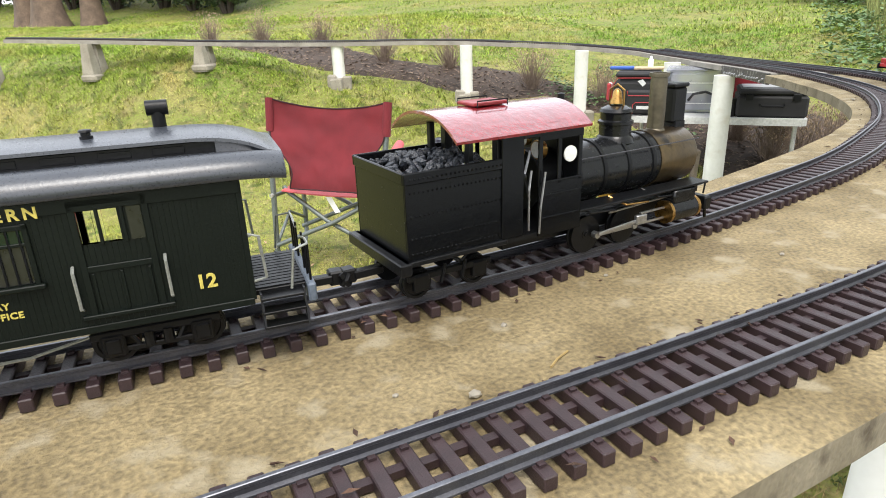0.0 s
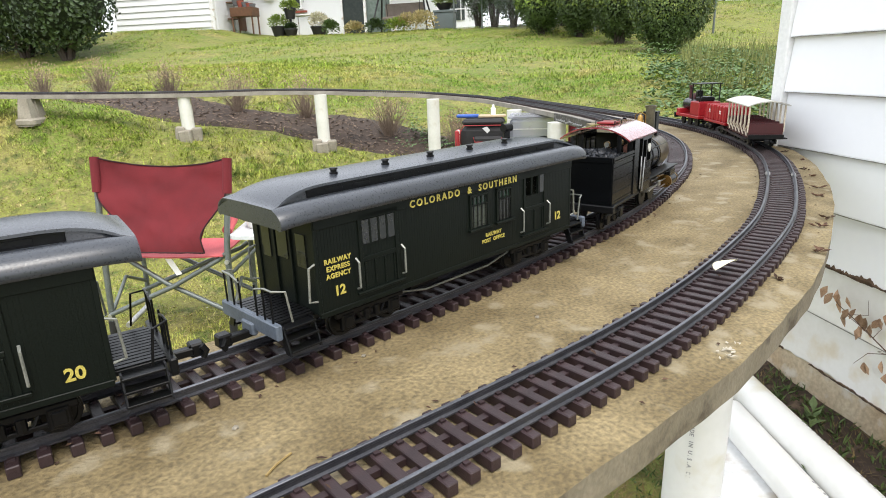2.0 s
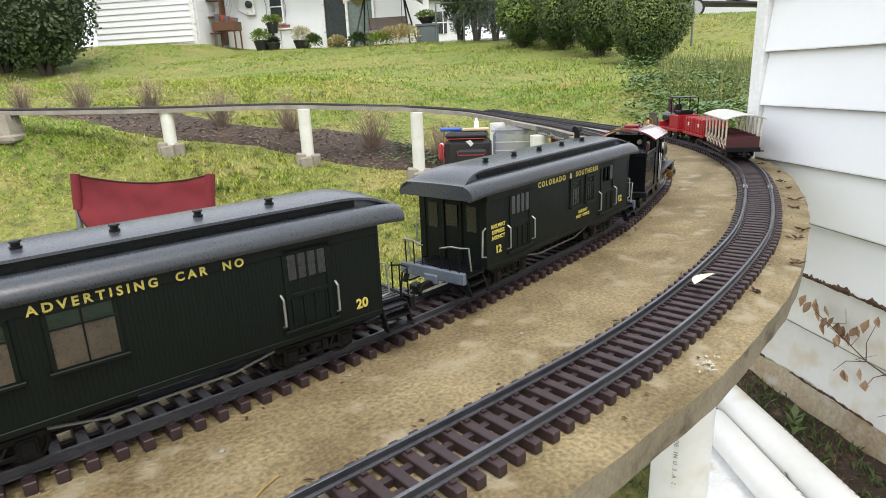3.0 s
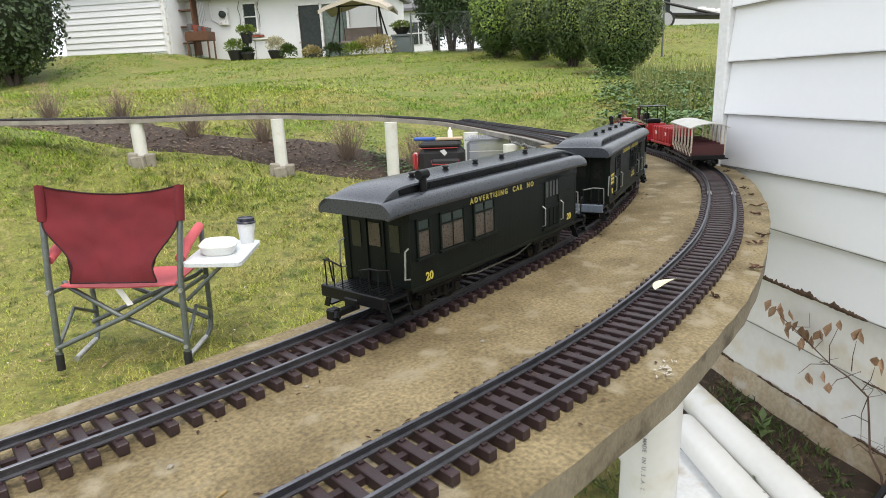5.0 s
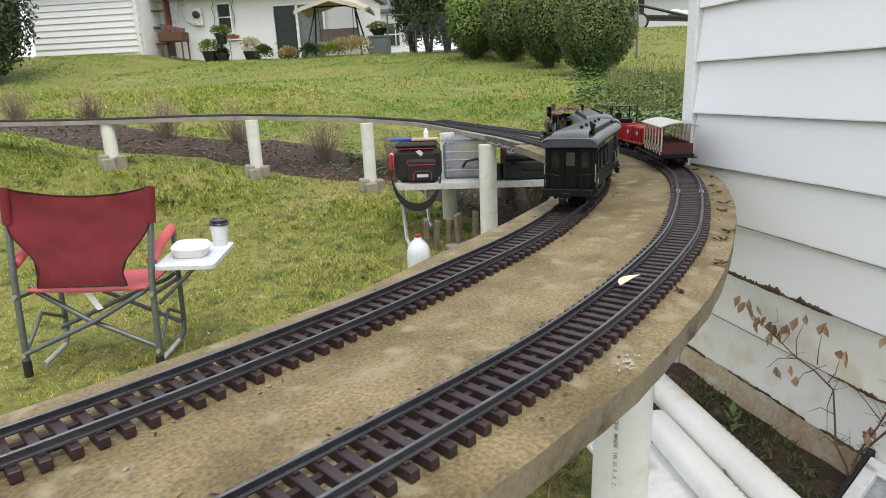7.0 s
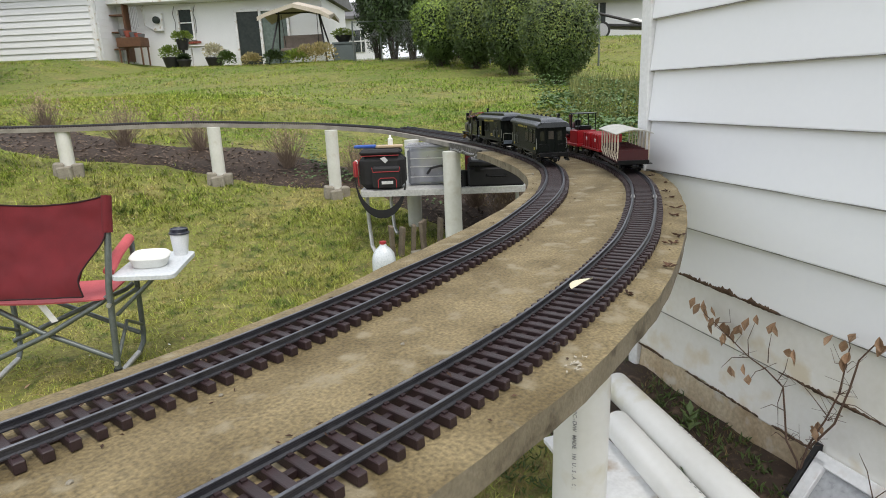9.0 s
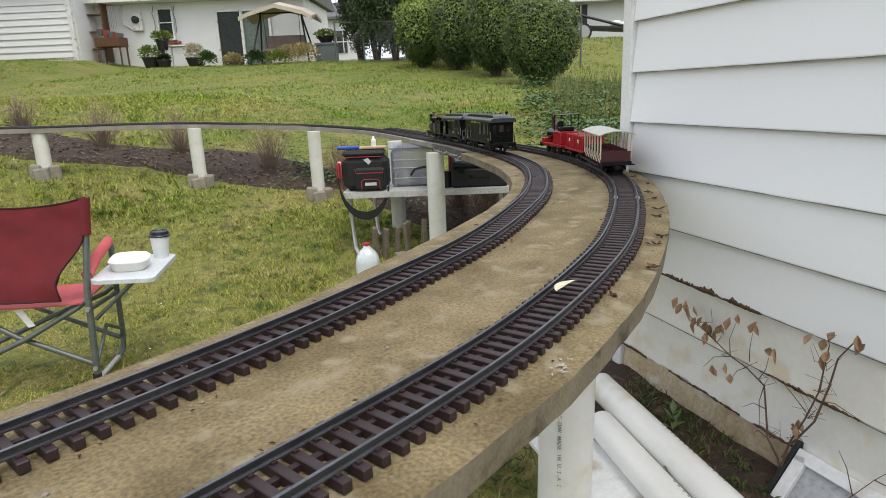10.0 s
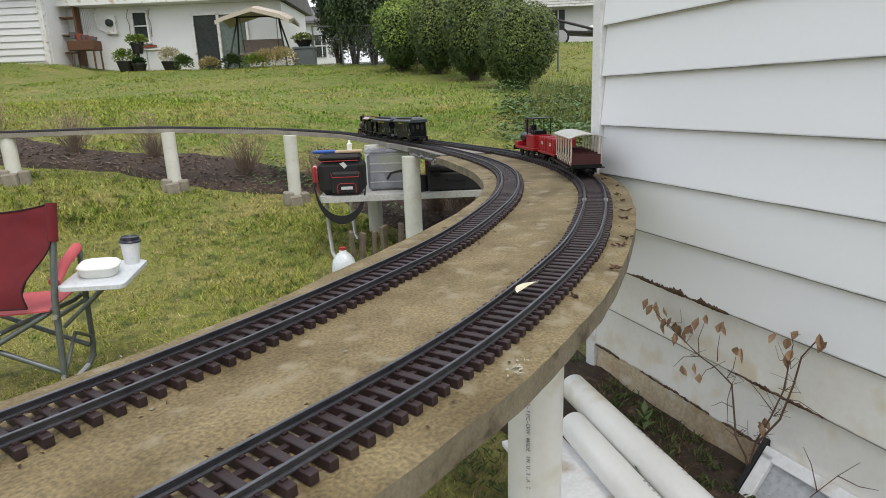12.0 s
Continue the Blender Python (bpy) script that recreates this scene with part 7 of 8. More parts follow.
def build_trunk(v, u, r, h, seed):
    """An old trunk with flared roots and two limbs, at the wood's edge."""
    rng = random.Random(seed)
    ob = thing("tree_trunk", Matrix.Translation(ground_at(v, u)), "thick brown bark trunk at the edge of the lawn", "tree", "old trunks")
    rows = []
    for i in range(15):
        f = i / 14
        w = r * (1 + 0.8 * math.exp(-9 * f) - 0.35 * f)
        rows.append([(w * (1 + 0.16 * noise.noise((math.cos(a) * 2, math.sin(a) * 2, f * 3 + seed))) * math.cos(a) + 0.2 * f * f, w * (1 + 0.12 * noise.noise((math.cos(a) * 4, math.sin(a) * 4, seed))) * math.sin(a), h * f - 0.1) for a in (2 * math.pi * q / 18 for q in range(18))])
    part("trunk", rings(B(), rows), TRUNK_BARK, ob, smooth=True)
    for k in (-1, 1):
        part("limb", tube(B(), [(0, 0, h * 0.6), (k * 0.7, 0.2, h * 0.85), (k * 1.5, 0.3, h * 1.15)], r * 0.4, 8, r * 0.15), TRUNK_BARK, ob, smooth=True)


TRUNK_BARK = mat("furrowed_bark", (0.150, 0.105, 0.072), (0.070, 0.048, 0.034), 5, 0.95, 1.0, fine=30)
for k, (v, u, r) in enumerate(((13.2, -18.6, 0.30), (13.0, -17.5, 0.36), (13.4, -16.3, 0.22))):
    build_trunk(v, u, r, 4.5, k)


def build_groundcover():
    rng = random.Random(9)
    vs, fs = [], []
    for _ in range(9000):
        v, u = rng.uniform(4.4, 12.0), rng.uniform(0.7, 3.4)
        u = 0.8 + (u - 0.7) * v / 9
        if noise.noise((v * 0.9, u * 0.9, 6)) < -0.25 or u < (0.13 + 0.05 * noise.noise((v * 1.7, 0, 3))) * v:
            continue
        p = ground_at(v, u)
        hgt = max(0.02, 0.28 * (0.5 + noise.noise((v * 0.6, u * 0.8, 1)))) * rng.random()
        a = rng.uniform(0, 6.28)
        d = Vector((math.cos(a), math.sin(a), rng.uniform(-0.2, 0.6)))
        leaf_quad(vs, fs, p + Vector((0, 0, hgt)), d, Vector((rng.uniform(-0.4, 0.4), rng.uniform(-0.4, 0.4), 1)), 0.05 + 0.03 * rng.random(), 0.018, 0.006)
    for _ in range(2600):
        u = rng.gauss(-0.75, 0.35)
        v = bed_line(u)[0] + rng.gauss(0.25, 0.28)
        if noise.noise((v * 2.2, u * 2.2, 15)) < 0.0:
            continue
        a = rng.uniform(0, 6.28)
        leaf_quad(vs, fs, ground_at(v, u) + Vector((0, 0, 0.03 + 0.07 * rng.random())), Vector((math.cos(a), math.sin(a), 0.3)), Vector((0, 0, 1)), 0.035, 0.012, 0.004)
    ob = part("ivy_groundcover", raw(vs, fs), mat("ivy_leaves", (0.045, 0.095, 0.028), (0.085, 0.140, 0.040), 4, 0.5, vary=0.5))
    tagged(ob, "ivy and low weeds spreading under the hedge", "ground cover", kind="stuff")
    vs, fs = [], []
    for _ in range(700):
        v, u = rng.uniform(7, 12.5), rng.uniform(0, 1)
        u = v * (0.175 + 0.13 * u)
        p = ground_at(v, u)
        a = rng.uniform(0, 6.28)
        d = Vector((math.cos(a) * 0.3, math.sin(a) * 0.3, 1)).normalized()
        h = rng.uniform(0.12, 0.42)
        s = Vector((0.586, -0.81, 0)) * 0.006
        i = len(vs)
        vs += [p - s, p + s, p + d * h]
        fs.append((i, i + 1, i + 2))
    ob = part("tall_dry_grass", raw(vs, fs), mat("dry_stalks", (0.20, 0.20, 0.07), (0.11, 0.15, 0.035), 3, 0.9, vary=0.5))
    tagged(ob, "tall dry stalks and weeds beside the hedge", "grass", kind="stuff")


build_groundcover()

# ---- neighbour's white house at the top of the slope ----
FAR = Matrix(((0.56, 0.828, 0, 13.03), (-0.828, 0.56, 0, 19.90), (0, 0, 1, 2.19), (0, 0, 0, 1)))
far_white = mat("white_painted_block", (0.76, 0.77, 0.77), (0.70, 0.71, 0.71), 1.5, 0.7, 0.1, fine=20, grain=0.1)
far_siding = mat("white_vinyl_siding", (0.74, 0.75, 0.76), (0.70, 0.71, 0.72), 2, 0.5, 0.1, fine=20, grain=0.1)
far_glass = mat("dark_house_glass", (0.026, 0.034, 0.031), (0.045, 0.054, 0.050), 1.5, 0.2, spec=0.15)
pale_glass = mat("pale_sliding_glass", (0.16, 0.20, 0.175), (0.10, 0.13, 0.115), 1.2, 0.2, spec=0.2)
grey_shingle = mat("grey_shingles", (0.16, 0.16, 0.165), (0.11, 0.11, 0.115), 3, 0.9, 0.5, fine=30)
wood_brown = mat("brown_stained_wood", (0.13, 0.058, 0.026), (0.08, 0.036, 0.016), 8, 0.6, 0.3)
pot_black = mat("black_pot", (0.014, 0.014, 0.015), None, 20, 0.5)
canvas_beige = mat("beige_canopy_cloth", (0.50, 0.45, 0.37), (0.42, 0.37, 0.30), 4, 0.85, 0.2)
brick_red = mat("red_brick", (0.28, 0.075, 0.05), (0.20, 0.05, 0.035), 12, 0.85, 0.4, vary=0.3)


def far_part(name, c, s, material, parent, bev=0.0, label=""):
    return part(name, box(B(), c, s, bev), material, parent, label)


def build_far_house():
    h = thing("neighbour_house", FAR, "single-storey white house with sliding patio door and a siding wing", "house")
    far_part("wall", (0.35, 2.0, 0.95), (7.4, 3.8, 2.5), far_white, h)
    rf = part("roof", rings(B(), [[(x, -0.45, 2.24), (x, -0.45, 2.40), (x, 2.2, 3.7), (x, 4.6, 2.4), (x, 4.6, 2.24)] for x in (-3.6, 4.2)]), grey_shingle, h)
    far_part("fascia", (0.3, -0.47, 2.30), (7.8, 0.04, 0.18), white_trim, rf)
    far_part("soffit", (0.3, -0.18, 2.22), (7.8, 0.56, 0.03), far_white, rf)
    # sliding door, two leaves
    d = far_part("sliding_door", (1.47, 0.07, 0.90), (0.80, 0.06, 1.84), far_glass, h)
    for x, w in ((1.04, 0.08), (1.90, 0.09)):
        far_part("door_jamb", (x, 0.03, 0.93), (w, 0.10, 1.90), white_trim, d)
    far_part("door_head", (1.93, 0.03, 1.86), (1.86, 0.10, 0.08), white_trim, d)
    d2 = far_part("sliding_door", (2.38, 0.08, 0.90), (0.88, 0.05, 1.84), pale_glass, h)
    far_part("door_jamb", (2.86, 0.03, 0.93), (0.08, 0.10, 1.90), white_trim, d2)
    w = far_part("window", (-0.735, 0.08, 1.53), (0.46, 0.05, 0.94), far_glass, h)
    for c, s in (((-0.99, 0.04, 1.53), (0.06, 0.10, 1.04)), ((-0.48, 0.04, 1.53), (0.06, 0.10, 1.04)), ((-0.735, 0.04, 2.02), (0.57, 0.10, 0.07)), ((-0.735, 0.045, 1.56), (0.45, 0.09, 0.035))):
        far_part("window_frame", c, s, white_trim, w)
    for x in (-1.10, -0.37):
        part("trellis", tube(B(), [(x, -0.03, 1.2), (x + 0.03, -0.05, 1.6), (x - 0.03, -0.05, 1.85), (x + 0.04, -0.03, 2.1)], 0.012, 6), grey_shingle, w)
    sill = far_part("window_sill", (-0.72, -0.02, 1.00), (0.62, 0.16, 0.05), white_trim, w)
    for k in range(4):
        far_part("brick", (-0.69 + 0.12 * k, -0.01, 0.90), (0.105, 0.12, 0.07), brick_red, sill)
    mb = far_part("meter_box", (-1.70, 0.0, 1.62), (0.34, 0.14, 0.58), white_trim, h, 0.01)
    bm = lathe(B(), [(0.001, 0), (0.12, 0), (0.12, 0.10), (0.09, 0.13), (0.001, 0.14)], pose(-1.70, -0.06, 1.68, 90), 18)
    part("meter", bm, far_glass, mb, smooth=True)
    part("conduit", tube(B(), [(-2.0, 0.05, 2.3), (-2.25, 0.05, 2.1), (-2.2, 0.05, 1.55), (-1.85, 0.05, 1.35)], 0.03, 8), white_trim, h, smooth=True)
    # wing clad in boards
    wg = far_part("wing", (-6.05, -0.4, 1.3), (4.0, 5.2, 3.1), far_siding, h, 0, "projecting wing clad in white boards")
    for k in range(13):
        z = 0.06 + 0.205 * k
        part("siding_board", extrude(B(), [(-3.022, z), (-3.045, z), (-3.006, z + 0.215), (-3.0, z + 0.215)], -8.04, -4.10, "x"), far_siding, wg)
        part("siding_board", rings(B(), [[(-4.052, y, z), (-4.025, y, z), (-4.03, y, z + 0.215), (-4.052, y, z + 0.215)] for y in (-2.9, 0.05)]), far_siding, wg)
    far_part("corner_board", (-4.10, -3.03, 1.35), (0.15, 0.12, 2.9), white_trim, wg)
    far_part("crawl_vent", (-4.2, -3.05, 0.08), (0.30, 0.05, 0.14), pot_black, wg)
    wg.matrix_basis = Matrix.Translation((0.85, 1.8, 0))
    part("wing_roof", rings(B(), [[(-8.4, y, 2.75), (-8.4, y, 2.9), (-6.05, y, 4.0), (-3.7, y, 2.9), (-3.7, y, 2.75)] for y in (-3.4, 2.4)]), grey_shingle, wg)


build_far_house()


def far_thing(name, x, y, z, label, cat, group=""):
    p = FAR @ Vector((x, y, 0))
    g = land(p.x, p.y)
    return thing(name, Matrix.Translation((p.x, p.y, g + z)) @ FAR.to_3x3().to_4x4(), label, cat, group)


def foliage(ob, c, r, n, leaf, material, seed, name="foliage", up=0.4):
    rng = random.Random(seed)
    vs, fs = [], []
    for _ in range(n):
        d = Vector((rng.gauss(0, 1), rng.gauss(0, 1), rng.gauss(up, 0.8))).normalized()
        q = Vector(c) + Vector((d.x * r[0], d.y * r[0], d.z * r[1])) * rng.random() ** 0.5
        leaf_quad(vs, fs, q, d + Vector((0, 0, rng.uniform(-0.6, 0.6))), Vector((rng.uniform(-1, 1), rng.uniform(-1, 1), 0.6)), leaf, leaf * 0.3, leaf * 0.08)
    part(name, raw(vs, fs), material, ob)["kind"] = "stuff"


def build_patio():
    pale_flower = mat("pale_blossom", (0.5, 0.45, 0.36), (0.36, 0.36, 0.2), 9, 0.7, vary=0.4)
    for k, (x, y, z, r, h, m, fr) in enumerate(((-0.66, -1.5, 0, 0.28, 0.30, LEAF_LIGHT, (0.36, 0.24)), (0.76, -1.5, 0, 0.27, 0.24, pale_flower, (0.32, 0.28)), (-0.25, -1.45, 0.55, 0.20, 0.30, LEAF_MID, (0.30, 0.16)), (-0.18, -1.65, 0, 0.22, 0.20, LEAF_DARK, (0.18, 0.12)))):
        ob = far_thing("potted_plant", x, y, z, ("black pot with bright green shrub on the patio", "black pot with pale flowering plant on the patio", "black pot with trailing plant on a tall stand", "dark pot with sparse stems on the patio")[k], "potted plant", "patio pots")
        part("pot", lathe(B(), [(0.001, 0), (r * 0.72, 0), (r, h), (r * 1.05, h), (r * 1.05, h + 0.04), (r * 0.9, h + 0.04), (r * 0.85, h - 0.02), (0.001, h - 0.02)], None, 20), pot_black, ob, smooth=True)
        foliage(ob, (0, 0, h + fr[1] * 0.7), fr, 620, 0.075, m, k)
        if z:
            part("stand", tube(B(), [(0, 0, 0.02), (0, 0, -z - 0.02)], 0.04, 8), pot_black, ob)
    tb = far_thing("patio_table", 0.25, -1.1, 0, "white metal patio table beside the house wall", "table")
    far_part("table_top", (0, 0, 0.66), (1.1, 0.5, 0.04), white_trim, tb, 0.01)
    for x in (-0.48, 0.48):
        for y in (-0.2, 0.2):
            part("leg", tube(B(), [(x, y, -0.02), (x, y, 0.65)], 0.02, 8), white_trim, tb)
    ck = far_thing("wooden_desk", -2.38, -0.6, 0, "brown wooden potting desk with clutter beside the wing", "desk")
    far_part("desk_top", (0, 0, 0.74), (0.85, 0.55, 0.30), wood_brown, ck, 0.01)
    for x in (-0.38, 0.38):
        for y in (-0.22, 0.22):
            part("leg", tube(B(), [(x, y, -0.02), (x, y, 0.62)], 0.030, 8), wood_brown, ck)
    sh = far_thing("wall_shelf", -2.98, -0.25, 0.0, "dark wooden shelf rack with pots beside the door", "shelf")
    far_part("rack_side", (-0.32, 0, 0.95), (0.05, 0.35, 1.95), wood_brown, sh)
    far_part("rack_side", (0.30, 0, 0.95), (0.05, 0.35, 1.95), wood_brown, sh)
    for z in (0.4, 0.95, 1.5, 1.9):
        far_part("rack_shelf", (0, 0, z), (0.6, 0.35, 0.04), wood_brown, sh)
    for k, (x, z) in enumerate(((-0.3, 0.89), (-0.12, 0.89), (0.06, 0.89), (0.22, 0.89), (0.33, 0.89))):
        pt = far_thing("clay_pot", -2.38 + x, -0.62, z, "small brown clay pot on the wooden desk", "pot", "clay pots")
        part("pot_body", lathe(B(), [(0.001, 0), (0.08, 0), (0.12, 0.16), (0.13, 0.2), (0.10, 0.2), (0.001, 0.17)], None, 14), brick_red if k % 2 else grey_shingle, pt, smooth=True)
    ch = far_thing("wind_chime", -2.36, -0.35, 0.95, "silver wind chime hanging from the eave", "wind chime")
    for k in range(5):
        part("chime_tube", tube(B(), [(0.06 * k - 0.12, 0, 0.95), (0.06 * k - 0.12, 0, 0.2 + 0.06 * abs(k - 2))], 0.012, 6), steel, ch)
    # canopy swing
    sw = far_thing("canopy_swing", 3.74, -1.7, 0, "garden swing seat under a beige cloth canopy", "swing seat")
    sw.matrix_basis = sw.matrix_basis @ Matrix.Diagonal((0.92, 0.92, 0.84, 1))
    rows = []
    for x, z in ((-1.22, 1.72), (-0.9, 1.86), (0, 2.12), (0.9, 1.86), (1.22, 1.66)):
        rows.append([(x, -0.75, z - 0.10), (x, 0, z + 0.06), (x, 0.75, z - 0.06), (x, 0.75, z - 0.20), (x, 0, z - 0.02), (x, -0.75, z - 0.24)])
    part("canopy", rings(B(), rows), canvas_beige, sw, "sagging beige cloth canopy")
    for s in (-1, 1):
        for e in (-1, 1):
            part("frame_leg", tube(B(), [(s * 1.0, e * 0.62, -0.02), (s * 0.72, e * 0.05, 1.6), (s * 0.70, 0, 1.85)], 0.03, 8), pot_black, sw)
        part("hanger", tube(B(), [(s * 0.62, 0, 1.75), (s * 0.58, 0.1, 0.55)], 0.012, 6), pot_black, sw)
    part("top_bar", tube(B(), [(-0.8, 0, 1.8), (0.8, 0, 1.8)], 0.03, 8), pot_black, sw)
    far_part("swing_seat", (0, 0.05, 0.48), (1.4, 0.5, 0.12), mat("taupe_cushion", (0.22, 0.18, 0.15), None, 6, 0.9, 0.3), sw, 0.03)
    far_part("swing_back", (0, 0.30, 0.78), (1.4, 0.14, 0.5), MATS["taupe_cushion"], sw, 0.03)
    straw = mat("straw_plant", (0.34, 0.27, 0.12), (0.22, 0.20, 0.09), 6, 0.9, vary=0.4)
    for k, (x, y, r, hgt, m) in enumerate(((3.0, -2.3, 0.35, 0.28, LEAF_DARK), (4.5, -2.3, 0.5, 0.36, straw), (3.7, -2.4, 0.4, 0.26, LEAF_MID), (4.0, -2.2, 0.4, 0.34, straw), (1.5, -2.3, 0.25, 0.30, LEAF_DEEP), (2.3, -2.3, 0.3, 0.24, straw))):
        ob = far_thing("dry_garden_plant", x, y, 0, "clump of dry straw-coloured garden plants by the swing", "plant", "patio plants")
        foliage(ob, (0, 0, hgt * 0.5), (r, hgt), 420, 0.09, m, 50 + k, up=1.0)
    gb = far_thing("storage_box", 5.08, -1.5, 0, "grey-green outdoor storage box with a plant on top", "storage box")
    far_part("box_body", (0, 0, 0.24), (0.62, 0.5, 0.52), mat("grey_green_box", (0.14, 0.17, 0.17), None, 4, 0.6), gb, 0.02)
    far_part("box_lid", (0, 0, 0.53), (0.68, 0.56, 0.07), MATS["grey_green_box"], gb, 0.01)
    hp = far_thing("hanging_basket", 5.06, -1.5, 0.565, "full dark planter with green and pale flowers", "planter")
    part("basket", lathe(B(), [(0.001, 0), (0.15, 0), (0.28, 0.18), (0.28, 0.21), (0.001, 0.20)], None, 16), pot_black, hp, smooth=True)
    foliage(hp, (0, 0, 0.26), (0.36, 0.14), 620, 0.07, LEAF_MID, 71)


build_patio()


def build_more_houses():
    p = ground_at(34, -6.5)
    m = Matrix.Translation(p) @ FAR.to_3x3().to_4x4()
    h = thing("far_house", m, "white house with white-framed windows beyond the hedge", "house")
    far_part("wall", (0, 1.5, 1.2), (4.2, 3, 2.8), far_siding, h)
    part("roof", rings(B(), [[(x, -0.4, 2.55), (x, -0.4, 2.68), (x, 1.5, 3.6), (x, 3.4, 2.6)] for x in (-2.5, 2.5)]), grey_shingle, h)
    for x in (-0.9, 0.15, 1.2):
        w = far_part("window", (x, -0.02, 1.45), (0.75, 0.06, 1.1), far_glass, h)
        for dx in (-0.19, 0.19):
            far_part("mullion", (x + dx, -0.06, 1.45), (0.04, 0.05, 1.1), white_trim, w)
        far_part("mullion", (x, -0.07, 1.45), (0.75, 0.05, 0.05), white_trim, w)
    p = ground_at(27, 6.6)
    m = Matrix.Translation(p + Vector((0, 0, -0.5))) @ FAR.to_3x3().to_4x4()
    h = thing("far_house", m, "long white house behind the fence", "house")
    far_part("wall", (2, 2, 1.15), (9, 4, 2.7), far_siding, h)
    rf = part("roof", rings(B(), [[(x, -0.6, 2.42), (x, -0.6, 2.62), (x, 2, 3.8), (x, 4.6, 2.6)] for x in (-2.9, 7)]), grey_shingle, h)
    for k in range(5):
        far_part("fascia_board", (2, -0.62 - 0.012 * k, 2.2 + 0.10 * k), (9.9, 0.05, 0.085), white_trim, rf)
    w = far_part("window", (-0.75, -0.02, 1.45), (0.55, 0.06, 1.3), far_glass, h)
    far_part("window_frame", (-0.75, -0.05, 1.45), (0.05, 0.06, 1.3), white_trim, w)
    # low utility trailer with white bundles
    pc = ground_at(25, 6.1)
    tr = thing("utility_trailer", Matrix.Translation(pc) @ FAR.to_3x3().to_4x4(), "low dark utility trailer loaded with white bundles", "trailer")
    part("trailer_bed", box(B(), (0.5, 0, 0.50), (2.4, 1.3, 0.08), 0.01, pose(0, 0, 0, 0, 4)), pot_black, tr)
    part("ramp_bar", tube(B(), [(-0.8, -0.6, 0.95), (1.8, -0.6, 0.25)], 0.05, 8), pot_black, tr)
    for y in (-0.72, 0.72):
        wh = part("wheel", lathe(B(), [(0.001, -0.1), (0.33, -0.1), (0.33, 0.1), (0.001, 0.1)], pose(-0.72, y, 0.33, 90), 20), rubber, tr, smooth=True)
        part("rim", lathe(B(), [(0.001, -0.11), (0.25, -0.11), (0.25, 0.11), (0.001, 0.11)], pose(-0.72, y, 0.33, 90), 14), steel, wh, smooth=True)
    for k in range(5):
        part("bundle", box(B(), (0.6 + 0.32 * k, -0.2 + 0.1 * (k % 2), 0.66 - 0.03 * k), (0.34, 0.5, 0.22), 0.07, pose(0, 0, 0, 0, 3)), foam, tr)
    # chain-link fence: posts, rails and mesh wires
    fence = thing("wire_fence", Matrix(), "grey chain-link fence behind the hedge", "fence")
    spots = [(19.0, -3.1), (19.2, -2.3), (17.6, -0.6), (16.2, 0.8), (15.6, 3.4)]
    pts = [ground_at(v, u) for v, u in spots]
    for a in pts:
        part("fence_post", tube(B(), [a - Vector((0, 0, 0.1)), a + Vector((0, 0, 1.15))], 0.025, 8), chair_tube, fence, smooth=True)
    for a, b in zip(pts, pts[1:]):
        part("fence_rail", tube(B(), [a + Vector((0, 0, 1.12)), b + Vector((0, 0, 1.12))], 0.015, 6), chair_tube, fence)
        vs, fs = [], []
        n = int((b - a).length / 0.07)
        for k in range(n):
            for sgn in (-1, 1):
                p0 = a + (b - a) * (k / n)
                p1 = a + (b - a) * min(1, max(0, (k + sgn * 12) / n))
                i = len(vs)
                vs += [p0 + Vector((0, 0, 0.02)), p0 + Vector((0, 0, 0.026)), p1 + Vector((0, 0, 1.106)), p1 + Vector((0, 0, 1.1))]
                fs.append((i, i + 1, i + 2, i + 3))
        part("fence_mesh", raw(vs, fs), steel, fence)["kind"] = "stuff"


build_more_houses()

# ---- small white flowers and dead leaves on the lawn ----


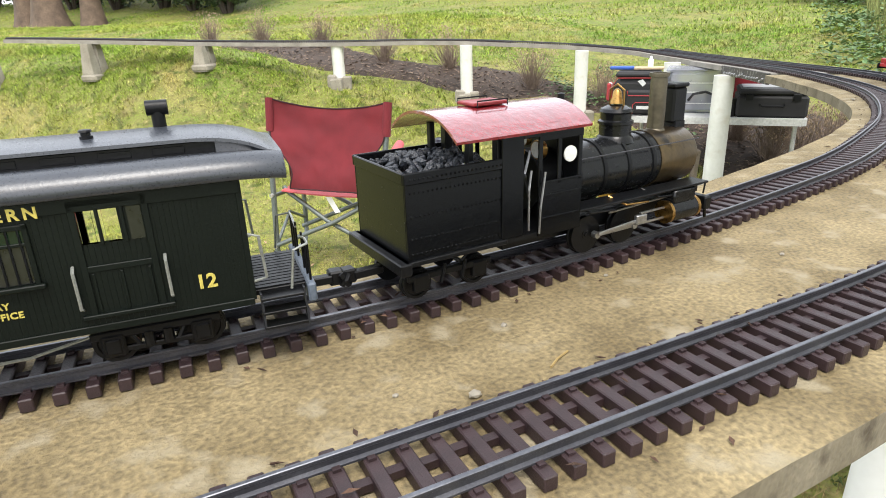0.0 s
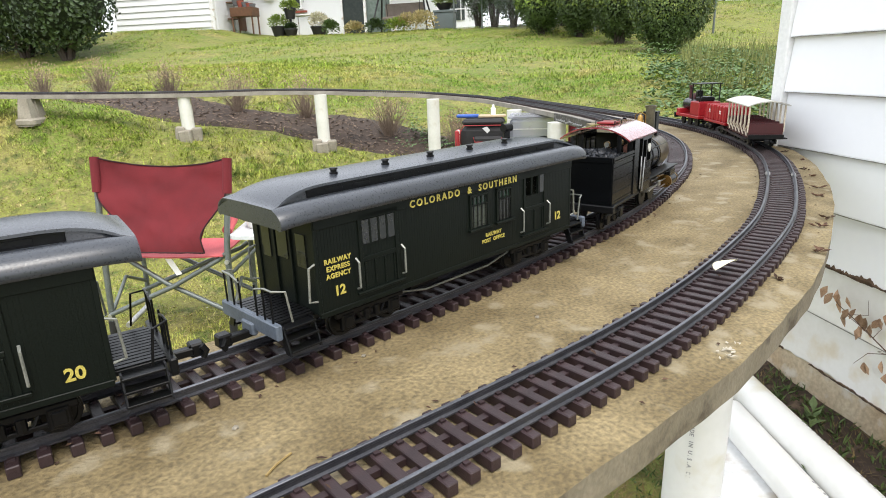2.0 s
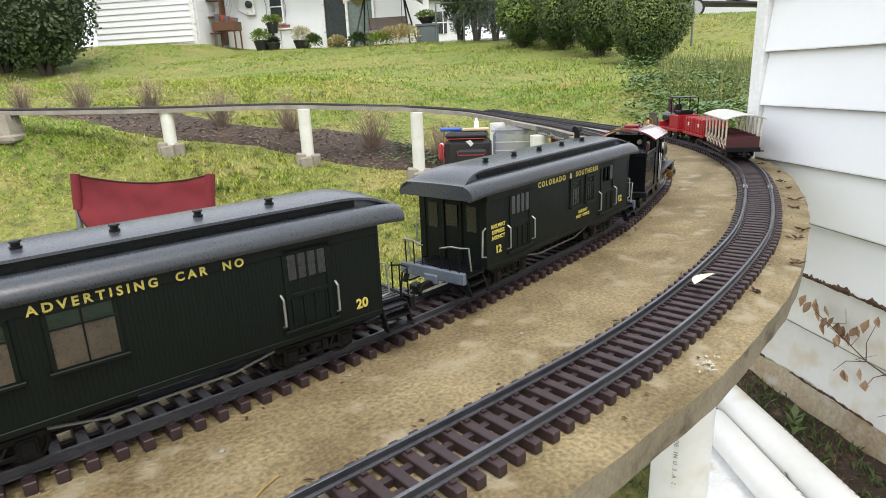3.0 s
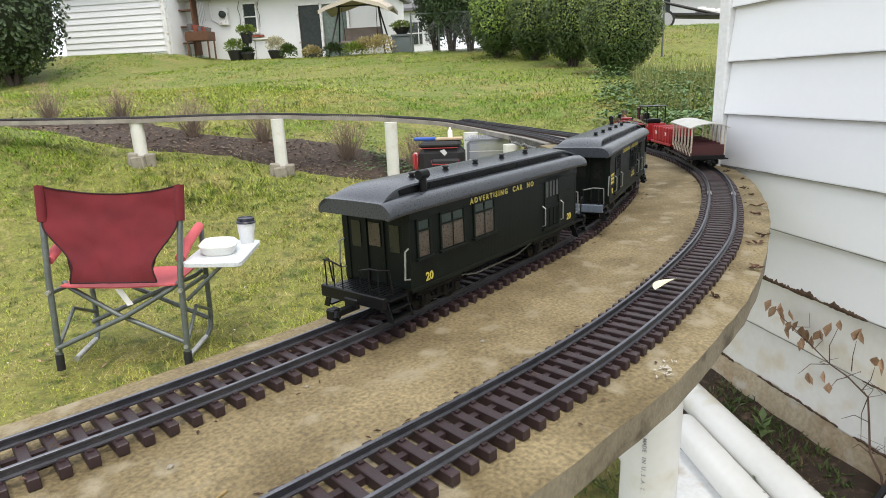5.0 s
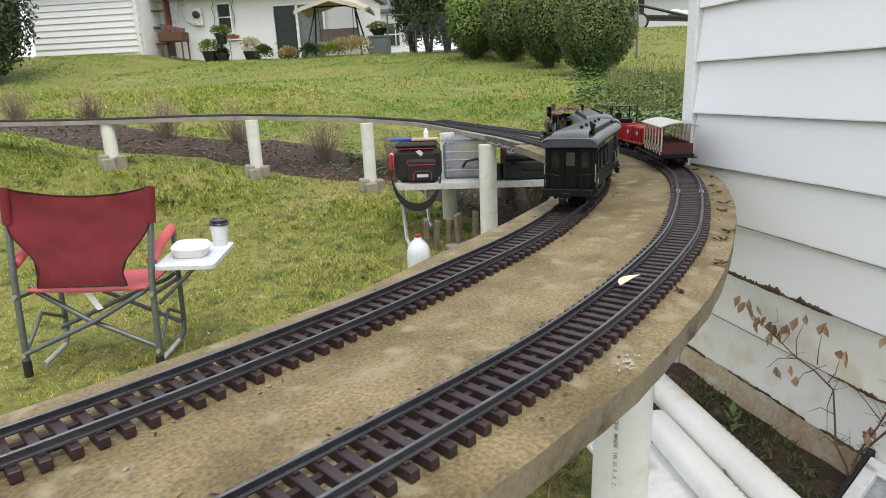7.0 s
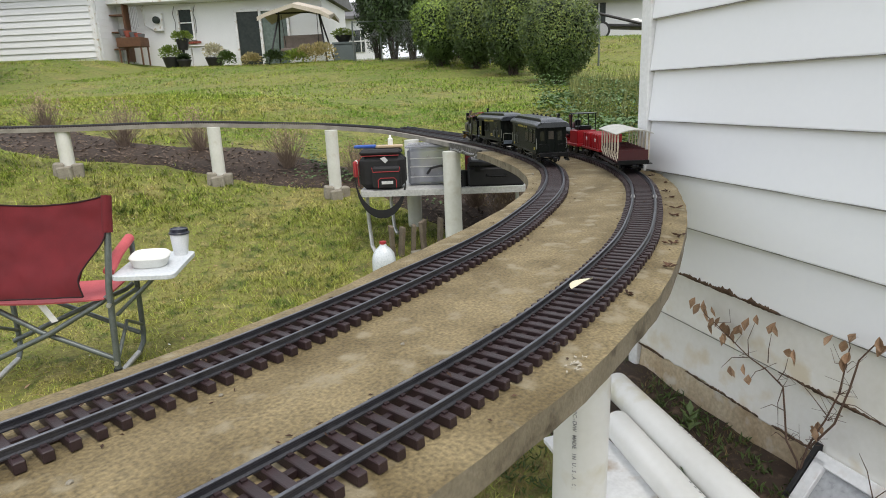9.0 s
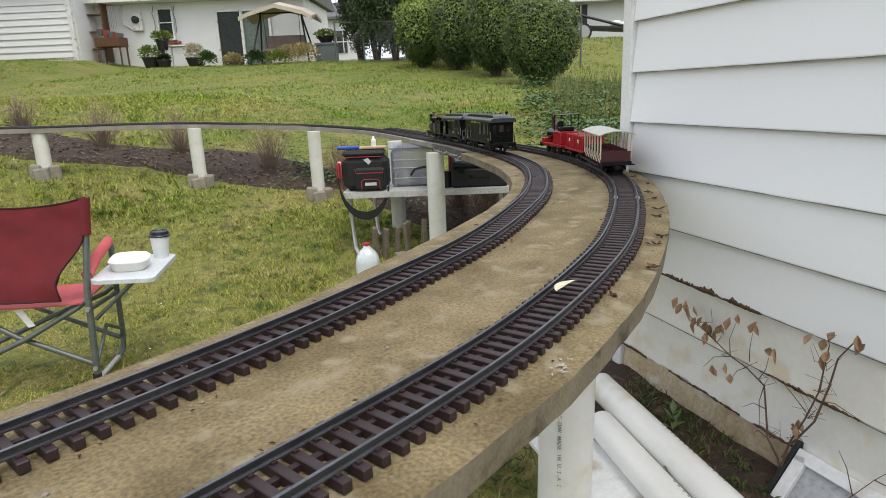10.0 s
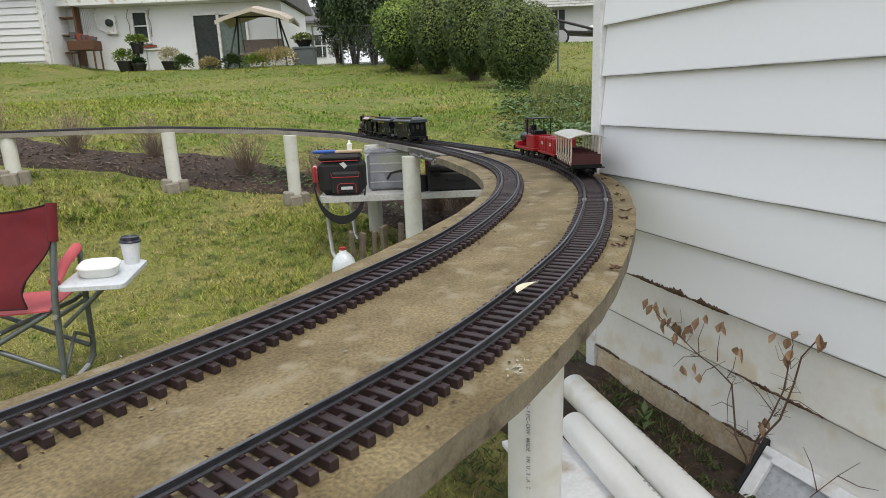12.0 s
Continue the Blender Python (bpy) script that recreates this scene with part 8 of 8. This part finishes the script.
def build_lawn_bits():
    rng = random.Random(14)
    for name, n, m, label, cat, s in (("lawn_flowers", 110, foam, "tiny white blossoms scattered over the lawn", "flowers", 0.012), ("dead_leaves", 420, dead_leaf, "dead brown leaves scattered over the lawn", "leaves", 0.020), ("straw_thatch", 9000, mat("dead_grass", (0.34, 0.27, 0.12), (0.25, 0.2, 0.09), 6, 0.9, vary=0.4), "dead straw-coloured grass lying in the lawn", "dead grass", 0.026)):
        vs, fs = [], []
        for _ in range(n):
            v = math.sqrt(rng.uniform(2.0 ** 2, 8.0 ** 2))
            u = v * rng.uniform(-1.1, 0.3)
            p = ground_at(v, u)
            if slab_side(p.x, p.y):
                continue
            p.z += 0.012
            a = rng.uniform(0, 6.28)
            leaf_quad(vs, fs, p, Vector((math.cos(a), math.sin(a), rng.uniform(-0.1, 0.5))), Vector((0, 0, 1)), s * rng.uniform(0.7, 1.8), s * (0.07 if "straw" in name else 0.35), s * 0.1)
        ob = part(name, raw(vs, fs), m)
        tagged(ob, label, cat, kind="stuff")


build_lawn_bits()

# ---- the train's way along the inner line: front of the mail car's body, by time ----
RUN = [(0.0, 0.1315), (0.5, 0.3245), (1.0, 0.492), (1.5, 0.643), (2.0, 0.784), (2.5, 0.913), (3.0, 1.0275), (3.5, 1.141), (4.0, 1.257), (4.5, 1.377), (5.0, 1.505), (5.5, 1.647), (6.0, 1.801), (6.5, 1.975), (7.0, 2.180),
       (7.5, 2.385), (8.0, 2.590), (8.5, 2.795), (9.0, 3.010), (9.5, 3.240), (10.0, 3.480), (10.5, 3.740), (11.0, 4.030), (11.5, 4.340), (12.0, 4.650)]


def motions():
    ts, fs = [r[0] for r in RUN], [r[1] for r in RUN]
    for ob, back, base in ((mail_car, 0.1925, 0.128), (show_car, 0.1925 + 0.540, 0.128), (loco, -0.306, 0.09)):
        walk(ob, [(t, INNER.seat(f - back, base)) for t, f in RUN])
    fine = np.arange(0, 12.001, 0.0667)
    way = np.interp(fine, ts, fs)
    for sets, r in WHEELS:
        for w in sets:
            here = w.matrix_basis.translation.copy()
            walk(w, [(float(t), pose(here.x, here.y, here.z, 0, math.degrees((s - way[0]) / r) % 360, 0)) for t, s in zip(fine, way)])
    for rod, s in RODS:
        rows = []
        for t, w in zip(fine, way):
            a = -(w - way[0]) / 0.0180 + (math.pi / 2 if s > 0 else 0)
            rows.append((float(t), pose(0.0075 * math.cos(a), 0, 0.0180 + 0.0075 * math.sin(a) * (1 if rod.name.startswith("side") else 0.6))))
        walk(rod, rows)


motions()
